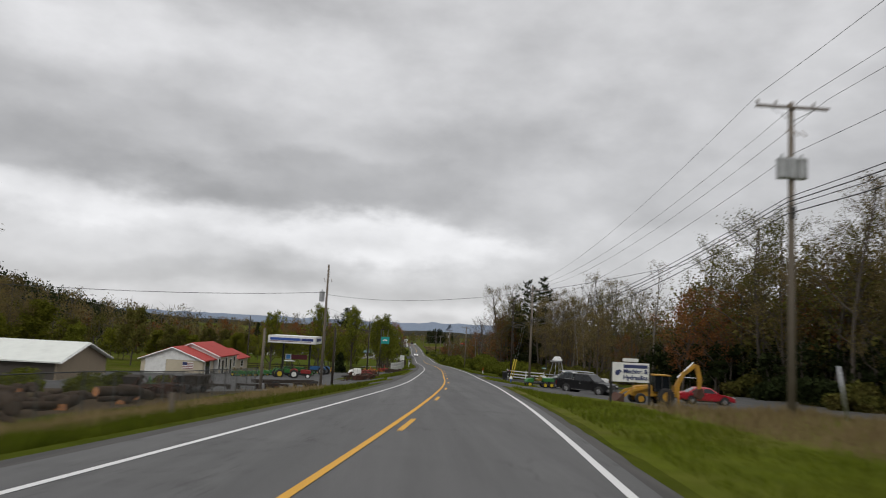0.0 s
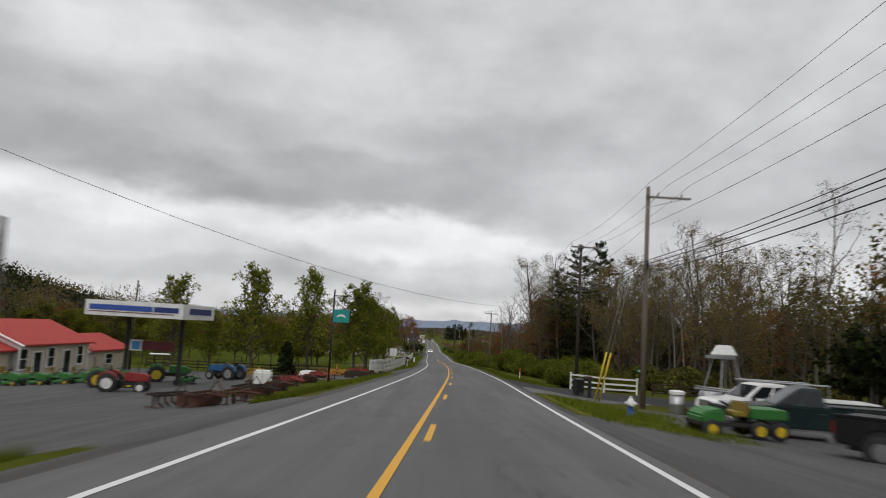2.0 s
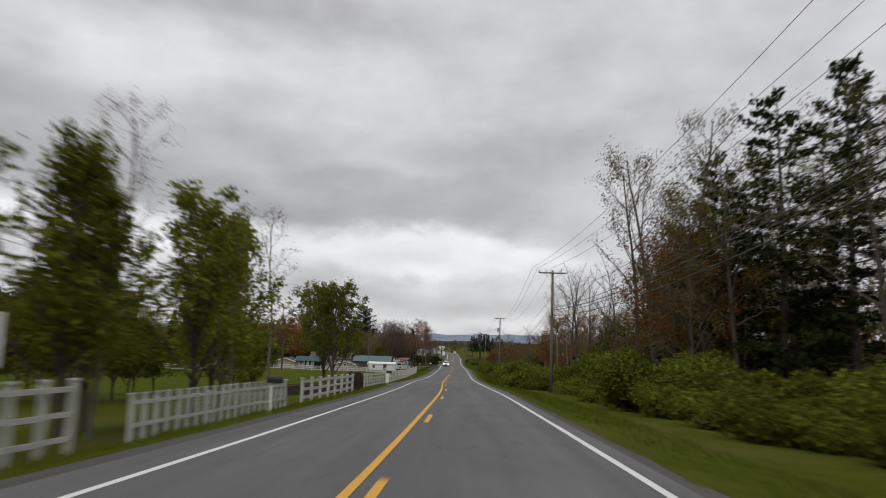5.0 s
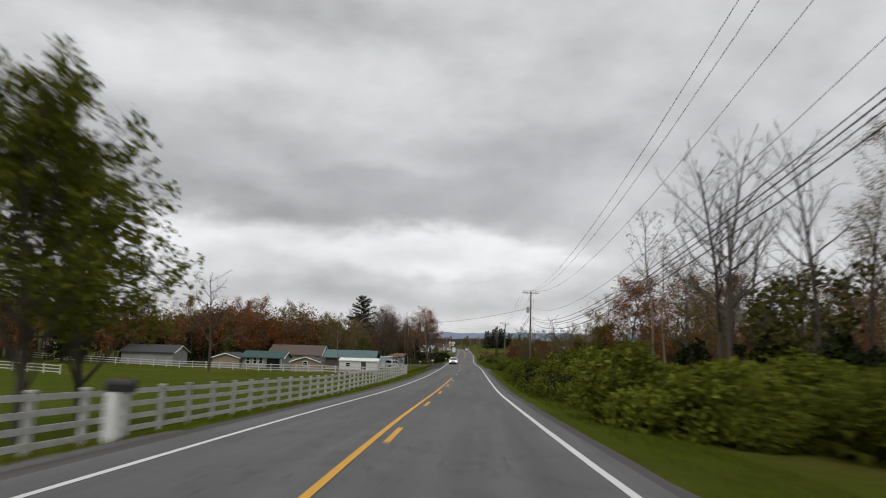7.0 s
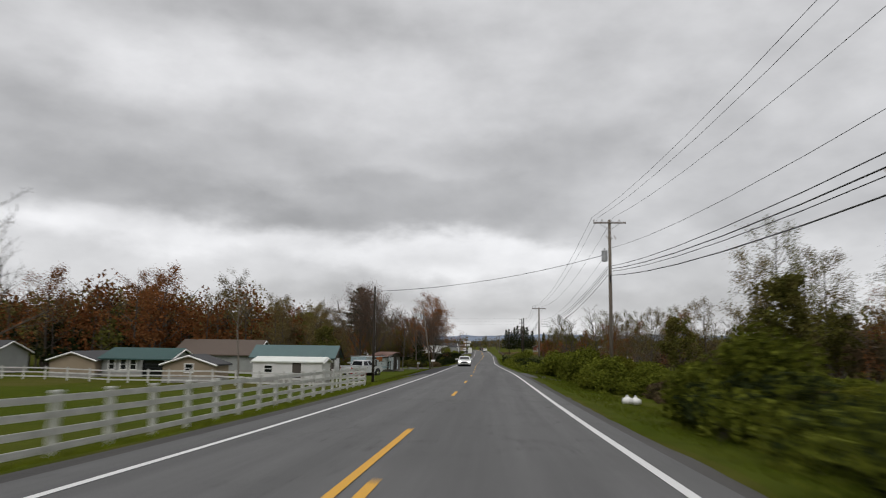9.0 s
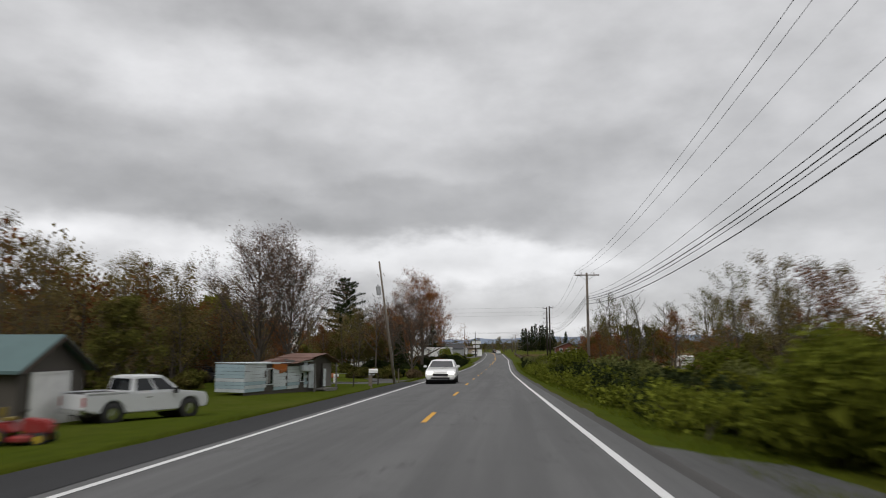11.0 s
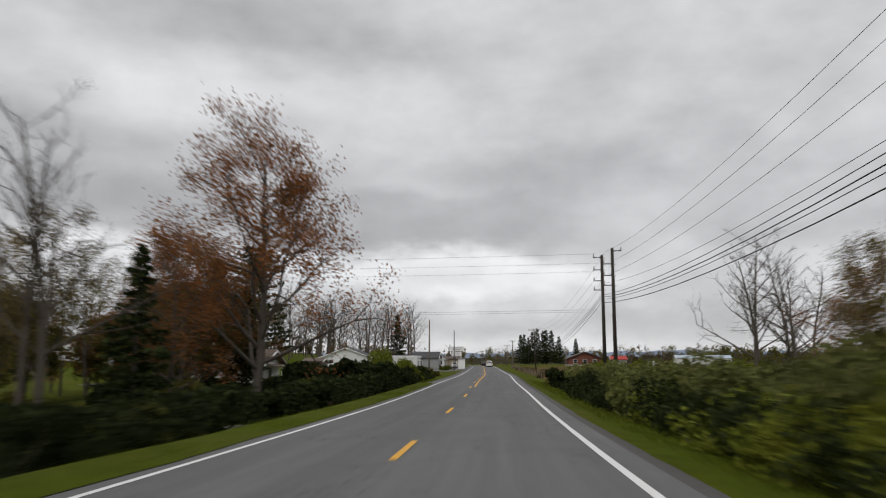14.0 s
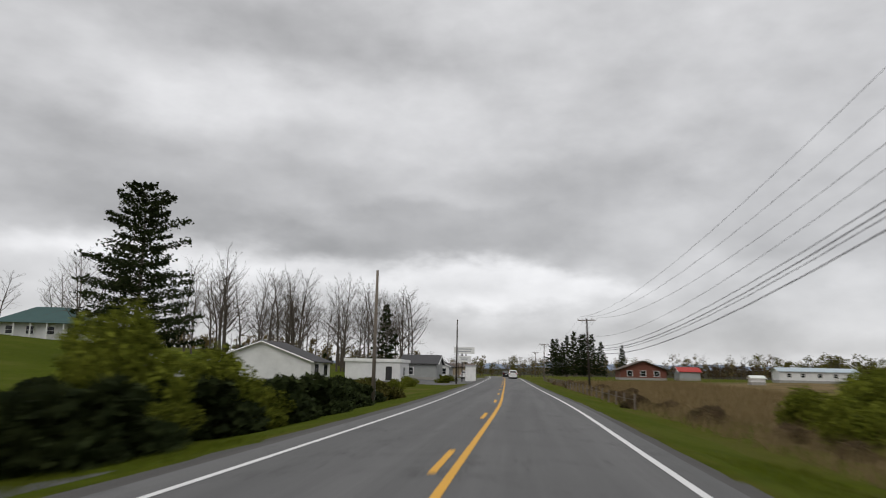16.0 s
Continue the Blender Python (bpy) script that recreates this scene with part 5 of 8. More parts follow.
ridge("hill_left", [(-620, -250, 62), (-500, 250, 66), (-480, 560, 50), (-500, 860, 18), (-480, 1250, -6), (-300, 1700, -12)], 330, HILL, "dark wooded hillside beyond the fields", 3, 9, trees=6500)
ridge("hill_middle", [(-900, 1700, 10), (-250, 1600, -5), (150, 1650, -4), (700, 1700, 9), (1300, 1500, 14)], 200, HILL, "low wooded rise in the distance", 5, 5)
ridge("hill_right", [(1000, -200, 20), (900, 500, 8), (1100, 1300, 0)], 300, HILL, "low wooded rise beyond the wood", 7, 6)
ridge("hill_far", [(-3200, 3300, 30), (-1500, 3900, 26), (-700, 4300, 32), (-200, 4450, 30), (250, 4450, 44), (900, 4300, 50), (2000, 3900, 40), (3200, 3200, 44)], 450, FAR, "mountain ridge on the horizon, coloured pale blue as haze", 11, 14)
# ---------------------------------------------------------------- vehicles


def paint(name, c, rough=0.28):
    m = Mat(name, rough, 0.0, 0.4)
    n = m.noise(m.obj(), 2.2, 4)
    m.color(m.mix(m.ramp(n, [(.55, 0.), (.85, .12)]), c, (0.10, 0.095, 0.085)))
    m.b.inputs["Coat Weight"].default_value = 0.2
    return m.m


P_BLACK = paint("black_car_paint", (0.008, 0.008, 0.009))
P_GREEN = paint("dark_green_car_paint", (0.010, 0.022, 0.022))
P_WHITE = paint("white_car_paint", (0.70, 0.70, 0.69))
P_RED = paint("red_car_paint", (0.33, 0.012, 0.022))
P_SILVER = paint("silver_car_paint", (0.60, 0.61, 0.62))
P_YELLOW = worn("yellow_machine_paint", (0.45, 0.235, 0.022), .55, dirt=.5)
P_TRED = worn("red_machine_paint", (0.24, 0.018, 0.016), .55, dirt=.4)
P_TGREEN = worn("green_machine_paint", (0.03, 0.15, 0.03), .5, dirt=.3)
P_TBLUE = worn("blue_machine_paint", (0.02, 0.09, 0.22), .5, dirt=.25)
P_ORANGE = worn("orange_machine_paint", (0.38, 0.11, 0.018), .6, dirt=.5)
RIM_YELLOW = worn("yellow_rim_paint", (0.62, 0.45, 0.02), .5)
SEAT_YELLOW = worn("faded_yellow_seat_vinyl", (0.22, 0.16, 0.02), .6, dirt=.5)
RUST = worn("rusty_iron", (0.075, 0.032, 0.02), .9, .1, .4, dirt=.5)
LAMP_GLASS = flat_mat("clear_lamp_glass", (0.75, 0.76, 0.78), .12)
LAMP_RED = flat_mat("red_lamp_lens", (0.35, 0.01, 0.01), .2)
LAMP_ON = Mat("lit_headlamp", .2)
LAMP_ON.color((.9, .9, .9))
LAMP_ON.b.inputs["Emission Color"].default_value, LAMP_ON.b.inputs["Emission Strength"].default_value = (1, .97, .9, 1), 2.2
LAMP_ON = LAMP_ON.m


def wheel(t, x, y, r, w, rim=None, name="wheel", tread=False):
    """A wheel whose axle lies along y."""
    s = 1 if y > 0 else -1
    prof = [(r * .58, -w / 2), (r * .93, -w / 2), (r, -w * .36), (r, w * .36), (r * .93, w / 2), (r * .58, w / 2)]
    n = 20
    m = MB()
    vs = [(x + q * math.cos(6.2832 * k / n), y + z, r + q * math.sin(6.2832 * k / n)) for q, z in prof for k in range(n)]
    m.add(vs, [(i * n + k, i * n + (k + 1) % n, (i + 1) * n + (k + 1) % n, (i + 1) * n + k) for i in range(5) for k in range(n)])
    if tread:
        for k in range(n):
            a = 6.2832 * k / n
            m.box((x + (r + .02) * math.cos(a), y, r + (r + .02) * math.sin(a)), (.07, w * .9, .05), 18, -math.degrees(a) + 90, 0)
    o = part(name, m, RUBBER, t, smooth=not tread)
    d = MB().disc((x, y + s * w * .26, r), (0, 1, 0), r * .6, w * .3, 16)
    d.disc((x, y + s * w * .44, r), (0, 1, 0), r * .2, .05, 10)
    for k in range(5):
        a = 6.2832 * k / 5
        d.box((x + r * .36 * math.cos(a), y + s * w * .42, r + r * .36 * math.sin(a)), (r * .44, .03, r * .16), 0, -math.degrees(a), 0)
    part("rim", d, rim or CHROME, o)
    return o


def arch(cx, r, z0, n=7):
    return [(cx - r * math.cos(math.pi * k / n), z0 + r * math.sin(math.pi * k / n)) for k in range(n + 1)]


def body_shell(t, outline, w, mat, bevel=.06, name="body"):
    return part(name, MB().slab(outline, -w / 2, w / 2), mat, t, bevel=bevel)


def pane(t, name, quad, p0, p1, q0, q1):
    """A window set on the face between four corners, over part of its width and height."""
    a, b, c, d = (Vector(v) for v in quad)

    def at(p, q):
        return (a * (1 - p) + b * p) * (1 - q) + (d * (1 - p) + c * p) * q
    n = (b - a).cross(d - a).normalized()
    rim = [at(p0, q0), at(p1, q0), at(p1, q1), at(p0, q1)]
    m = MB().add([v + n * .012 for v in rim] + [v - n * .02 for v in rim], [(0, 1, 2, 3), (7, 6, 5, 4), (0, 4, 5, 1), (1, 5, 6, 2), (2, 6, 7, 3), (3, 7, 4, 0)])
    part(name, m, DARKGLASS, t, "dark tinted glass")


def cabin(t, base, top, z0, z1, w, mat, taper=.82):
    """Painted cab with panes set in it: base and top are x runs at the belt and at the roof."""
    (b0, b1), (t0, t1) = base, top
    h, k = w / 2, w / 2 * taper
    lo = [(b0, -h, z0), (b1, -h, z0), (b1, h, z0), (b0, h, z0)]
    hi = [(t0, -k, z1), (t1, -k, z1), (t1, k, z1), (t0, k, z1)]
    crest = [(t0 + .2, -k + .16, z1 + .05), (t1 - .2, -k + .16, z1 + .05), (t1 - .2, k - .16, z1 + .05), (t0 + .2, k - .16, z1 + .05)]
    fs = [(3, 2, 1, 0), (8, 9, 10, 11)]
    for lev in (0, 4):
        fs += [(lev + i, lev + (i + 1) % 4, lev + 4 + (i + 1) % 4, lev + 4 + i) for i in range(4)]
    part("cab", MB().add(lo + hi + crest, fs), mat, t, bevel=.025)
    for i, s in ((0, -1), (2, 1)):
        quad = [lo[0], lo[1], hi[1], hi[0]] if s < 0 else [lo[2], lo[3], hi[3], hi[2]]
        for p0, p1 in ((.09, .46), (.52, .90)):
            pane(t, "side_window", quad, p0, p1, .10, .86)
    pane(t, "windscreen", [lo[1], lo[2], hi[2], hi[1]], .06, .94, .08, .90)
    pane(t, "rear_window", [lo[3], lo[0], hi[0], hi[3]], .08, .92, .12, .86)


def pickup(m, mat, label, crew=True, stripe=None, cap=False):
    """A pickup truck, front to +x, standing on its origin."""
    t = thing("pickup_truck", label, "pickup truck", m)
    w, r = 2.0, .42
    fx, rx = 1.95, -1.7
    out = [(-2.9, .58), (-2.93, 1.24)] + [(-.85 if crew else -.3, 1.26), (1.3, 1.26), (1.6, 1.22), (2.6, 1.14), (2.84, 1.04), (2.92, .82), (2.9, .5)]
    out += list(reversed(arch(fx, .52, .44))) + list(reversed(arch(rx, .52, .44)))
    body_shell(t, out, w, mat, .05)
    b0 = -1.0 if crew else -.35
    cabin(t, (b0 + .1, 1.5), (b0 + .24, .62), 1.24, 1.9, w - .1, mat, .84)
    part("cargo_bed", MB().box(((-2.85 + b0) / 2, 0, 1.25), (2.7 + b0, w - .3, .04)), BLACK, t)
    for x in (fx, rx):
        part("wheel_well", MB().disc((x, 0, .46), (0, 1, 0), .5, w - .05, 18), BLACK, t)
    for s in (-1, 1):
        part("bed_rail", MB().box(((-2.9 + b0) / 2, s * (w / 2 - .06), 1.28), (2.9 + b0, .12, .08)), mat, t, bevel=.02)
        part("headlamp", MB().box((2.83, s * .74, .90), (.14, .36, .22)), LAMP_GLASS, t, bevel=.03)
        part("tail_lamp", MB().box((-2.9, s * .88, .95), (.06, .16, .38)), LAMP_RED, t, bevel=.015)
        part("mirror", MB().box((1.12, s * 1.12, 1.26), (.14, .22, .24)), BLACK, t, bevel=.03)
        part("side_step", MB().box((.05, s * .98, .42), (2.3, .16, .06)), CHROME, t, bevel=.015)
        part("door_handle", MB().box((-.1, s * .985, 1.02), (.2, .04, .04)), CHROME, t)
        if stripe:
            part("side_stripe", MB().box((-.05, s * .978, .62), (3.0, .012, .20)), stripe, t)
        for x in (fx, rx):
            wheel(t, x, s * (w / 2 - .12), r, .27)
    part("tailgate", MB().box((-2.9, 0, .9), (.05, w - .24, .46)), mat, t, bevel=.02)
    part("front_bumper", MB().box((2.9, 0, .58), (.18, w - .06, .26)), CHROME, t, bevel=.05)
    part("rear_bumper", MB().box((-2.96, 0, .56), (.2, w - .06, .2)), CHROME, t, bevel=.04)
    part("grille", MB().box((2.9, 0, .9), (.06, 1.05, .3)), CHROME, t, bevel=.02)
    part("underbody", MB().box((0, 0, .45), (5.2, 1.4, .2)), BLACK, t)
    if cap:
        part("rack", MB().tube([(-2.7, -.8, 1.15), (-2.7, -.8, 2.0), (1.0, -.8, 2.05), (1.0, .8, 2.05), (-2.7, .8, 2.0), (-2.7, .8, 1.15)], .04, 6), STEEL, t)
    return t


def car(m, mat, label, kind="sedan", lit=False):
    """A car, front to +x."""
    t = thing("car", label, "car", m)
    w, r = 1.78, .32
    fx, rx = 1.4, -1.3
    if kind == "sedan":
        out, base, top, zr = [(-2.3, .5), (-2.32, .85), (-2.15, .98), (-1.5, 1.02), (.85, .96), (2.0, .80), (2.28, .66), (2.3, .42)], (-1.75, 1.05), (-.95, .3), 1.42
    elif kind == "hatch":
        out, base, top, zr = [(-2.0, .5), (-2.05, .95), (-1.9, 1.02), (.75, .98), (1.75, .86), (2.05, .70), (2.08, .42)], (-1.9, 1.2), (-1.35, .2), 1.38
    else:
        out, base, top, zr = [(-2.2, .55), (-2.25, 1.1), (-2.1, 1.14), (.75, 1.08), (1.9, .98), (2.2, .8), (2.2, .48)], (-2.15, 1.1), (-1.85, .3), 1.70
    out = out + list(reversed(arch(fx, .4, .36))) + list(reversed(arch(rx, .4, .36)))
    body_shell(t, out, w, mat, .07)
    for x in (fx, rx):
        part("wheel_well", MB().disc((x, 0, .38), (0, 1, 0), .385, w - .05, 18), BLACK, t)
    cabin(t, base, top, .97 if kind != "suv" else 1.08, zr, w - .1, mat, .78)
    for s in (-1, 1):
        part("headlamp", MB().box((fx + .68, s * .62, .70 if kind != "suv" else .82), (.22, .36, .15), s * -14), LAMP_ON if lit else LAMP_GLASS, t, bevel=.03)
        part("tail_lamp", MB().box((-2.08 if kind == "hatch" else -2.3, s * .68, .84 if kind != "suv" else 1.0), (.08, .32, .16)), LAMP_RED, t, bevel=.02)
        part("mirror", MB().box((.78, s * 1.0, 1.04), (.12, .2, .14)), mat, t, bevel=.03)
        part("door_handle", MB().box((-.2, s * .90, .86), (.18, .03, .03)), mat, t)
        for x in (fx, rx):
            wheel(t, x, s * (w / 2 - .1), r, .21)
    part("front_bumper", MB().box((2.2 if kind != "hatch" else 2.02, 0, .42), (.2, w - .1, .24)), mat, t, bevel=.06)
    part("rear_bumper", MB().box((-2.27 if kind != "hatch" else -2.02, 0, .46), (.2, w - .1, .28)), mat, t, bevel=.06)
    part("grille", MB().box((2.29 if kind != "hatch" else 2.1, 0, .58), (.06, .9, .14)), BLACK, t, bevel=.015)
    part("lower_intake", MB().box((2.31 if kind != "hatch" else 2.13, 0, .38), (.04, 1.1, .12)), BLACK, t)
    part("number_plate", MB().box((-2.39 if kind != "hatch" else -2.13, 0, .72), (.02, .3, .15)), WHITE, t)
    part("underbody", MB().box((0, 0, .32), (3.9, 1.3, .14)), BLACK, t)
    return t


def tractor(m, mat, label, s=1.0, canopy=False, rim=None):
    """A farm tractor, front to +x."""
    t = thing("tractor", label, "tractor", m)
    t.scale = (s, s, s)
    part("hood", MB().slab([(.2, .72), (.2, 1.32), (1.55, 1.22), (1.72, 1.05), (1.72, .72)], -.33, .33), mat, t, bevel=.06)
    part("chassis", MB().box((.4, 0, .62), (2.3, .44, .3)), BLACK, t, bevel=.03)
    part("grille", MB().box((1.74, 0, .95), (.04, .5, .34)), BLACK, t)
    part("seat", MB().box((-.55, 0, 1.05), (.45, .5, .12)).box((-.78, 0, 1.3), (.12, .5, .45)), BLACK, t, bevel=.04)
    part("steering_wheel", MB().disc((-.02, 0, 1.42), (-.5, 0, 1), .2, .03, 14), BLACK, t)
    for q in (-1, 1):
        part("fender", MB().slab([(-1.35, .85), (-1.2, 1.22), (-.75, 1.38), (-.3, 1.25), (-.12, .95), (-.3, 1.1), (-.75, 1.28), (-1.15, 1.1)], q * .72 - .18, q * .72 + .18), mat, t)
        wheel(t, -.72, q * .76, .62, .36, rim or STEEL, "rear_wheel", True)
        wheel(t, 1.28, q * .62, .38, .24, rim or STEEL, "front_wheel")
        part("roll_bar", MB().tube([(-.95, q * .5, .9), (-.98, q * .5, 2.1)], .035, 6), BLACK, t)
    part("roll_bar_top", MB().tube([(-.98, -.5, 2.1), (-.98, .5, 2.1)], .035, 6), BLACK, t)
    part("exhaust", MB().tube([(.9, .2, 1.2), (.9, .2, 1.85)], .035, 8), BLACK, t)
    if canopy:
        part("canopy", MB().box((-.6, 0, 2.14), (1.5, 1.3, .06)), WHITE, t, bevel=.02)
    return t


def mower(m, mat, label):
    t = thing("riding_mower", label, "riding mower", m, "mowers by the shop wall")
    part("hood", MB().slab([(.1, .35), (.1, .82), (.8, .74), (.92, .6), (.92, .35)], -.26, .26), mat, t, bevel=.05)
    part("fender", MB().slab([(-.85, .4), (-.8, .66), (-.3, .7), (-.05, .4)], -.42, .42), mat, t, bevel=.05)
    part("seat", MB().box((-.4, 0, .78), (.38, .42, .1)).box((-.6, 0, .98), (.1, .42, .3)), SEAT_YELLOW, t, bevel=.03)
    part("deck", MB().lathe([(.5, .12), (.56, .16), (.56, .26), (.45, .3)], 16, (.15, 0, 0)), mat, t)
    for q in (-1, 1):
        wheel(t, -.55, q * .42, .27, .22, RIM_YELLOW, "rear_wheel")
        wheel(t, .68, q * .38, .2, .14, RIM_YELLOW, "front_wheel")
    part("steering_wheel", MB().disc((.02, 0, .98), (-.6, 0, 1), .17, .025, 12), BLACK, t)
    return t


def implement(m, mat, label, kind, cat="farm implement"):
    """A towed farm implement: kinds differ in frame and tools."""
    t = thing("farm_implement", label, cat, m)
    part("frame", MB().box((0, 0, .62), (2.2, .1, .12)).box((0, .7, .62), (2.2, .1, .12)).box((-1.0, .35, .62), (.1, .8, .1)).box((1.0, .35, .62), (.1, .8, .1)), mat, t, bevel=.015)
    part("hitch", MB().tube([(-.4, 0, .66), (0, -.9, .55)], .05, 5).tube([(.4, 0, .66), (0, -.9, .55)], .05, 5).tube([(0, .1, .66), (0, -.3, 1.25), (0, -.75, .6)], .04, 5), mat, t)
    if kind == "plough":
        for k in range(4):
            part("share", MB().slab([(-.1, .62), (.0, .2), (.3, .0), (.34, .06), (.1, .3), (.06, .62)], .1 + k * .16, .16 + k * .16), RUST, t, at=(-.9 + k * .5, 0, 0))
    elif kind == "disc":
        for k in range(7):
            part("disc_blade", MB().disc((-.95 + k * .31, .2, .28), (1, .25, 0), .28, .03, 16), RUST, t)
            part("disc_blade", MB().disc((-.95 + k * .31, .85, .28), (1, -.25, 0), .28, .03, 16), RUST, t)
    elif kind == "mower":
        part("deck", MB().box((0, .45, .38), (1.9, 1.1, .26)), mat, t, bevel=.06)
        part("gearbox", MB().box((0, .4, .62), (.34, .34, .26)), BLACK, t, bevel=.03)
        for q in (-1, 1):
            wheel(t, q * .7, 1.15, .2, .12)
    elif kind == "rake":
        for k in range(3):
            ring, tine = MB(), MB()
            hub = Vector((-.7 + k * .75, .4, .62))
            e1, e2 = Vector((-.51, .86, 0)), Vector((0, 0, 1))
            ring.tube([hub + .46 * (math.cos(6.2832 * q / 16) * e1 + math.sin(6.2832 * q / 16) * e2) for q in range(17)], .025, 5, caps=False)
            for q in range(12):
                w = math.cos(6.2832 * q / 12) * e1 + math.sin(6.2832 * q / 12) * e2
                tine.tube([hub + w * .08, hub + w * .64], .012, 4)
            part("rake_wheel", ring, mat, t)
            part("tine_wheel", tine, mat, t)
    else:
        part("hopper", MB().box((0, .4, .95), (1.6, .8, .6), top=1.25), mat, t, bevel=.03)
        for q in (-1, 1):
            wheel(t, q * .95, .45, .34, .18)
    part("stand", MB().box((0, -.2, .3), (.08, .08, .6)), BLACK, t)
    part("skid", MB().box((-.95, .35, .03), (.12, 1.0, .06)).box((.95, .35, .03), (.12, 1.0, .06)), RUST, t)
    part("upright", MB().box((-.95, .35, .32), (.08, .08, .6)).box((.95, .35, .32), (.08, .08, .6)), mat, t)
    return t


def backhoe(m):
    t = thing("backhoe_loader", "yellow backhoe loader with raised digging arm and lowered front bucket", "backhoe", m)
    part("chassis", MB().box((0, 0, .95), (4.4, .8, .5)), P_YELLOW, t, bevel=.05)
    part("hood", MB().slab([(-.3, 1.1), (-.3, 1.75), (-1.9, 1.62), (-2.05, 1.4), (-2.05, 1.1)], -.45, .45), P_YELLOW, t, bevel=.06)
    cab = part("cab", MB().add([(-.3, -.72, 1.2), (1.2, -.72, 1.2), (1.2, .72, 1.2), (-.3, .72, 1.2), (-.15, -.66, 2.62), (1.15, -.66, 2.62), (1.15, .66, 2.62), (-.15, .66, 2.62)], [(3, 2, 1, 0), (4, 5, 6, 7), (0, 1, 5, 4), (1, 2, 6, 5), (2, 3, 7, 6), (3, 0, 4, 7)]), DARKGLASS, t, "dark glazed cab", bevel=.03)
    part("cab_roof", MB().box((.5, 0, 2.68), (1.7, 1.5, .12)), P_YELLOW, cab, bevel=.03)
    for q in (-1, 1):
        for x in (-.24, .45, 1.18):
            part("cab_post", MB().box((x, q * .71, 1.9), (.08, .07, 1.45), 0, 0, q * 2.5), BLACK, cab)
        wheel(t, .75, q * .95, .76, .48, P_YELLOW, "rear_wheel", True)
        wheel(t, -1.65, q * .82, .5, .34, P_YELLOW, "front_wheel")
        part("loader_arm", MB().slab([(-.6, 1.5), (-.6, 1.72), (-2.6, 1.25), (-3.4, .62), (-3.3, .45), (-2.5, 1.02)], q * .62 - .06, q * .62 + .06), P_YELLOW, t, bevel=.015)
        part("stabiliser", MB().box((1.95, q * .95, .7), (.16, .16, 1.3), 0, 0, q * 14), P_YELLOW, t, bevel=.02)
    part("bucket", MB().slab([(-3.3, .1), (-3.3, .85), (-3.45, .9), (-4.15, .12), (-4.1, .04)], -1.05, 1.05), RUST, t, bevel=.03)
    part("swing_tower", MB().box((2.15, 0, 1.2), (.5, .6, 1.1)), P_YELLOW, t, bevel=.04)
    part("boom", MB().slab([(2.1, 1.4), (2.4, 1.5), (2.95, 2.7), (4.15, 3.62), (4.3, 3.8), (4.0, 3.85), (2.7, 3.0), (2.0, 1.7)], -.16, .16), P_YELLOW, t, bevel=.03)
    part("dipper", MB().slab([(3.95, 3.85), (4.4, 3.75), (4.75, 2.4), (4.6, 1.5), (4.35, 1.5), (4.3, 2.4)], -.13, .13), P_YELLOW, t, bevel=.03)
    part("ram", MB().tube([(2.3, .0, 2.5), (3.9, .0, 4.0)], .07, 8), CHROME, t)
    part("ram", MB().tube([(2.4, .0, 2.6), (4.5, .0, 2.5)], .05, 8), CHROME, t)
    part("digging_bucket", MB().slab([(4.2, 1.5), (4.7, 1.6), (4.9, 1.0), (4.5, .55), (4.05, .8)], -.35, .35), RUST, t, bevel=.03)
    return t


# ---------------------------------------------------------------- buildings


def siding_mat(name, c, course=0.14, vertical=False, var=.12):
    m = Mat(name, .7, 0, .3)
    v = m.obj()
    w = m.n.new("ShaderNodeTexWave")
    w.wave_type, w.bands_direction, w.wave_profile = "BANDS", "X" if vertical else "Z", "SAW"
    w.inputs["Scale"].default_value = .314 / course
    m.link(v, w.inputs["Vector"])
    n = m.noise(v, 1.1, 5)
    base = m.mix(n, scaled(c, 1 - var), scaled(c, 1 + var))
    m.color(m.mix(m.ramp(m.noise(v, .5, 4), [(.5, 0.), (.75, .3)]), base, scaled(c, .55)))
    m.bump(w.outputs[1], .6, .02)
    return m.m


S_WHITE = siding_mat("white_lap_siding", (0.68, 0.68, 0.67))
S_CREAM = siding_mat("cream_stucco_wall", (0.50, 0.44, 0.33), 1.2, True)
S_TAN = siding_mat("tan_board_siding", (0.30, 0.24, 0.17), .2, True)
S_GREY = siding_mat("grey_lap_siding", (0.30, 0.31, 0.30))
S_BLUE = siding_mat("pale_blue_clapboard", (0.36, 0.47, 0.52), .22, var=.25)
S_DARK = siding_mat("dark_weathered_boards", (0.08, 0.07, 0.06), .2, True)
S_BRICK = siding_mat("red_brick_wall", (0.16, 0.058, 0.040), .09, var=.3)
R_RED = siding_mat("red_metal_roofing", (0.34, 0.034, 0.026), .4, True)
R_WHITE = siding_mat("white_metal_roofing", (0.62, 0.64, 0.60), .4, True)
R_GREEN = siding_mat("green_metal_roofing", (0.030, 0.070, 0.066), .4, True)
R_TEAL = siding_mat("weathered_teal_metal_roofing", (0.085, 0.135, 0.135), .4, True)
R_BLUE = siding_mat("pale_blue_metal_roofing", (0.36, 0.42, 0.46), .4, True)
R_DARK = worn("dark_roof_shingles", (0.045, 0.045, 0.048), .9, var=.35, scale=6)
R_BROWN = worn("brown_roof_shingles", (0.10, 0.075, 0.06), .9, var=.35, scale=6)
R_RUST = siding_mat("rusted_tin_roofing", (0.17, 0.10, 0.08), .3, True, .4)


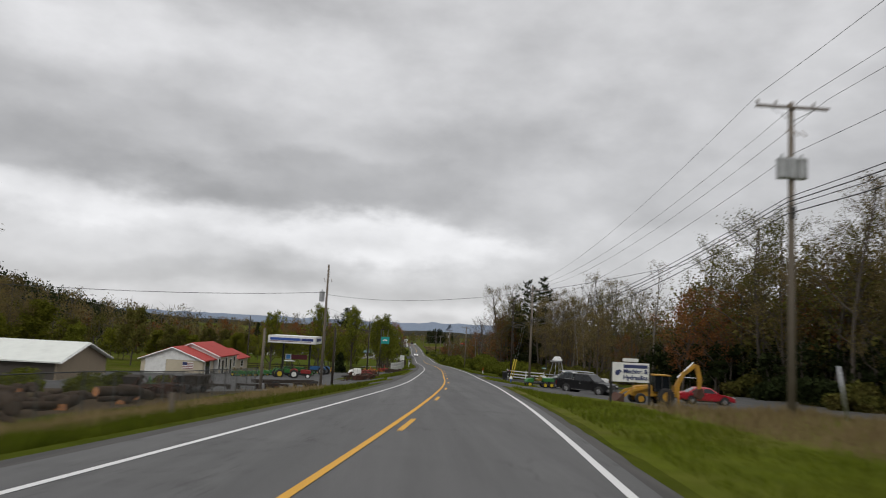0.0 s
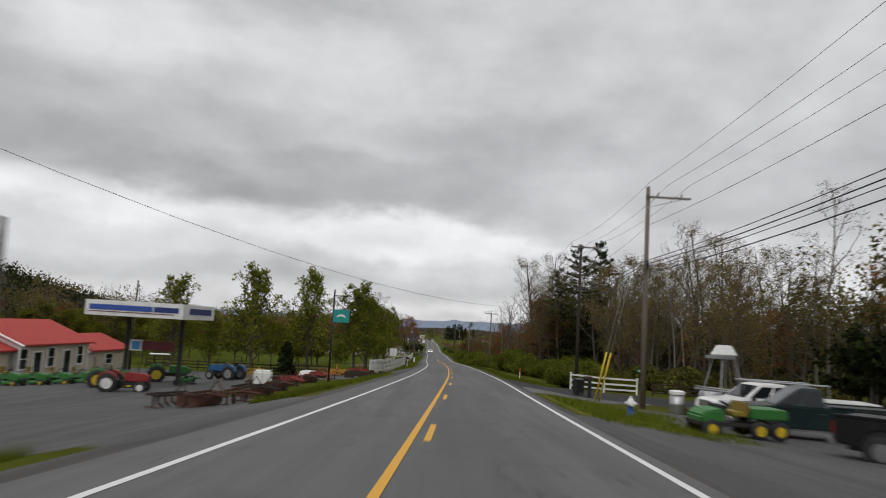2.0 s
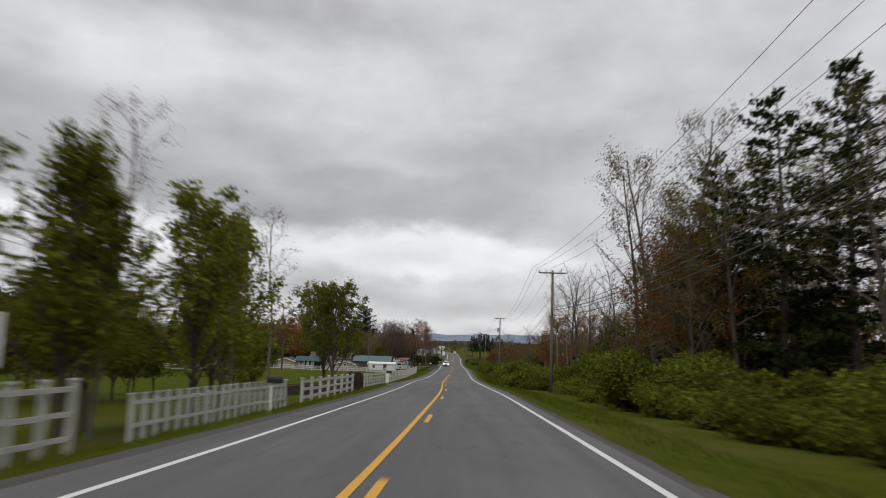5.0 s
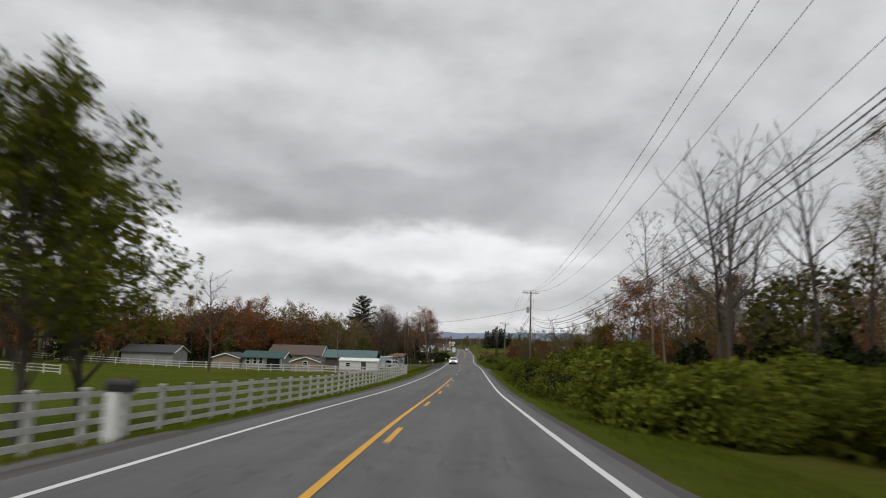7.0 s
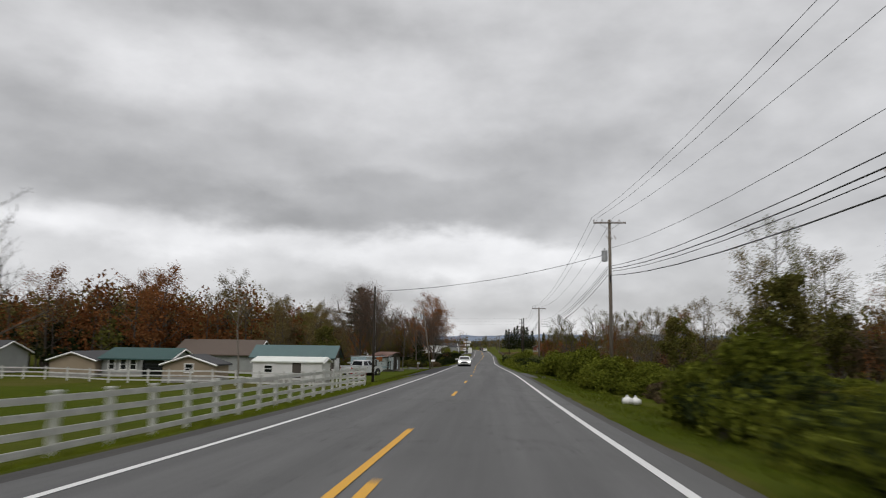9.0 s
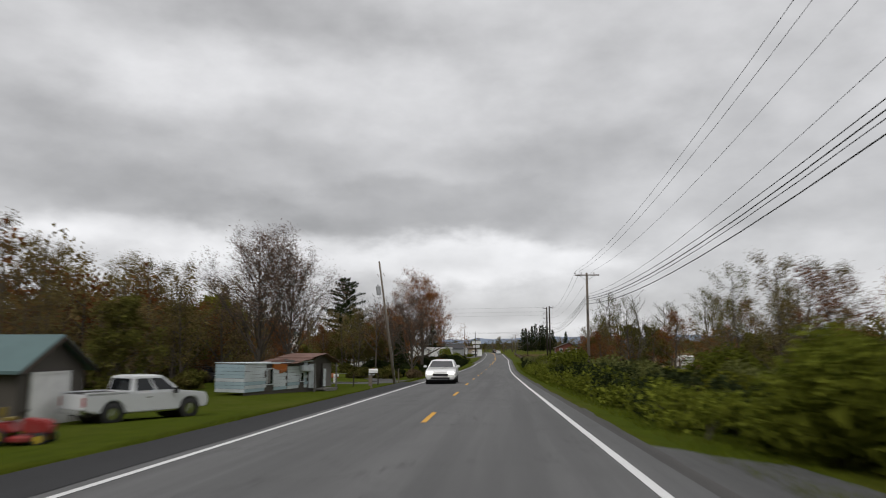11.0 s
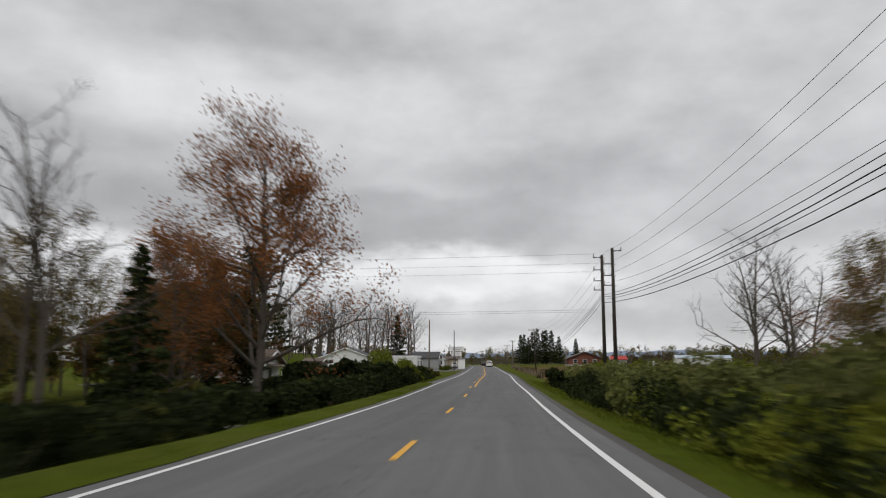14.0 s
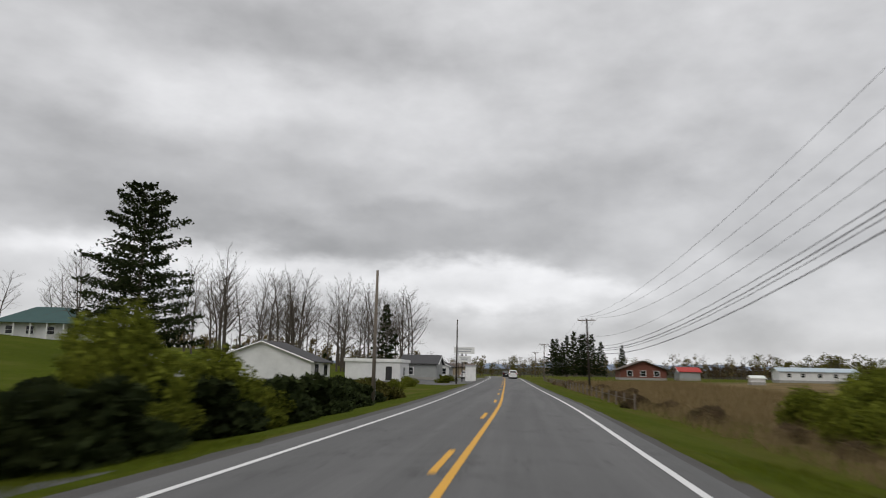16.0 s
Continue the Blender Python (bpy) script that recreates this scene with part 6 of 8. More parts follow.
def opening(parent, kind, c, face, w, h, frame=None, label=""):
    """A window or door set in a wall: face is the way it looks, as a turn about z from -y."""
    m = pose(*c, 0, 0, face)
    o = part(kind, MB().box((0, -.03, 0), (w, .08, h)), DARKGLASS if kind == "window" else (frame or WHITE), parent, label)
    o.matrix_local = m
    if kind == "window":
        part("window_frame", MB().box((0, -.06, h / 2 + .05), (w + .2, .1, .1)).box((0, -.06, -h / 2 - .05), (w + .2, .14, .1)).box((-w / 2 - .05, -.06, 0), (.1, .1, h)).box((w / 2 + .05, -.06, 0), (.1, .1, h)).box((0, -.075, 0), (w, .03, .05)), frame or WHITE, o)
    else:
        part("door_frame", MB().box((0, -.05, h / 2 + .05), (w + .2, .12, .1)).box((-w / 2 - .05, -.05, 0), (.1, .12, h)).box((w / 2 + .05, -.05, 0), (.1, .12, h)), WHITE, o)
    return o


def house(name, label, x0, x1, y0, y1, eave, peak, wall, roof, ridge="y", over=.4, base=None, rz=0, gable=None, cat="house", trim=None):
    """A gabled house in plan x0..x1, y0..y1. eave and peak are heights over its ground; ridge names the axis along which it runs."""
    cx, cy = (x0 + x1) / 2, (y0 + y1) / 2
    z = min(land(a, b) for a in (x0, x1) for b in (y0, y1)) if base is None else base
    t = thing(name, label, cat, pose(cx, cy, z, 0, 0, rz))
    a, b = (x1 - x0) / 2, (y1 - y0) / 2
    th = .18
    part("foundation", MB().box((0, 0, .12), (2 * a + .08, 2 * b + .08, .9)), worn_block, t)
    lo = .35
    for s in (-1, 1):
        if ridge == "y":
            part("side_wall", MB().box((s * (a - th / 2), 0, (lo + eave) / 2), (th, 2 * b - 2 * th, eave - lo)), wall, t)
            g = MB().slab([(-a, lo), (-a, eave), (0, peak), (a, eave), (a, lo)], s * b - (th if s > 0 else 0), s * b + (th if s < 0 else 0))
            part("gable_wall", g, gable or wall, t)
        else:
            part("side_wall", MB().box((0, s * (b - th / 2), (lo + eave) / 2), (2 * a - 2 * th, th, eave - lo)), wall, t)
            g = MB()
            pr = [(-b, lo), (-b, eave), (0, peak), (b, eave), (b, lo)]
            xs = (s * a - (th if s > 0 else 0), s * a + (th if s < 0 else 0))
            g.add([(xx, yy, zz) for xx in xs for yy, zz in pr], [(0, 1, 2, 3, 4), (9, 8, 7, 6, 5)] + [(k, (k + 1) % 5, 5 + (k + 1) % 5, 5 + k) for k in range(5)])
            part("gable_wall", g, gable or wall, t)
    half, run = (a, b) if ridge == "y" else (b, a)
    sl = (peak - eave) / half
    e = half + over
    d = .12
    for s in (-1, 1):
        prof = [(s * .0, peak + d * .2), (s * e, peak - sl * e + d * .2), (s * e, peak - sl * e + d * 1.3), (0, peak + d * 1.5)]
        m = MB()
        if ridge == "y":
            m.add([(p, q, zz) for q in (-run - over, run + over) for p, zz in prof], [(0, 1, 2, 3), (7, 6, 5, 4)] + [(k, (k + 1) % 4, 4 + (k + 1) % 4, 4 + k) for k in range(4)])
        else:
            m.add([(q, p, zz) for q in (-run - over, run + over) for p, zz in prof], [(0, 1, 2, 3), (7, 6, 5, 4)] + [(k, (k + 1) % 4, 4 + (k + 1) % 4, 4 + k) for k in range(4)])
        part("roof", m, roof, t)
        for g in (-1, 1):
            pts = [(s * .0, peak + .02), (s * e, peak - sl * e + .02)]
            q = g * (run + over + .02)
            f = [(pts[0][0], q, pts[0][1]), (pts[1][0], q, pts[1][1])] if ridge == "y" else [(q, pts[0][0], pts[0][1]), (q, pts[1][0], pts[1][1])]
            part("barge_board", MB().tube(f, .09, 4), trim or WHITE, t)
    return t


worn_block = worn("concrete_block", (0.30, 0.29, 0.27), .9)
# ---------------------------------------------------------------- fences and small things


def rail_fence(name, label, stops, h, rails, gap, mat=None, post=.13, rail=.14, group=""):
    """Posts and rails along a line of places."""
    mat = mat or WHITE
    t = thing(name, label, "fence", group=group)
    pm = mesh_of("post", MB().box((0, 0, h / 2 - .15), (post, post, h + .3)).box((0, 0, h + .02), (post + .04, post + .04, .05)), mat)
    pts = []
    for (xa, ya), (xb, yb) in zip(stops, stops[1:]):
        n = max(1, round(math.hypot(xb - xa, yb - ya) / gap))
        pts += [(xa + (xb - xa) * k / n, ya + (yb - ya) * k / n) for k in range(n)]
    pts.append(stops[-1])
    pts = [Vector((x, y, land(x, y))) for x, y in pts]
    for p in pts:
        o = new("post", pm)
        o.parent, o.location = t, p
        o.rotation_euler = (R.gauss(0, .012), R.gauss(0, .012), 0)
    for a, b in zip(pts, pts[1:]):
        d = b - a
        yaw, pit = math.degrees(math.atan2(d.y, d.x)), -math.degrees(math.atan2(d.z, math.hypot(d.x, d.y)))
        for k in range(rails):
            z = h * (k + .75) / (rails + .1) + R.gauss(0, .008)
            part("rail", MB().box((a + b) / 2 + Vector((0, 0, z)), (d.length, .04, rail), yaw, pit), mat, t)
    return t


WHITE_RAIL = worn("white_fence_paint", (0.54, 0.54, 0.52), .7, var=.1, dirt=.4)
rail_fence("paddock_fence", "white four-rail wooden paddock fence beside the road", [(-2.95, 200.2), (-3.15, 212), (-3.05, 244.4), (-3.47, 298.43)], 1.45, 4, 2.3, WHITE_RAIL, .14, .15)
rail_fence("paddock_fence", "white three-rail wooden fence across the paddock", [(-3.67, 299.40), (-32.51, 311.14), (-78.76, 319.97)], 1.25, 3, 2.6, WHITE_RAIL, .12, .13)
rail_fence("paddock_fence", "white wooden fence in the far paddock", [(-43.51, 273.33), (-87.20, 290.68)], 1.2, 3, 3.0, WHITE_RAIL, .12, .13)
rail_fence("paddock_fence", "white wooden fence ending at a stone gate post", [(-1.9, 170.8), (-1.68, 187.6)], 1.35, 3, 2.3, WHITE_RAIL, .15, .16)
rail_fence("pen_fence", "tall white slatted pen fence of many close posts", [(-3.4, 131.6), (-2.6, 139), (-1.6, 147)], 1.6, 3, .85, WHITE_RAIL, .12, .11)
rail_fence("pen_fence", "white slatted fence of close posts", [(-2.1, 151), (-1.4, 165)], 1.25, 2, .7, WHITE_RAIL, .12, .1)
rail_fence("drive_fence", "bright white three-rail fence beside a drive", [(15.45, 114.1), (21.4, 114.9)], 1.42, 3, 2.9, WHITE, .14, .15)
rail_fence("board_fence", "dark wooden rail fence behind the lot", [(-31.16, 139.72), (-8.36, 134.23)], 1.1, 3, 2.4, POLE_DARK, .12, .13)
rail_fence("board_fence", "dark wooden rail fence beside the side road", [(23, 115.5), (40, 119)], 1.1, 3, 2.5, POLE_DARK, .12, .12)
rail_fence("garden_fence", "thin wire and post garden fence", [(-6.08, 370.53), (-24.11, 376.53)], 1.1, 2, 2.6, POLE_DARK, .09, .03)
rail_fence("field_fence", "low weathered post fence at the field's edge", [(11.5, 500), (9.5, 620)], .95, 1, 4, POLE_WOOD, .11, .03)

STONE = worn("brown_field_stone", (0.046, 0.031, 0.022), .95, var=.4, scale=4)


def stone_pillar(x, y, h, w):
    t = thing("gate_pillar", "square brown fieldstone gate pillar with a flat cap", "gate pillar", stand(x, y, 8, -.1), "gate pillars")
    part("core", MB().box((0, 0, h / 2), (w - .1, w - .1, h)), STONE, t)
    rng = random.Random(int(x * 10 + y))
    for side in range(4):
        z = 0.0
        while z < h - .05:
            hh = rng.uniform(.14, .24)
            q = -w / 2
            while q < w / 2 - .03:
                ww = min(rng.uniform(.18, .38), w / 2 - q)
                c = Vector((q + ww / 2, -w / 2 + .03 - rng.uniform(0, .03), z + hh / 2))
                c.rotate(Euler((0, 0, side * math.pi / 2)))
                part("stone", MB().box(c, (ww - rng.uniform(.015, .05), .12 + rng.uniform(0, .07), min(hh, h - z) - rng.uniform(.015, .05)), side * 90 + rng.uniform(-6, 6), rng.uniform(-5, 5)), STONE, t)
                q += ww
            z += hh
    part("cap", MB().box((0, 0, h + .05), (w + .12, w + .12, .1)), POLE_DARK, t, bevel=.02)
    return t


def stone_wall(stops, h):
    t = thing("stone_wall", "low curved fieldstone wall beside a gate", "stone wall", group="gate walls")
    rng = random.Random(5)
    for (xa, ya), (xb, yb) in zip(stops, stops[1:]):
        d = Vector((xb - xa, yb - ya, 0))
        yaw = math.degrees(math.atan2(d.y, d.x))
        n = max(1, int(d.length / .42))
        for k in range(n):
            p = Vector((xa, ya, 0)) + d * ((k + .5) / n)
            z = land(p.x, p.y) - .1
            top = z + h
            while z < top:
                hh = rng.uniform(.16, .3)
                part("stone", MB().box((p.x, p.y, z + hh / 2), (d.length / n - .012, .4 + rng.uniform(-.05, .05), hh - .012), yaw + rng.uniform(-4, 4)), STONE, t)
                z += hh
    return t


for x, y in ((-1.68, 188.5), (-2.9, 199.2)):
    stone_pillar(x, y, 1.5, .85)
stone_wall([(-1.98, 189.0), (-4.88, 190.8), (-7.68, 191.2)], .8)
stone_wall([(-3.2, 199.0), (-6.0, 197.6), (-9, 197.0)], .8)


def mailbox(x, y, rz, label, boxmat, postmat, post=.09, h=1.05, arm=True):
    t = thing("mailbox", label, "mailbox", stand(x, y, rz))
    part("post", MB().box((0, 0, h / 2 - .1), (post, post, h + .2)), postmat, t, bevel=.01)
    if arm:
        part("bracket", MB().box((.0, -.12, h - .02), (.07, .5, .06)), postmat, t)
    prof = [(-.11, 0), (-.11, .14)] + [(-.11 * math.cos(math.pi * k / 6), .14 + .11 * math.sin(math.pi * k / 6)) for k in range(1, 6)] + [(.11, .14), (.11, 0)]
    b = part("box", MB().slab([(a, h + .02 + c) for a, c in prof], -.38, .16), boxmat, t)
    part("flag", MB().box((.13, -.05, h + .22), (.015, .05, .18)), LAMP_RED, b)
    part("door", MB().slab([(a * .96, h + .02 + c * .96 + .004) for a, c in prof], -.395, -.381), boxmat, b)
    return t


mailbox(-.34, 201.1, 90, "black mailbox on a thick white post", BLACK, WHITE, .28, 1.0)
mailbox(-0.99, 388.58, 90, "grey mailbox on a slim wooden post", GREY_PAINT, POLE_WOOD, .09, .8)
mailbox(-2.41, 347.62, 90, "white mailbox on a wooden post", WHITE, POLE_WOOD, .1, 1.1)
mailbox(-6.8, 370.4, 90, "grey mailbox on a thick weathered post beside a drive", GREY_PAINT, POLE_WOOD, .3, 1.0)
mailbox(-14.1, 381.4, 90, "white mailbox on a thick white post", WHITE, WHITE, .3, .7)
mailbox(-12.7, 380.6, 90, "white mailbox on a thick pale post beside a drive", WHITE, WHITE, .3, .75)
mailbox(-0.24, 158.00, 90, "black mailbox on a white post", BLACK, WHITE, .1)


def bin_black(x, y, label):
    t = thing("wheeled_bin", label, "wheeled bin", stand(x, y, 20))
    part("body", MB().box((0, 0, .55), (.5, .55, .95), top=1.15), BLACK, t, bevel=.04)
    part("lid", MB().box((0, .02, 1.07), (.62, .7, .07), 0, 0, 6), BLACK, t, bevel=.02)
    for s in (-1, 1):
        wheel(t, -.0, s * .27, .12, .06)
    return t


bin_black(13.2, 99.6, "black wheeled bin beside the drive")
mailbox(13.55, 97.8, -90, "black mailbox on a heavy black post", BLACK, BLACK, .2, 1.1)

# hydrant
BLUE_PAINT = worn("blue_hydrant_paint", (0.03, 0.09, 0.35), .5)
t = thing("fire_hydrant", "fire hydrant with a blue barrel and white bonnet", "fire hydrant", stand(11.3, 80, 0))
part("barrel", MB().lathe([(.16, 0), (.16, .05), (.11, .07), (.11, .42), (.13, .44)], 14), BLUE_PAINT, t, smooth=True)
part("bonnet", MB().lathe([(.14, .44), (.15, .5), (.14, .58), (.1, .68), (.04, .74), (.03, .8)], 14), WHITE, t, smooth=True)
for s in (-1, 1):
    part("outlet", MB().disc((s * .15, 0, .52), (1, 0, 0), .06, .12, 10), WHITE, t)
part("pumper_outlet", MB().disc((0, -.15, .5), (0, 1, 0), .08, .12, 12), WHITE, t)

# posts, stakes and road signs
ORANGE = worn("orange_marker_plastic", (0.62, 0.10, 0.02), .5)
for x, y, lab, top in ((14.0, 138.5, "white marker stake with an orange top", ORANGE), (-1.88, 156.17, "white marker stake on the verge", WHITE)):
    t = thing("marker_stake", lab, "marker stake", stand(x, y))
    part("stake", MB().box((0, 0, .28), (.11, .04, .76)), WHITE, t, bevel=.01)
    part("head", MB().box((0, 0, .92), (.11, .045, .5)), top, t, bevel=.01)
t = thing("road_sign", "pair of pale sign backs on one steel post", "road sign", stand(-1.62, 143.83))
part("post", MB().box((0, 0, 1.3), (.07, .05, 2.9)), STEEL, t)
for k, (dx, z) in enumerate(((-.2, 2.35), (.22, 2.35))):
    part("panel", MB().box((dx, -.05, z), (.40, .012, .95)), WHITE, t, bevel=.004)
t = thing("street_sign", "green street name blade on a steel post", "street sign", stand(20.8, 111.5))
part("post", MB().box((0, 0, 1.0), (.06, .06, 2.3)), POLE_WOOD, t)
SIGN_GREEN = flat_mat("green_sign_face", (0.05, 0.20, 0.15), .5)
b = part("blade", MB().box((0, -.04, 2.08), (.75, .01, .2)), SIGN_GREEN, t)
part("lettering_bar", MB().box((0, -.047, 2.08), (.5, .004, .07)), WHITE, b)
YEL = worn("yellow_guy_guard", (0.58, 0.42, 0.02), .5)
for k, x in enumerate((13.1, 13.40)):
    t = thing("guy_guard", "yellow plastic guard on a slanting guy wire", "guy guard", stand(x, 94.3 + k * .2), "guy guards")
    part("guard", MB().tube([(0, 0, 0), (0.50, -0.50, 2.90)], .06, 8), YEL, t, smooth=True)
    part("guy_wire", MB().tube([(0, 0, -.1), (1.30, -1.30, 7.50)], .01, 4), STEEL, t)
t = thing("marker_post", "short rotten dark wooden post in the grass", "post", stand(11.35, 30.96))
part("post", MB().box((0, 0, .4), (.16, .14, .9), 10, 3), POLE_DARK, t, bevel=.02)
t = thing("marker_post", "short grey wooden post in the grass", "post", stand(-8.05, 25.76))
part("post", MB().box((0, 0, .4), (.16, .16, .9), 10, -3), POLE_WOOD, t, bevel=.02)
t = thing("guy_guard", "grey guard on a slanting guy wire", "guy guard", stand(18.0, 29.0))
part("guard", MB().tube([(0, 0, 0), (-.35, 0, 2.2)], .06, 8), STEEL, t, smooth=True)
for k, (dx, dy) in enumerate(((0, 0), (.5, .4))):
    t = thing("refuse_bag", "knotted white refuse bag on the verge", "refuse bag", stand(11.6 + dx * .8, 273 + dy), "white bags")
    t.scale = (.62, .62, .62)
    part("bag", MB().lathe([(.12, 0), (.3, .05), (.36, .2), (.3, .38), (.14, .48), (.05, .52), (.09, .6), (.02, .62)], 12), WHITE, t, smooth=True)
for k in range(2):
    t = thing("fence_post", "weathered leaning post beside a pole", "post", stand(-4.98, 373.13), "leaning posts")
    t.location.x += k * .5
    part("post", MB().box((0, 0, .7), (.12, .12, 1.6), 0, -6 + k * 4), YEL if k == 5 else POLE_WOOD, t, bevel=.02)

# the business sign
t = thing("business_sign", "white business sign with dark lettering on two black posts", "business sign", stand(14.3, 46.2, 3))
t.scale = (1.06, 1.06, 1.06)
for s in (-1, 1):
    part("post", MB().box((s * 1.2, 0, .95), (.12, .12, 2.3)), BLACK, t, bevel=.01)
base = land(14.1, 46.2)
panel = part("panel", MB().box((0, -.03, 1.88), (2.28, .06, 1.16)), WHITE, t, bevel=.006)
part("top_panel", MB().box((0, 0, 2.62), (.95, .08, .2)), WHITE, t, bevel=.01)
SIGN_BLUE = flat_mat("dark_blue_sign_paint", (0.03, 0.04, 0.12), .5)
part("lettering_bar", MB().box((.3, -.064, 2.24), (1.5, .006, .2)), SIGN_BLUE, panel)
for txt, z in (("Machine &", 1.83), ("Hydraulics", 1.46)):
    cu = bpy.data.curves.new("lettering", "FONT")
    cu.body, cu.size, cu.extrude, cu.offset, cu.align_x = txt, .36, .004, .014, "CENTER"
    cu.materials.append(SIGN_BLUE)
    o = new("lettering", cu)
    o.parent = panel
    o.matrix_local = pose(.3, -.066, z, 90, 0, 0)
part("logo", MB().disc((-.82, -.064, 1.84), (0, 1, 0), .16, .006, 12).box((-.66, -.064, 1.96), (.2, .006, .08), 0, 30), SIGN_BLUE, panel)

# the dealer's hanging green sign
TEAL = flat_mat("teal_sign_face", (0.01, 0.27, 0.25), .4)
t = thing("hanging_sign", "teal square sign with a pale arc hung from a black pole", "hanging sign", stand(-4.5, 107.9))
part("pole", MB().tube([(0, 0, -.2), (0, 0, 6.7)], .06, 8), BLACK, t, smooth=True)
part("bracket", MB().box((.55, 0, 6.66), (1.2, .06, .08)), BLACK, t)
for x in (.3, 1.0):
    part("hanger", MB().box((x, 0, 6.1), (.03, .03, 1.1)), STEEL, t)
p = part("panel", MB().box((.65, 0, 5.1), (1.25, .1, 1.0)), TEAL, t, bevel=.02)
part("emblem", MB().slab([(.65 + .36 * math.cos(a), 4.98 + .26 * math.sin(a)) for a in np.linspace(.15, 2.99, 10)] + [(.65 + .28 * math.cos(a), 4.95 + .12 * math.sin(a)) for a in np.linspace(2.9, .25, 8)], -.056, -.051), WHITE, p)

# ---------------------------------------------------------------- left: yard, shop and sales lot
house("metal_roofed_shed", "long shed with a pale metal roof and tan gable", -57, -33.4, 70.5, 81.5, 2.3, 3.9, S_DARK, R_WHITE, "x", .5, gable=S_TAN, cat="shed")
t = house("machinery_shop", "cream shop building with a bright red metal roof and white gable", -35.9, -27.9, 107.3, 118.0, 3.0, 4.65, S_CREAM, R_RED, "y", .35, gable=WHITE, cat="shop")
for y in (-5.2, -1.2, 3.6):
    opening(t, "window", (4.0, y, 1.9), 90, 1.0, 1.5)
opening(t, "door", (4.0, 1.4, 1.25), 90, 1.1, 2.2, DARKGLASS)
opening(t, "door", (4.0, -3.2, 1.25), 90, 1.1, 2.2, DARKGLASS)
t = house("shop_wing", "low cream shop wing with a red roof and white gable", -36.9, -28.5, 101.4, 107.0, 2.25, 3.85, S_CREAM, R_RED, "y", .35, gable=S_CREAM, cat="shop")
part("gable_panel", MB().slab([(-4.25, 2.24), (0, 3.86), (4.25, 2.24)], -2.84, -2.80), WHITE, t)
opening(t, "door", (-2.2, -2.8, 1.25), 0, 2.6, 2.0, WHITE)
opening(t, "door", (4.2, -.6, 1.2), 90, 2.2, 1.9, DARKGLASS)
fl = part("flag_panel", MB().box((2.2, -2.83, 1.5), (1.5, .04, .95)), WHITE, t, "striped flag panel")
for k in range(4):
    part("stripe", MB().box((2.2, -2.86, 1.15 + k * .23), (1.46, .015, .11)), flat_mat("dull_red_stripe", (.22, .05, .05)) if k == 0 else bpy.data.materials["dull_red_stripe"], fl)
part("canton", MB().box((1.8, -2.865, 1.77), (.62, .02, .4)), SIGN_BLUE, fl)
t = house("shop_annex", "small cream annex with a red roof", -34.2, -28.1, 118.3, 126.8, 2.5, 3.7, S_CREAM, R_RED, "y", .4, cat="shop")
opening(t, "window", (3.05, 0, 1.6), 90, 1.4, .9)

t = thing("fuel_canopy", "white canopy with blue bands on two dark posts", "canopy", stand(-16.1, 101.9))
zt = -1.85 - land(-16.1, 101.9)
part("fascia", MB().box((0, 0, zt - .45), (6.4, 6.6, 1.0)), WHITE, t, bevel=.02)
BAND = flat_mat("blue_canopy_band", (0.03, 0.08, 0.33), .4)
BAND2 = flat_mat("dark_blue_canopy_band", (0.015, 0.03, 0.16), .4)
part("band", MB().box((-.85, -3.32, zt - .40), (4.1, .02, .34)), BAND, t)
part("band", MB().box((2.1, -3.32, zt - .40), (1.6, .02, .34)), BAND2, t)
part("band", MB().box((3.22, .2, zt - .40), (.02, 4.6, .4)), BAND2, t)
part("red_stripe", MB().box((-.2, -3.32, zt - .68), (5.6, .02, .05)), flat_mat("maroon_sign_face", (.12, .012, .02)), t)
for x in (-1.6, 2.1):
    part("column", MB().box((x, 0, (zt - .9) / 2), (.24, .24, zt - .9)), BLACK, t, bevel=.02)
s2 = part("price_sign", MB().box((.75, -.5, 2.75), (2.2, .16, .62)), bpy.data.materials["maroon_sign_face"], t, "maroon hanging sign board")
part("blue_panel", MB().box((-.75, -.52, 2.75), (.8, .2, .75)), WHITE, s2)
part("blue_face", MB().box((-.75, -.63, 2.75), (.58, .02, .56)), flat_mat("sky_blue_sign_face", (.08, .28, .6)), s2)

tractor(stand(-13.9, 92.7, 8), P_TRED, "red compact tractor on the sales lot", .86, rim=WHITE)
tractor(stand(-17.2, 108.5, 20), P_TGREEN, "green tractor with a white sun canopy", 1.0, True, RIM_YELLOW)
tractor(stand(-13.9, 113.5, 160), P_TBLUE, "blue tractor on the sales lot", 1.0)
tractor(stand(-16.8, 97.5, 25), P_TGREEN, "green tractor under the canopy", .9, False, RIM_YELLOW)
implement(stand(-4.7, 132.6, 15), P_TRED, "bright red disc mower beside a white pen", "mower")
implement(stand(-7.2, 133.0, 10), P_YELLOW, "yellow towed mower beside the lot exit", "mower")
for k in range(6):
    mower(stand(-22.4 + .35 * k, 96.5 + k * 2.3, -15 + 4 * k), P_TGREEN, "green riding mower with yellow seat and wheels")
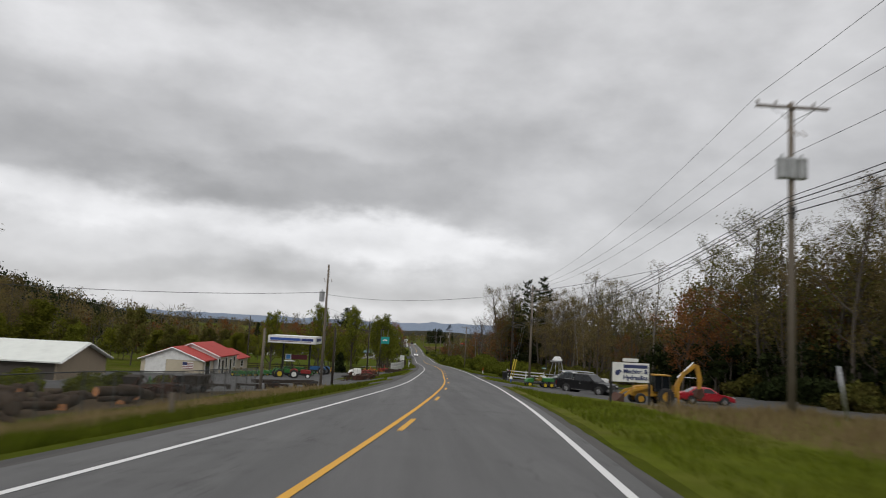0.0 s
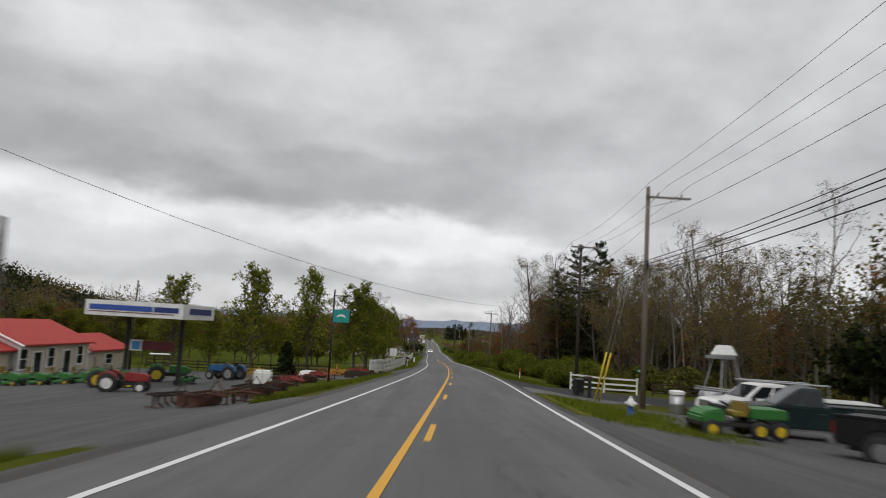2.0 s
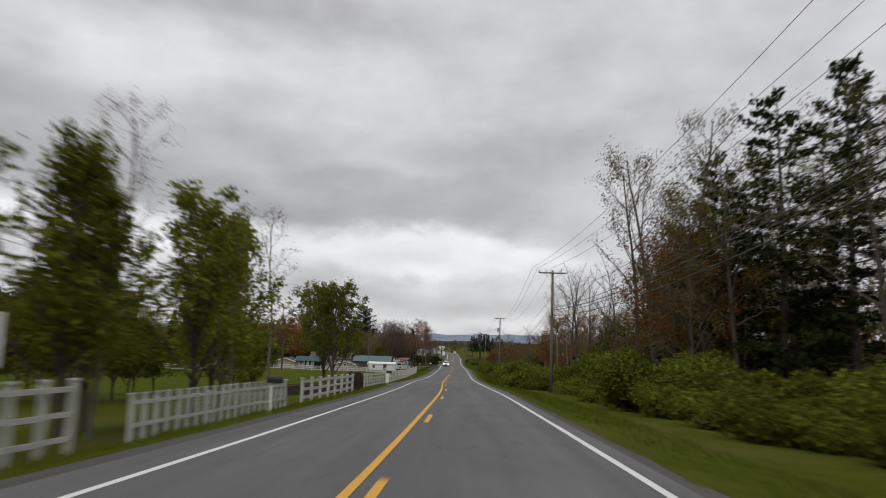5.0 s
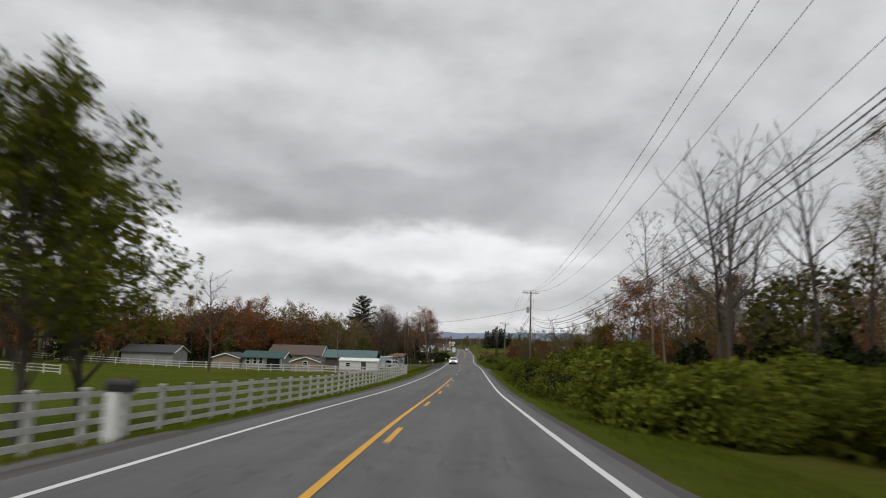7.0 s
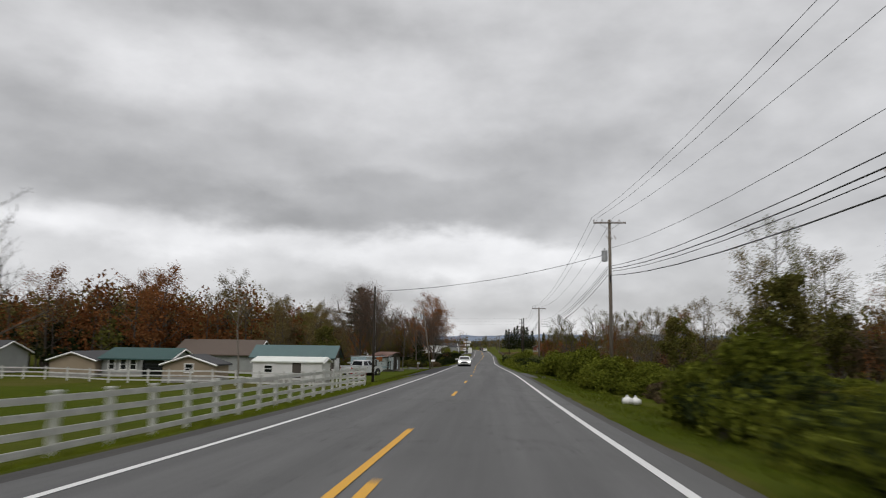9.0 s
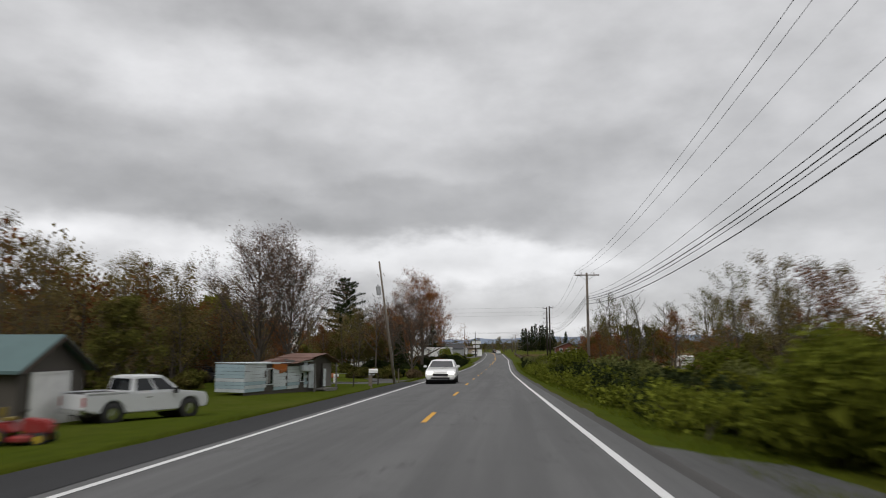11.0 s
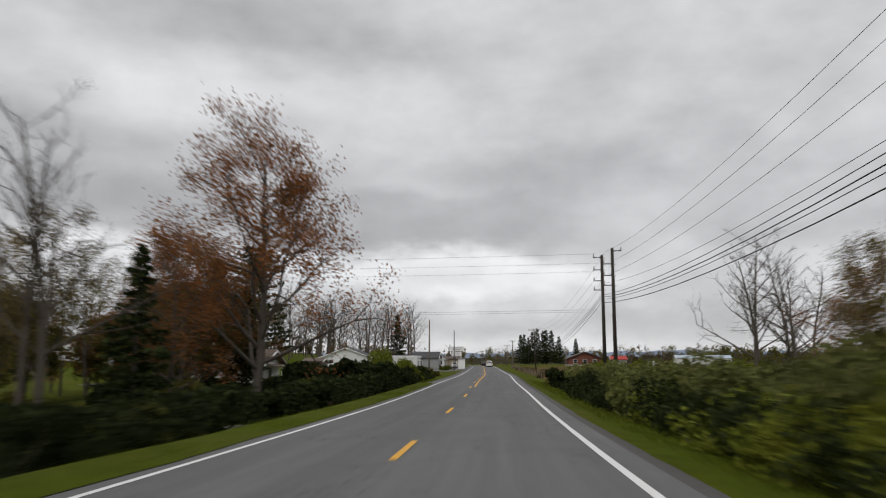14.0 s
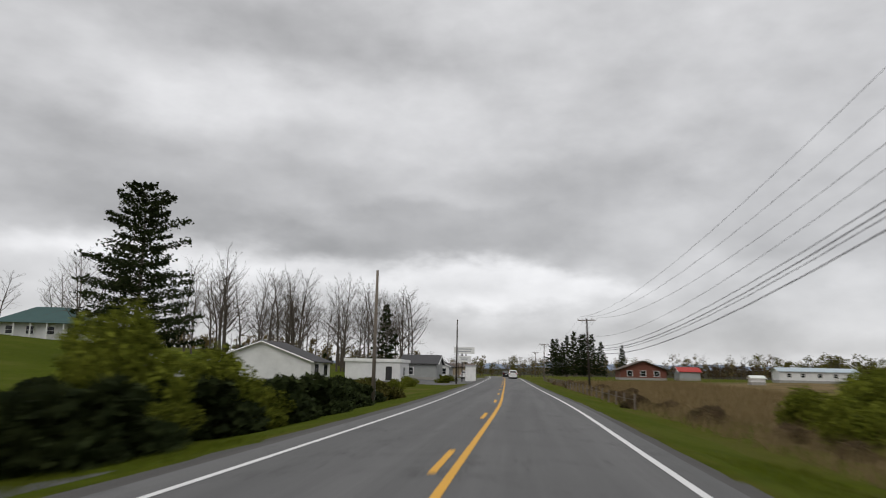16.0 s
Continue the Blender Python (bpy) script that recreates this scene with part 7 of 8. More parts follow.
for x, y, rz, mt, kind, lab in ((-4.9, 79.4, 75, RUST, "disc", "dark rusty disc harrow at the lot entrance"), (-6.3, 79.8, 60, POLE_DARK, "plough", "dark plough frame at the lot entrance"), (-4.0, 80.6, 85, RUST, "plough", "rusty cultivator at the lot entrance"),
                                (-4.2, 85.4, 75, POLE_DARK, "disc", "dark harrow at the grass edge"), (-5.6, 88.4, 80, POLE_DARK, "plough", "dark old plough at the grass edge"), (-5.2, 94.0, 80, RUST, "disc", "rusty disc harrow on the grass"),
                                (-5.6, 100.2, 70, P_TRED, "plough", "faded red plough on the grass"), (-5.6, 105.8, 60, RUST, "disc", "rusty harrow on the grass"), (-6.4, 103.5, 80, P_TRED, "plough", "red plough on the grass"),
                                (-5.9, 110.5, 75, P_TRED, "plough", "faded red cultivator on the grass"), (-4.9, 113.2, 85, P_ORANGE, "plough", "faded orange cultivator on the grass"), (-6.5, 118.5, 70, P_TRED, "disc", "red disc harrow by the lot exit"),
                                (-14.9, 119.7, 60, P_YELLOW, "rake", "yellow hay rake at the lot's back"), (-13.0, 120.2, 60, P_YELLOW, "rake", "yellow hay rake at the lot's back"), (-7.8, 124.0, 80, P_TRED, "plough", "red plough at the lot's back"),
                                (-16.5, 122.5, 80, P_TRED, "mower", "red rotary mower at the lot's back"), (-13.8, 104.2, 90, P_TGREEN, "mower", "green rotary mower on the lot"), (-7.6, 98.8, 80, RUST, "plough", "rusty plough on the lot"), (-7.8, 107.5, 85, RUST, "disc", "rusty harrow on the lot")):
    implement(stand(x, y, rz), mt, lab, kind).scale = (.85, .85, .8)
t = thing("liquid_tank", "white plastic liquid tank in a steel cage", "liquid tank", stand(-6.9, 96.4, 10))
part("tank", MB().box((0, 0, .72), (1.1, 1.0, 1.0)), WHITE, t, bevel=.12)
part("pallet", MB().box((0, 0, .12), (1.2, 1.05, .14)), P_YELLOW, t)
for s in (-.5, 0, .5):
    part("cage_bar", MB().tube([(s, -.54, .2), (s, -.54, 1.25), (s, .54, 1.25), (s, .54, .2)], .015, 4), STEEL, t)
t = thing("truck_cap", "white fibreglass truck cap lying on the lot", "truck cap", stand(-10.0, 131.0, 80))
part("shell", MB().box((0, 0, .3), (2.0, 1.6, .6), top=.82), WHITE, t, bevel=.08)
for s in (-1, 1):
    part("side_window", MB().box((0, s * .74, .33), (1.4, .03, .3), 0, 0, s * 12), DARKGLASS, t)
for k in range(4):
    t = thing("timber_barrier", "low dark timber barrier at the lot's edge", "barrier", stand(-15.5 + 2.3 * k, 60.6 + .3 * k, 4), "timber barriers")
    part("beam", MB().box((0, 0, .38), (2.0, .3, .16)), POLE_DARK, t, bevel=.03)
    for s in (-.8, .8):
        part("block", MB().box((s, 0, .15), (.3, .3, .3)), POLE_DARK, t)

t = thing("trailer_chassis", "long bare dark steel trailer chassis on two wheels", "trailer chassis", stand(-10.6, 63.4, 26))
for s in (-.55, .55):
    part("frame_rail", MB().box((0, s, .62), (5.6, .12, .2)), POLE_DARK, t, bevel=.01)
for x in (-2.7, -1.4, 0, 1.4, 2.7):
    part("cross_member", MB().box((x, 0, .6), (.12, 1.1, .14)), POLE_DARK, t)
for s in (-1, 1):
    wheel(t, -1.0, s * .78, .36, .2, RUST)
    wheel(t, 2.3, s * .74, .36, .2, RUST)
part("axle", MB().box((-1.0, 0, .36), (.1, 1.4, .1)).box((2.3, 0, .36), (.1, 1.4, .1)), RUST, t)
t = thing("culvert_headwall", "low dark stone culvert headwall in the verge", "culvert", stand(-1.9, 111.5, 10))
for k in range(9):
    part("stone", MB().box((-1.6 + .4 * k, .1 * math.sin(k), .22 + .06 * (k % 3)), (.42, .5, .5 + .12 * (k % 2)), 6 * (k % 3 - 1)), STONE, t, bevel=.03)
# yard: logs, chain-link fence, stacked tyres
CUT = worn("fresh_cut_wood_end", (0.42, 0.19, 0.08), .9, var=.3)
LOG_BARK = bark_mat("dark_wet_bark", (0.030, 0.022, 0.016), (0.075, 0.056, 0.042))
OLD_CUT = worn("weathered_wood_end", (0.085, 0.062, 0.045), .9, var=.4)
rl = random.Random(21)
for k in range(64):
    x, y = rl.uniform(-21.5, -14.5), rl.uniform(25, 44)
    r = rl.uniform(.12, .30)
    fresh = k % 5 == 0
    t = thing("log", "dark log with a fresh orange cut end" if fresh else "dark weathered log in a rough heap", "log", pose(x, y, land(x, y) + r + rl.choice([0, 0, .35, .7]) * r * 2, rl.uniform(-9, 9), 0, rl.uniform(-80, 80)), "logs in the yard")
    L = rl.uniform(.5, 2.4)
    part("bark", MB().tube([(0, -L / 2, 0), (rl.gauss(0, .05), 0, rl.gauss(0, .04)), (0, L / 2, 0)], [r, r * .96, r * .86], 11), LOG_BARK, t, smooth=True)
    part("cut_end", MB().disc((0, -L / 2 - .006, 0), (0, 1, 0), r * .9, .02, 11), CUT if fresh else OLD_CUT, t)
for k in range(5):
    x, y = -16.8 + rl.uniform(-2, 2), 44 + k * 3.0
    t = thing("tyre", "worn black tyre lying in the yard", "tyre", stand(x, y), "tyres in the yard")
    n, r, w = 18, .55, .4
    prof = [(r * .55, 0), (r * .9, 0), (r, w * .2), (r, w * .8), (r * .9, w), (r * .55, w)]
    m = MB().add([(q * math.cos(6.2832 * i / n), q * math.sin(6.2832 * i / n), z) for q, z in prof for i in range(n)], [(j * n + i, j * n + (i + 1) % n, ((j + 1) % 6) * n + (i + 1) % n, ((j + 1) % 6) * n + i) for j in range(6) for i in range(n)])
    part("tread", m, RUBBER, t, smooth=True)
for k in range(4):
    x, y = -17.5 + rl.uniform(-1.5, 1.5), 46 + k * 2.6
    implement(stand(x, y, rl.uniform(0, 180)), [RUST, POLE_DARK, P_TGREEN, RUST][k], "old %s implement standing in the yard" % ["rusty", "dark", "green", "rusty"][k], ["disc", "hopper", "plough", "mower"][k])
DULL_WIRE = worn("dull_fence_wire", (0.10, 0.10, 0.095), .7, .3)
for k in range(7):
    x, y = rl.uniform(-18, -13.6), 49 + k * 1.5
    implement(stand(x, y, rl.uniform(0, 180)), [RUST, POLE_DARK, BLACK][k % 3], "old %s machine frame standing in the yard" % ["rusty", "dark", "black"][k % 3], ["disc", "hopper", "plough", "mower"][k % 4])
t = thing("chain_link_fence", "grey chain-link fence round the yard", "fence")
stops = [(-11.9, 57.5), (-12.4, 44), (-13.0, 30), (-14.0, 14), (-15.0, 0)]
links, fp = MB(), []
for (xa, ya), (xb, yb) in zip(stops, stops[1:]):
    n = max(1, round(math.hypot(xb - xa, yb - ya) / 3))
    fp += [(xa + (xb - xa) * k / n, ya + (yb - ya) * k / n) for k in range(n)]
fp.append(stops[-1])
fp = [Vector((x, y, land(x, y))) for x, y in fp]
for p in fp:
    part("post", MB().tube([p - Vector((0, 0, .2)), p + Vector((0, 0, 1.75))], .035, 6), DULL_WIRE, t)
for a, b in zip(fp, fp[1:]):
    part("top_rail", MB().tube([a + Vector((0, 0, 1.7)), b + Vector((0, 0, 1.7))], .025, 6), BLACK, t)
    n = 20
    for k in range(-10, n):
        for s in (0, 1):
            p0, p1 = max(0, k) / n, min(n, k + 10) / n
            z0, z1 = (max(0, k) - k) / 10 * 1.68, (min(n, k + 10) - k) / 10 * 1.68
            if s:
                z0, z1 = 1.68 - z0, 1.68 - z1
            links.tube([a.lerp(b, p0) + Vector((0, 0, z0)), a.lerp(b, p1) + Vector((0, 0, z1))], .004, 3, caps=False)
tagged(part("wire_mesh", links, DULL_WIRE, t), kind="stuff")

# ---------------------------------------------------------------- right: workshop lot
b = backhoe(stand(19.7, 57.54, 6))
b.scale = (.86, .86, .86)
car(stand(25.7, 61.93, -8), P_RED, "red saloon car parked on the lot")
pickup(stand(17.4, 70.4, -46), P_BLACK, "black crew-cab pickup with chrome wheels, parked")
pickup(stand(17.7, 78.7, 168), P_GREEN, "dark green pickup with a grey side stripe, parked", False, GREY_PAINT)
pickup(stand(19.0, 85.4, 186), P_WHITE, "white pickup with a steel rack, parked", True, None, True)
t = thing("bed_trailer", "white truck bed made into a small trailer", "trailer", stand(22.0, 84.2, 172))
part("bed", MB().slab([(-1.2, .6), (-1.25, 1.35), (1.2, 1.38), (1.22, .6)] + list(reversed(arch(.0, .46, .6))), -.95, .95), P_WHITE, t, bevel=.04)
part("drawbar", MB().tube([(1.2, 0, .55), (2.4, 0, .5)], .05, 6), RUST, t)
part("tail_lamp", MB().box((-1.26, .75, 1.0), (.04, .14, .34)), LAMP_RED, t)
for s in (-1, 1):
    wheel(t, 0, s * .85, .38, .25)
t = thing("utility_vehicle", "green six-wheeled utility vehicle with yellow wheels and seat", "utility vehicle", stand(13.6, 75.9, 184))
part("hood", MB().slab([(.55, .5), (.55, .95), (1.15, .88), (1.35, .7), (1.35, .45)], -.6, .6), P_TGREEN, t, bevel=.06)
part("floor", MB().box((.1, 0, .45), (2.6, 1.2, .14)), BLACK, t, bevel=.02)
part("seat", MB().box((.0, 0, .78), (.5, 1.1, .16)).box((-.24, 0, 1.0), (.14, 1.1, .34)), SEAT_YELLOW, t, bevel=.04)
part("cargo_box", MB().box((-.95, 0, .82), (1.25, 1.3, .34)), P_TGREEN, t, bevel=.04)
part("steering_wheel", MB().disc((.42, .25, 1.1), (-.6, 0, 1), .18, .03, 12), BLACK, t)
part("dash", MB().box((.55, 0, .95), (.16, 1.1, .2)), BLACK, t, bevel=.03)
for s in (-1, 1):
    for x in (1.0, -.62, -1.3):
        wheel(t, x, s * .58, .3, .25, RIM_YELLOW)
t = thing("hopper_tower", "galvanised frame tower with a pale hood on a trailer", "hopper tower", stand(17.9, 87.4, 20))
for sx in (-1, 1):
    for sy in (-1, 1):
        part("leg", MB().tube([(sx * .9, sy * .8, .3), (sx * .35, sy * .3, 3.2)], .035, 6), STEEL, t)
part("hood", MB().box((0, 0, 3.45), (1.0, .9, .5), top=.55), WHITE, t, bevel=.04)
part("tray", MB().box((-.2, 0, 3.1), (1.1, .95, .16)), STEEL, t, bevel=.02)
part("ladder", MB().tube([(1.0, -.2, .4), (.4, -.2, 3.0)], .02, 5).tube([(1.0, .2, .4), (.4, .2, 3.0)], .02, 5), STEEL, t)
part("bed", MB().box((.6, 0, .45), (4.4, 1.7, .12)), RUST, t, bevel=.02)
part("boom", MB().tube([(-1.2, .6, 1.5), (3.6, .6, 1.15)], .07, 6), STEEL, t)
for s in (-1, 1):
    wheel(t, .6, s * .95, .34, .2)
part("boom_rest", MB().box((2.5, .6, .85), (.1, .1, .8)), RUST, t)
t = thing("equipment_skid", "low grey equipment skid with an engine housing on the lot", "equipment skid", stand(21.1, 96.0, 12))
part("tank", MB().tube([(-1.2, 0, .82), (-1.1, 0, .82), (.0, 0, .82), (.1, 0, .82)], [.3, .52, .52, .3], 16), STEEL, t, "galvanised horizontal tank", smooth=True)
part("housing", MB().box((.62, 0, .6), (.8, 1.0, .62)), POLE_DARK, t, bevel=.06)
part("truss_bar", MB().tube([(-1.2, -.6, 1.5), (1.9, -.6, 1.3)], .035, 6), STEEL, t)
part("truss_bar", MB().tube([(-1.2, .6, 1.5), (1.9, .6, 1.3)], .035, 6), STEEL, t)
for x in (-1.1, .2, 1.7):
    part("post", MB().tube([(x, -.6, .2), (x, -.6, 1.45)], .03, 6), STEEL, t)
part("engine", MB().box((1.55, 0, .62), (.7, 1.0, .7)), BLACK, t, bevel=.05)
part("exhaust", MB().tube([(1.5, .2, .95), (1.5, .2, 1.5)], .05, 8), RUST, t)
for s in (-1, 1):
    part("runner", MB().box((.2, s * .55, .14), (3.0, .14, .28)), BLACK, t, bevel=.02)
t = thing("white_drum", "grey steel drum with a white lid", "drum", stand(16.9, 91.2))
t.scale = (1.3, 1.3, 1.2)
part("drum", MB().lathe([(.28, 0), (.3, .04), (.3, .42), (.31, .44), (.3, .46), (.3, .86)], 16), STEEL, t, smooth=True)
part("lid", MB().lathe([(.3, .86), (.33, .87), (.33, 1.0), (.25, 1.04), (0, 1.05)], 16), WHITE, t, "white lid")
for k in range(3):
    t = thing("boulder", "pale rounded boulder at the lot's edge", "boulder", stand(17.39, 91.60), "boulders")
    t.location.x += k * 1.3
    t.location.y += k * .4
    part("rock", MB().lathe([(.2, -.1), (.4, .05), (.42, .2), (.3, .36), (.1, .42)], 9), STONE, t, smooth=True)
t = thing("litter", "crumpled white litter on the grass", "litter", stand(11.79, 51.84))
part("paper", MB().box((0, 0, .04), (.3, .2, .06), 20, 8), WHITE, t, bevel=.02)

# ---------------------------------------------------------------- left: homes behind the paddock
t = house("garage", "grey garage with a weathered teal metal roof and white door", -22.2, -12.6, 328.0, 332.4, 2.5, 3.7, S_DARK, R_TEAL, "x", .4, cat="garage", gable=S_DARK, trim=POLE_DARK)
opening(t, "door", (4.8, -.2, 1.15), 90, 2.4, 2.2, WHITE)
t = house("mobile_home", "white single-wide mobile home", -16.2, -9.6, 310.16, 313.59, 2.0, 2.35, S_WHITE, R_WHITE, "x", .15)
opening(t, "window", (-1.8, -1.65, 1.4), 0, .7, .6)
opening(t, "door", (.9, -1.65, 1.2), 0, .85, 1.6, S_DARK)
t = house("garden_shed", "small grey gabled garden shed", -24.2, -19.2, 308.69, 312.12, 1.7, 2.5, S_TAN, R_DARK, "y", .25, cat="shed")
opening(t, "window", (0, -1.65, 1.4), 0, .7, .7)
house("bungalow", "tan bungalow with a low dark gable", -41.4, -36.3, 318.6, 325.87, 1.9, 2.7, S_TAN, R_DARK, "y", .3)
t = house("bungalow", "grey bungalow with a dark green roof and a dark panel as porch shade", -36.1, -28.6, 319.6, 325.87, 2.1, 3.1, S_GREY, R_GREEN, "x", .4)
for x in (-2.6, -1.3, -.2):
    opening(t, "window", (x, -3.14, 1.5), 0, .62, 1.0)
# no real door: a wide dark panel stands for the porch's shaded opening
opening(t, "door", (2.2, -3.14, 1.15), 0, 2.7, 1.9, DARKGLASS)
for x in (.9, 3.5):
    part("porch_post", MB().box((x, -3.5, 1.0), (.12, .12, 2.0)), S_GREY, t)
house("bungalow", "bungalow with a brown shingle roof behind others", -36.2, -25.4, 337.71, 345.64, 2.6, 4.4, S_GREY, R_BROWN, "x", .4)
house("bungalow", "low dark-roofed bungalow across the paddock", -59.20, -49.36, 319.97, 326.86, 2.4, 3.6, S_GREY, R_DARK, "x", .4)
house("far_house", "small white house beyond the far paddock", -98.81, -90.83, 359.55, 365.53, 2.5, 3.8, S_WHITE, R_BROWN, "x", .3)
house("far_house", "white house between trees far behind", -43.95, -36.97, 356.56, 362.54, 2.5, 4.0, S_WHITE, R_WHITE, "x", .3)
# truck and the derelict trailer
house("cabin", "low dark-roofed cabin behind the garage", -37.97, -30.99, 355.56, 362.54, 2.2, 3.4, S_GREY, R_DARK, "x", .4)
pickup(stand(-9.8, 332.0, 60), P_SILVER, "silver crew-cab pickup parked on the grass")
mower(stand(-8.5, 322.6, 10), P_TRED, "red riding mower parked on the grass")
implement(stand(-12.75, 322.43, 60), P_TRED, "red towed mower parked on the grass", "mower")
car(stand(-27.66, 380.55, -50), P_BLACK, "black car parked under trees", "suv")
p0, p1 = Vector((-13.0, 353.58, 0)), Vector((-9.3, 364.6, 0))
d = (p1 - p0)
L, yaw = d.length, math.degrees(math.atan2(d.y, d.x))
mid = (p0 + p1) / 2 + Vector((-d.y, d.x, 0)).normalized() * 1.4
t = thing("derelict_trailer", "derelict pale blue trailer home with a torn end and rusted roof", "trailer home", pose(mid.x, mid.y, land(mid.x, mid.y) - .05, 0, 0, yaw))
PEELED = siding_mat("peeling_white_clapboard", (0.56, 0.60, 0.62), .22, var=.35)
BARE = worn("bare_grey_boards", (0.16, 0.15, 0.14), .9, var=.4, scale=5)
rt = random.Random(77)
xp = L * .2
for row in range(8):
    zz = .38 + row * .258
    for a, bb in ((-L / 2, -L / 2 + 2.5), (-L / 2 + 3.45, -.6), (-.55, 1.2), (1.75, xp)):
        if row == 7 and -L / 2 + 3 < a < 0:
            continue
        cut = rt.uniform(0, .25)
        mat = rt.choice([S_BLUE, S_BLUE, S_BLUE, PEELED, PEELED])
        part("clapboard", MB().box(((a + bb - cut) / 2, -1.4 - .012 * (row % 2), zz + .12), (bb - a - cut, .05, .24), 0, rt.uniform(-.5, .5), 5), mat, t)
    part("clapboard", MB().box((-L / 2, 0, zz + .12), (.05, 2.7, .24), 0, 0, 0), rt.choice([S_BLUE, PEELED]), t)
part("inner_wall", MB().box((0, -1.33, 1.38), (L - .2, .05, 2.05)).box((0, 1.35, 1.38), (L - .2, .06, 2.1)), S_DARK, t)
part("window", MB().box((-L / 2 + 2.98, -1.39, 1.45), (.8, .05, 1.2)), DARKGLASS, t)
part("curtain", MB().box((-L / 2 + 2.8, -1.43, 1.5), (.36, .02, 1.1)), BARE, t, "torn grey curtain")
part("window", MB().box((1.48, -1.39, 1.25), (.5, .05, .75)), DARKGLASS, t)
for x, z, w, h in ((-L / 2 + 2.98, 1.45, .8, 1.2), (1.48, 1.25, .5, .75)):
    part("window_frame", MB().box((x, -1.44, z + h / 2), (w + .12, .05, .07)).box((x, -1.44, z - h / 2), (w + .12, .05, .07)).box((x - w / 2, -1.44, z), (.07, .05, h)).box((x + w / 2, -1.44, z), (.07, .05, h)), PEELED, t)
part("awning", MB().box((1.7, -1.62, 1.95), (1.5, .42, .5), 0, 2, -14), PEELED, t, "pale torn awning", bevel=.08)
part("insulation", MB().box((-1.6, -1.42, 2.15), (1.9, .12, .5), 0, 4, 6).box((-1.3, -1.47, 1.85), (.9, .1, .3), 0, -10, 0), P_ORANGE, t, "torn orange insulation", bevel=.04)
part("hanging_board", MB().box((-1.5, -1.36, 2.48), (2.1, .06, .5), 0, -3, -8), R_RUST, t, "loose brown panel")
part("hanging_board", MB().box((-.4, -1.5, 2.62), (1.3, .05, .16), 0, 5, 0), BARE, t)
part("roof_sheet", MB().box((-L * .15 - .9, 0, 2.5), (L * .7 - 1.8, 2.95, .06), 0, .6, 0), PEELED, t)
part("fascia", MB().box((-L * .32, -1.49, 2.47), (4.2, .05, .1), 0, 1, 0), PEELED, t)
part("fascia", MB().box((1.4, -1.49, 2.5), (3.0, .05, .1), 0, -2, 0), PEELED, t)
# porch bay under a rusted gable
xr = L * .36
for a, za, bb, zb in ((xr - 4.6, 2.42, xr, 3.15), (xr, 3.15, L / 2 + .3, 2.35)):
    n = 6
    for k in range(n):
        p, q = k / n, (k + 1) / n
        x0, x1, z0, z1 = a + (bb - a) * p, a + (bb - a) * q, za + (zb - za) * p, za + (zb - za) * q
        w = rt.uniform(-.04, .03)
        part("roof_sheet", MB().slab([(x0 - .03, z0 + w), (x1 + .03, z1 + w), (x1 + .03, z1 + w + .03), (x0 - .03, z0 + w + .03)], -2.1 + rt.uniform(-.1, .1), 1.6), R_RUST, t)
part("gable", MB().slab([(xp, 2.3), (xr, 3.1), (L / 2 + .2, 2.3)], -1.5, -1.42), S_DARK, t)
for k in range(7):
    a = xp + k * (L / 2 - xp) / 7
    if k in (2, 3):
        continue
    part("board", MB().box((a + .3, -1.45 - .02 * (k % 2), 1.3), ((L / 2 - xp) / 7 - .03, .05, 2.0), 0, rt.uniform(-1.5, 1.5), 0), BARE if k > 3 else PEELED, t)
part("door", MB().box((xp + 2.1, -1.7, 1.1), (.8, .06, 1.5), 20, 6, 0), PEELED, t, "pale door hanging open")
for x in (xp + .2, L / 2 + .1):
    part("porch_post", MB().box((x, -1.95, 1.15), (.1, .1, 2.4)), BARE, t)
part("porch_step", MB().box((xp + 1.9, -2.0, .2), (2.4, .9, .12)).box((xp + 1.9, -2.3, .06), (1.6, .5, .12)), BARE, t)
part("skirting", MB().box((-.4, -1.3, .16), (L - .8, .05, .36)), S_DARK, t)
# lawn: car, earth heap, tank
car(stand(-21.23, 391.10, 4), P_WHITE, "white saloon car parked on the lawn")
HEAP = grass_mat("red_clay_earth", (0.22, 0.075, 0.03), (0.40, 0.155, 0.07), (0.2, 0.09, 0.05), .5)
for x, y, w, h in ((-18.01, 397.15, 2.0, .8), (-20.03, 397.66, 1.5, .65)):
    t = thing("earth_heap", "heap of bare red-brown clay earth on grass", "earth heap", stand(x, y))
    m = MB().lathe([(w * 1.0, -.05), (w * .85, h * .25), (w * .6, h * .62), (w * .32, h * .9), (w * .08, h)], 26)
    m.v = [(a + .14 * noise.noise(Vector((a * 2, bq * 2, c))), bq + .14 * noise.noise(Vector((a * 2, bq * 2, c + 7))), c + .12 * noise.noise(Vector((a * 1.7, bq * 1.7, 3)))) for a, bq, c in m.v]
    part("heap", m, HEAP, t, smooth=True)
t = thing("propane_tank", "white horizontal propane tank on legs", "propane tank", stand(-19.97, 440.89, 20))
part("tank", MB().tube([(-1.3, 0, .8), (-1.15, 0, .8), (1.15, 0, .8), (1.3, 0, .8)], [.25, .5, .5, .25], 14), WHITE, t, smooth=True)
for s in (-.7, .7):
    part("leg", MB().box((s, 0, .2), (.15, .7, .5)), worn_block, t)
t = house("long_house", "long white house on the slope", -67.51, -54.56, 500.54, 508.52, 2.6, 3.6, S_WHITE, R_WHITE, "x", .3)
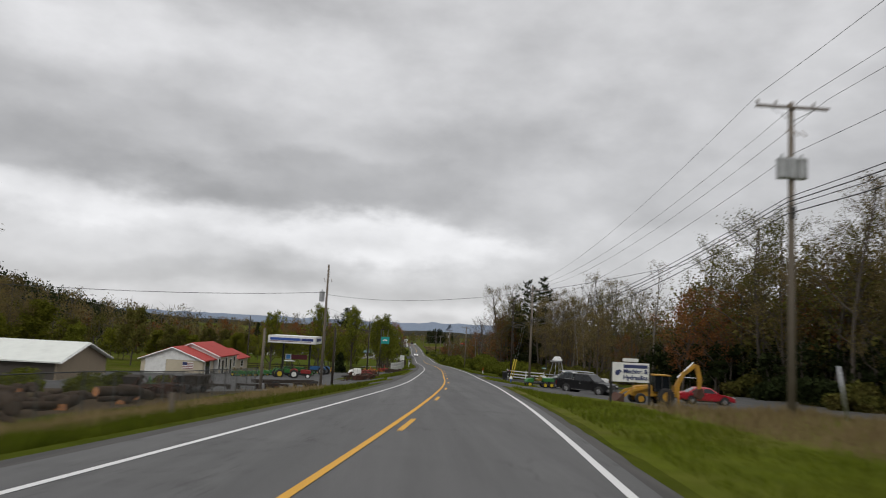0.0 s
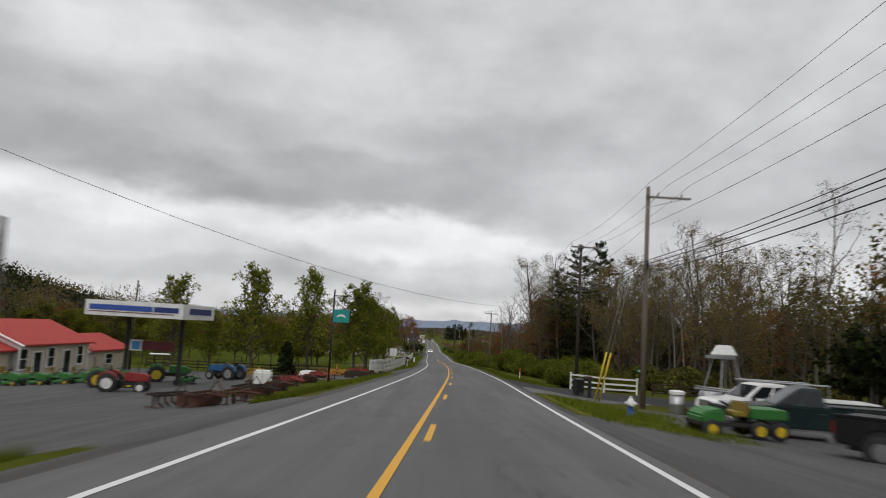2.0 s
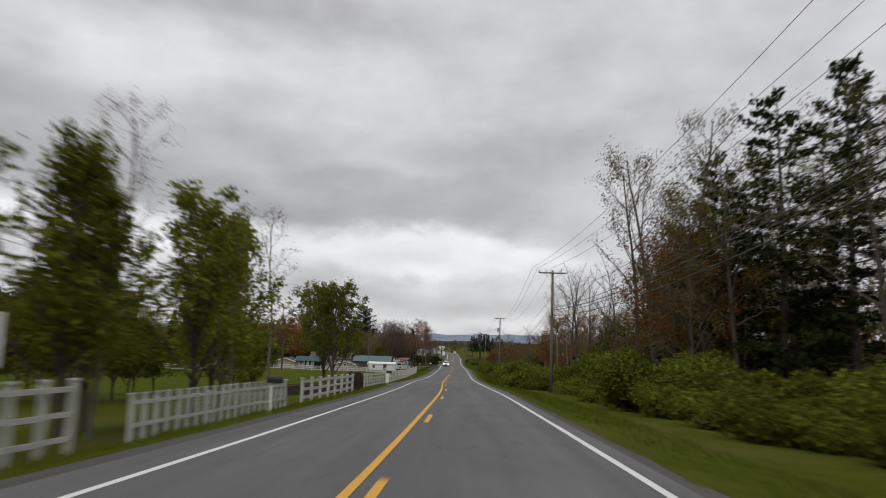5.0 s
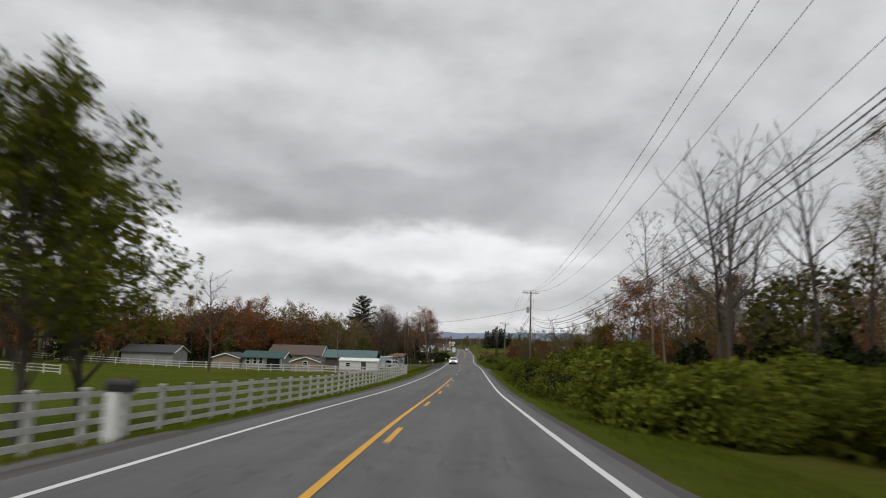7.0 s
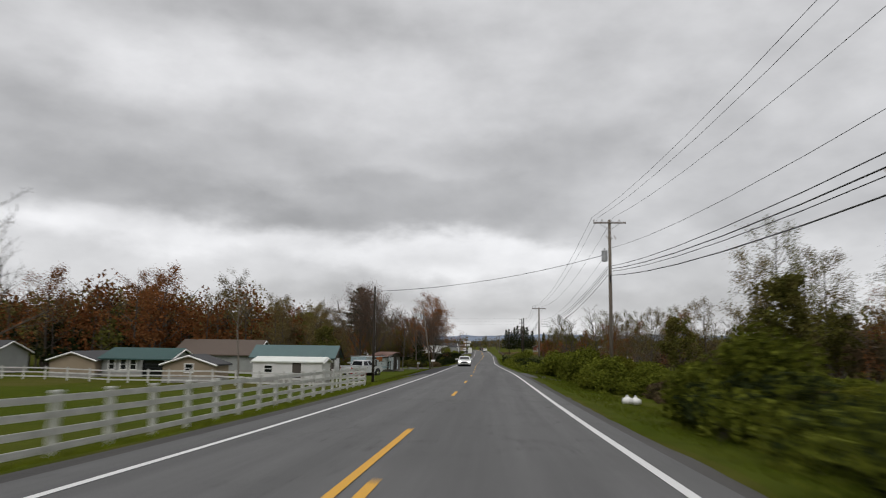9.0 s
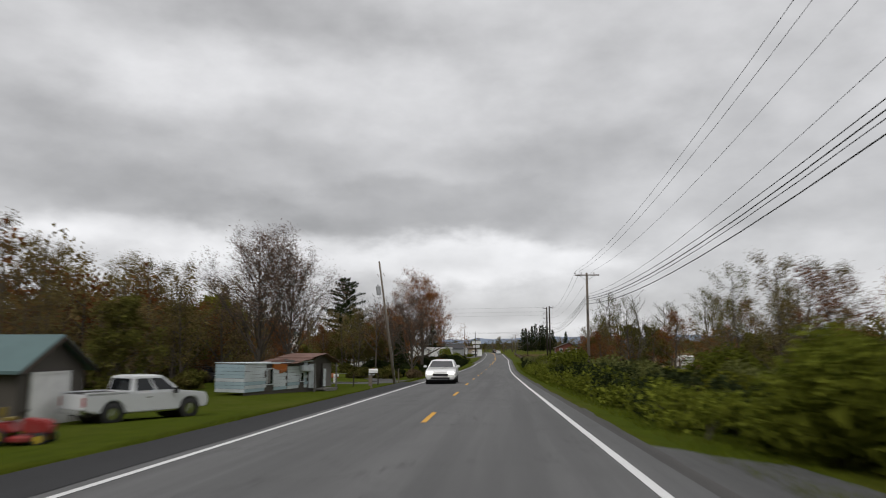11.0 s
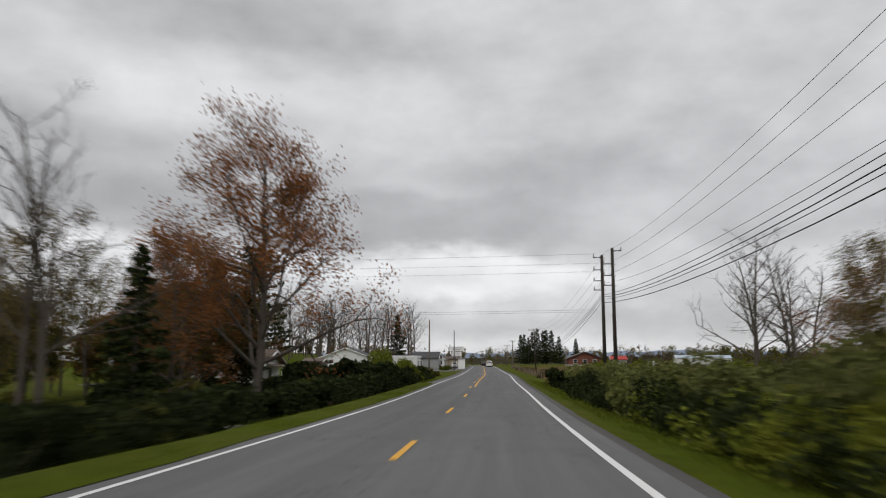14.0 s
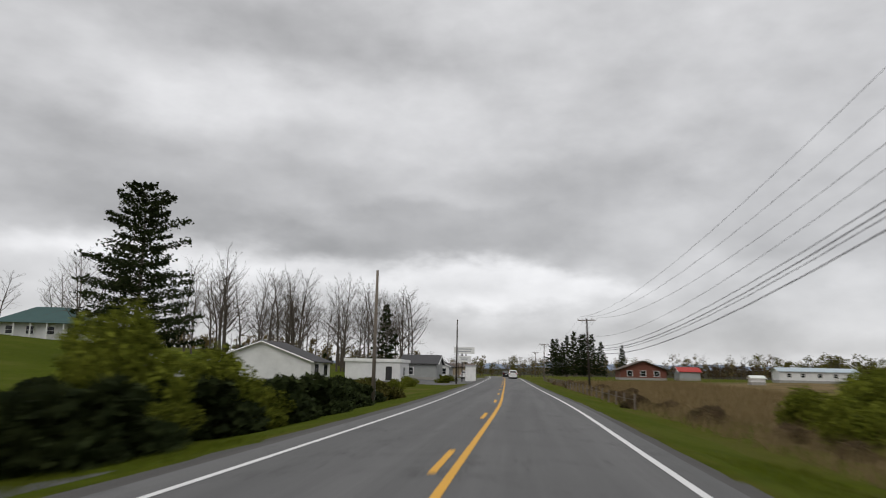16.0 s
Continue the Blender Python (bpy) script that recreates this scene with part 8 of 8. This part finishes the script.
for x in (-4, -1.3, 1.3, 4):
    opening(t, "window", (x, -3.95, 1.6), 0, 1.1, 1.1)
t = house("mobile_home", "white mobile home behind hedges", -39.62, -30.65, 482.60, 486.59, 2.3, 2.8, S_WHITE, R_WHITE, "x", .2)
t = house("old_cabin", "weathered white cabin with a dark porch behind hedges", -28.68, -18.71, 461.66, 468.64, 2.7, 4.0, S_WHITE, R_BROWN, "x", .8)
opening(t, "door", (5.0, 0, 1.3), 90, 1.0, 2.0, S_DARK)
part("porch_roof", MB().box((6.2, 0, 2.5), (2.6, 6.4, .1), 0, 5), R_BROWN, t)
for y in (-2.8, 0, 2.8):
    part("porch_post", MB().box((7.2, y, 1.15), (.12, .12, 2.5)), WHITE, t)
# grey shed and white pickup behind the hedge
t = house("tool_shed", "small weathered grey board shed with a brown roof", -24.0, -21.2, 498, 501.5, 2.4, 2.8, S_DARK, R_BROWN, "x", .2, cat="shed")
pickup(stand(-21.8, 508, 15), P_WHITE, "white pickup parked behind the hedge")
# the house on the hill
x, y = -84, 580
t = thing("hill_house", "white house with a dark green hipped roof and porch", "house", stand(x, y, 12, -.4))
part("wall", MB().box((0, 0, 1.6), (15, 9, 3.2)), S_WHITE, t)
part("roof", MB().add([(-8.5, -5.8, 3.1), (8.5, -5.8, 3.1), (8.5, 5.8, 3.1), (-8.5, 5.8, 3.1), (-3, 0, 6.4), (3, 0, 6.4)], [(3, 2, 1, 0), (0, 1, 5, 4), (2, 3, 4, 5), (1, 2, 5), (3, 0, 4)]), R_GREEN, t)
for k in range(6):
    part("porch_post", MB().box((-7.2 + 2.9 * k, -5.5, 1.55), (.2, .2, 3.1)), WHITE, t)
for k in range(4):
    opening(t, "window", (-5.4 + 3.6 * k, -4.5, 1.8), 0, 1.3, 1.4)
# homes and shops at the end of the road
t = house("double_wide_home", "white double-wide home with a dark shingle roof", -30.3, -18.8, 531, 539, 2.6, 4.7, S_WHITE, R_DARK, "y", .35, base=land(-25, 531) - .1)
opening(t, "window", (-3.0, -4, 1.7), 0, .9, 1.1, BLACK)
opening(t, "window", (5.75, -2.0, 1.7), 90, 1.0, 1.1, BLACK)
opening(t, "window", (5.75, 1.8, 1.7), 90, 1.0, 1.1, BLACK)
part("porch", MB().box((-3.2, -4.8, .5), (3.4, 1.6, .12)).box((-4.8, -5.5, .7), (.1, .1, 1.4)).box((-1.6, -5.5, .7), (.1, .1, 1.4)).box((-3.2, -5.5, 1.3), (3.3, .08, .08)), WHITE, t)
t = thing("roadside_store", "flat-roofed white roadside store", "store", pose(-18.4, 567, land(-18.4, 562) - .1, 0, 0, 0))
part("wall", MB().box((0, 0, 1.5), (8.6, 9, 3.1)), S_WHITE, t)
part("parapet", MB().box((0, 0, 3.2), (9.0, 9.4, .5)), WHITE, t, bevel=.03)
opening(t, "door", (2.6, -4.5, 1.25), 0, 1.0, 2.1, BLACK)
opening(t, "window", (4.3, -1, 1.6), 90, 1.8, 1.2)
t = house("store_annex", "dark-roofed grey store building", -17, -10.5, 580, 590, 2.9, 4.4, S_GREY, R_DARK, "x", .4, cat="store")
opening(t, "window", (-1.5, -5, 1.6), 0, 1.2, 1.2)
t = house("gabled_house", "small pale gabled house with a dark door", -16.4, -10.0, 597.5, 606, 2.6, 4.2, S_GREY, R_DARK, "y", .4, gable=S_WHITE)
opening(t, "door", (.4, -4.25, 1.25), 0, 1.2, 2.1, S_DARK)
opening(t, "window", (-2.0, -4.25, 1.6), 0, 1.0, 1.1)
opening(t, "window", (2.2, -4.25, 1.6), 0, .8, 1.1)
t = thing("roadside_sign", "two-panel white sign on dark posts with faded lettering", "business sign", stand(-5.0, 572))
for s in (-.3, .3):
    part("post", MB().box((s, 0, 2.4), (.16, .16, 5.0)), BLACK, t)
pa = part("panel", MB().box((0, -.12, 5.1), (3.4, .2, 1.05)), WHITE, t, bevel=.02)
pb = part("panel", MB().box((0, -.12, 3.7), (2.3, .2, .95)), WHITE, t, bevel=.02)
for k, (pan, z, ws) in enumerate(((pa, 5.32, 2.6), (pa, 4.92, 2.2), (pb, 3.85, 1.5), (pb, 3.55, 1.1))):
    part("lettering_bar", MB().box((0, -.225, z), (ws, .01, .16)), GREY_PAINT, pan)
t = thing("notice_kiosk", "white notice kiosk beside the road", "kiosk", stand(-4.7, 570.5, 5))
part("panel", MB().box((.9, -.3, 1.3), (1.7, .5, 2.4)), WHITE, t, bevel=.03)
part("frame", MB().box((.9, -.3, 2.58), (1.9, .7, .14)), GREY_PAINT, t)
house("low_store", "low brown roadside building with a wide lot", -17, -8, 640, 650, 2.6, 3.4, S_TAN, R_BROWN, "x", .4, cat="store")
car(stand(-7.5, 612, 80), P_WHITE, "white estate car before the low stores", "suv")
house("brick_house", "long red brick house with a dark roof across the field", 28.5, 39.5, 634, 643, 2.5, 4.6, S_BRICK, R_BROWN, "y", .6, trim=POLE_DARK)
for x in (30.5, 34.5, 38.5):
    tt = bpy.data.objects["brick_house"]
    opening(tt, "window", ((x - 34.5) * .8, -4.5, 1.6), 0, 1.2, 1.2)
house("red_shed", "small shed with a red roof across the field", 43, 48, 636, 642, 2.2, 3.2, S_GREY, R_RED, "x", .3, cat="shed")
t = house("long_trailer", "long white trailer home with a pale blue roof across the field", 59, 75, 614, 618.5, 2.4, 3.1, S_WHITE, R_BLUE, "x", .3)
for x in (-6, -3.2, .2, 3.4, 6):
    opening(t, "window", (x, -2.2, 1.6), 0, .9, .8)
house("well_house", "tiny white well house in the field", 46, 48.4, 590, 592, 1.2, 1.6, S_WHITE, R_WHITE, "x", .15, cat="shed")
house("field_hut", "small white hut behind the bushes", 44.09, 47.09, 464.65, 467.65, 2.0, 2.7, S_WHITE, R_WHITE, "x", .2, cat="shed")
# cars on the road
car(pose(road_x(346) - 1.62, 346, road_z(346) - .035, 0, 0, -90 + 1.5), P_WHITE, "white hatchback with lit headlamps on the road", "hatch", True)
car(pose(road_x(604) + 1.75, 604, road_z(604) - .035, 0, 0, 91), P_WHITE, "white SUV on the road ahead", "suv")
car(pose(road_x(668) + 1.75, 668, road_z(668) - .035, 0, 0, 94), P_BLACK, "dark SUV far ahead on the road", "suv")

# ---------------------------------------------------------------- grass blades


def blades(name, label, mat, n, area, h, seed, w=.02, lean=.35):
    rng = np.random.RandomState(seed)
    u0, u1, y0, y1 = area
    u, yv = rng.uniform(u0, u1, n), rng.uniform(y0, y1, n)
    x = np.interp(yv, _ys, _xs) + u
    z = np.array([land(a, b) for a, b in zip(x, yv)])
    a = rng.uniform(0, 6.283, n)
    hh = h * rng.uniform(.45, 1.15, n) * (1 + .5 * np.sin(x * 1.3) * np.sin(yv * .9))
    dx, dy = np.cos(a) * w, np.sin(a) * w
    lx, ly = rng.normal(0, lean, n) * hh, rng.normal(0, lean, n) * hh
    v = np.empty((n, 3, 3))
    v[:, 0] = np.c_[x - dx, yv - dy, z - .02]
    v[:, 1] = np.c_[x + dx, yv + dy, z - .02]
    v[:, 2] = np.c_[x + lx, yv + ly, z + hh]
    me = bpy.data.meshes.new(name)
    me.from_pydata(v.reshape(-1, 3).tolist(), [], np.arange(3 * n).reshape(-1, 3).tolist())
    me.materials.append(mat)
    return tagged(new(name, me), label, "grass", kind="stuff")


blades("verge_grass", "rough green grass on the right verge", BLADES, 13000, (5.0, 8.8, -4, 55), .2, 1, .022)
blades("verge_grass", "rough green grass between two drives", BLADES, 5000, (4.8, 9.6, 72, 88), .2, 11, .022)
blades("verge_grass", "rough green grass on the right verge", BLADES, 5000, (5.0, 8.8, 110, 130), .2, 12, .022)
blades("verge_grass", "mown green grass on the right verge", BLADES, 36000, (5.0, 7.6, 130, 470), .15, 2, .02)
blades("verge_grass", "rough green grass on the left verge", BLADES, 24000, (-10.5, -4.9, -4, 47), .26, 3, .024)
blades("verge_grass", "rough green grass beside the lot entrance", BLADES, 5000, (-10.5, -4.9, 54, 61.5), .2, 13, .024)
blades("verge_grass", "green grass on the left verge", BLADES, 4000, (-6.4, -4.9, 76, 84), .17, 24, .022)
blades("verge_grass", "green grass on the left verge", BLADES, 16000, (-8.6, -4.9, 84, 112), .17, 4, .022)
blades("verge_grass", "green grass on the left verge", BLADES, 22000, (-8.4, -4.7, 136, 299), .15, 5, .02)
blades("verge_grass", "green grass beyond the pull-off", BLADES, 6000, (-9.0, -6.0, 299, 351), .15, 14, .02)
blades("verge_grass", "green grass on the left verge", BLADES, 3000, (-8.4, -4.7, 351, 371), .15, 15, .02)
blades("verge_grass", "green grass on the left verge", BLADES, 12000, (-8.4, -4.7, 389, 470), .15, 16, .02)
blades("verge_grass", "green grass at the road edge", BLADES, 5000, (-5.0, -3.55, 397, 451), .13, 26, .02)
blades("dry_grass", "tall dry grass in the right field", BLADES_DRY, 36000, (8.5, 34, 462, 600), .7, 6, .03, .2)
blades("dry_grass", "straw-coloured dry grass by a pole", BLADES_DRY, 5000, (9.0, 18, 12, 34), .45, 7, .025, .3)
blades("dry_grass", "straw-coloured weeds along the yard fence", BLADES_DRY, 7000, (-13.2, -9.0, 8, 58), .4, 8, .022, .3)
for key, t in LIB.items():
    if key not in USED:
        for o in list(t.children_recursive) + [t]:
            bpy.data.objects.remove(o)
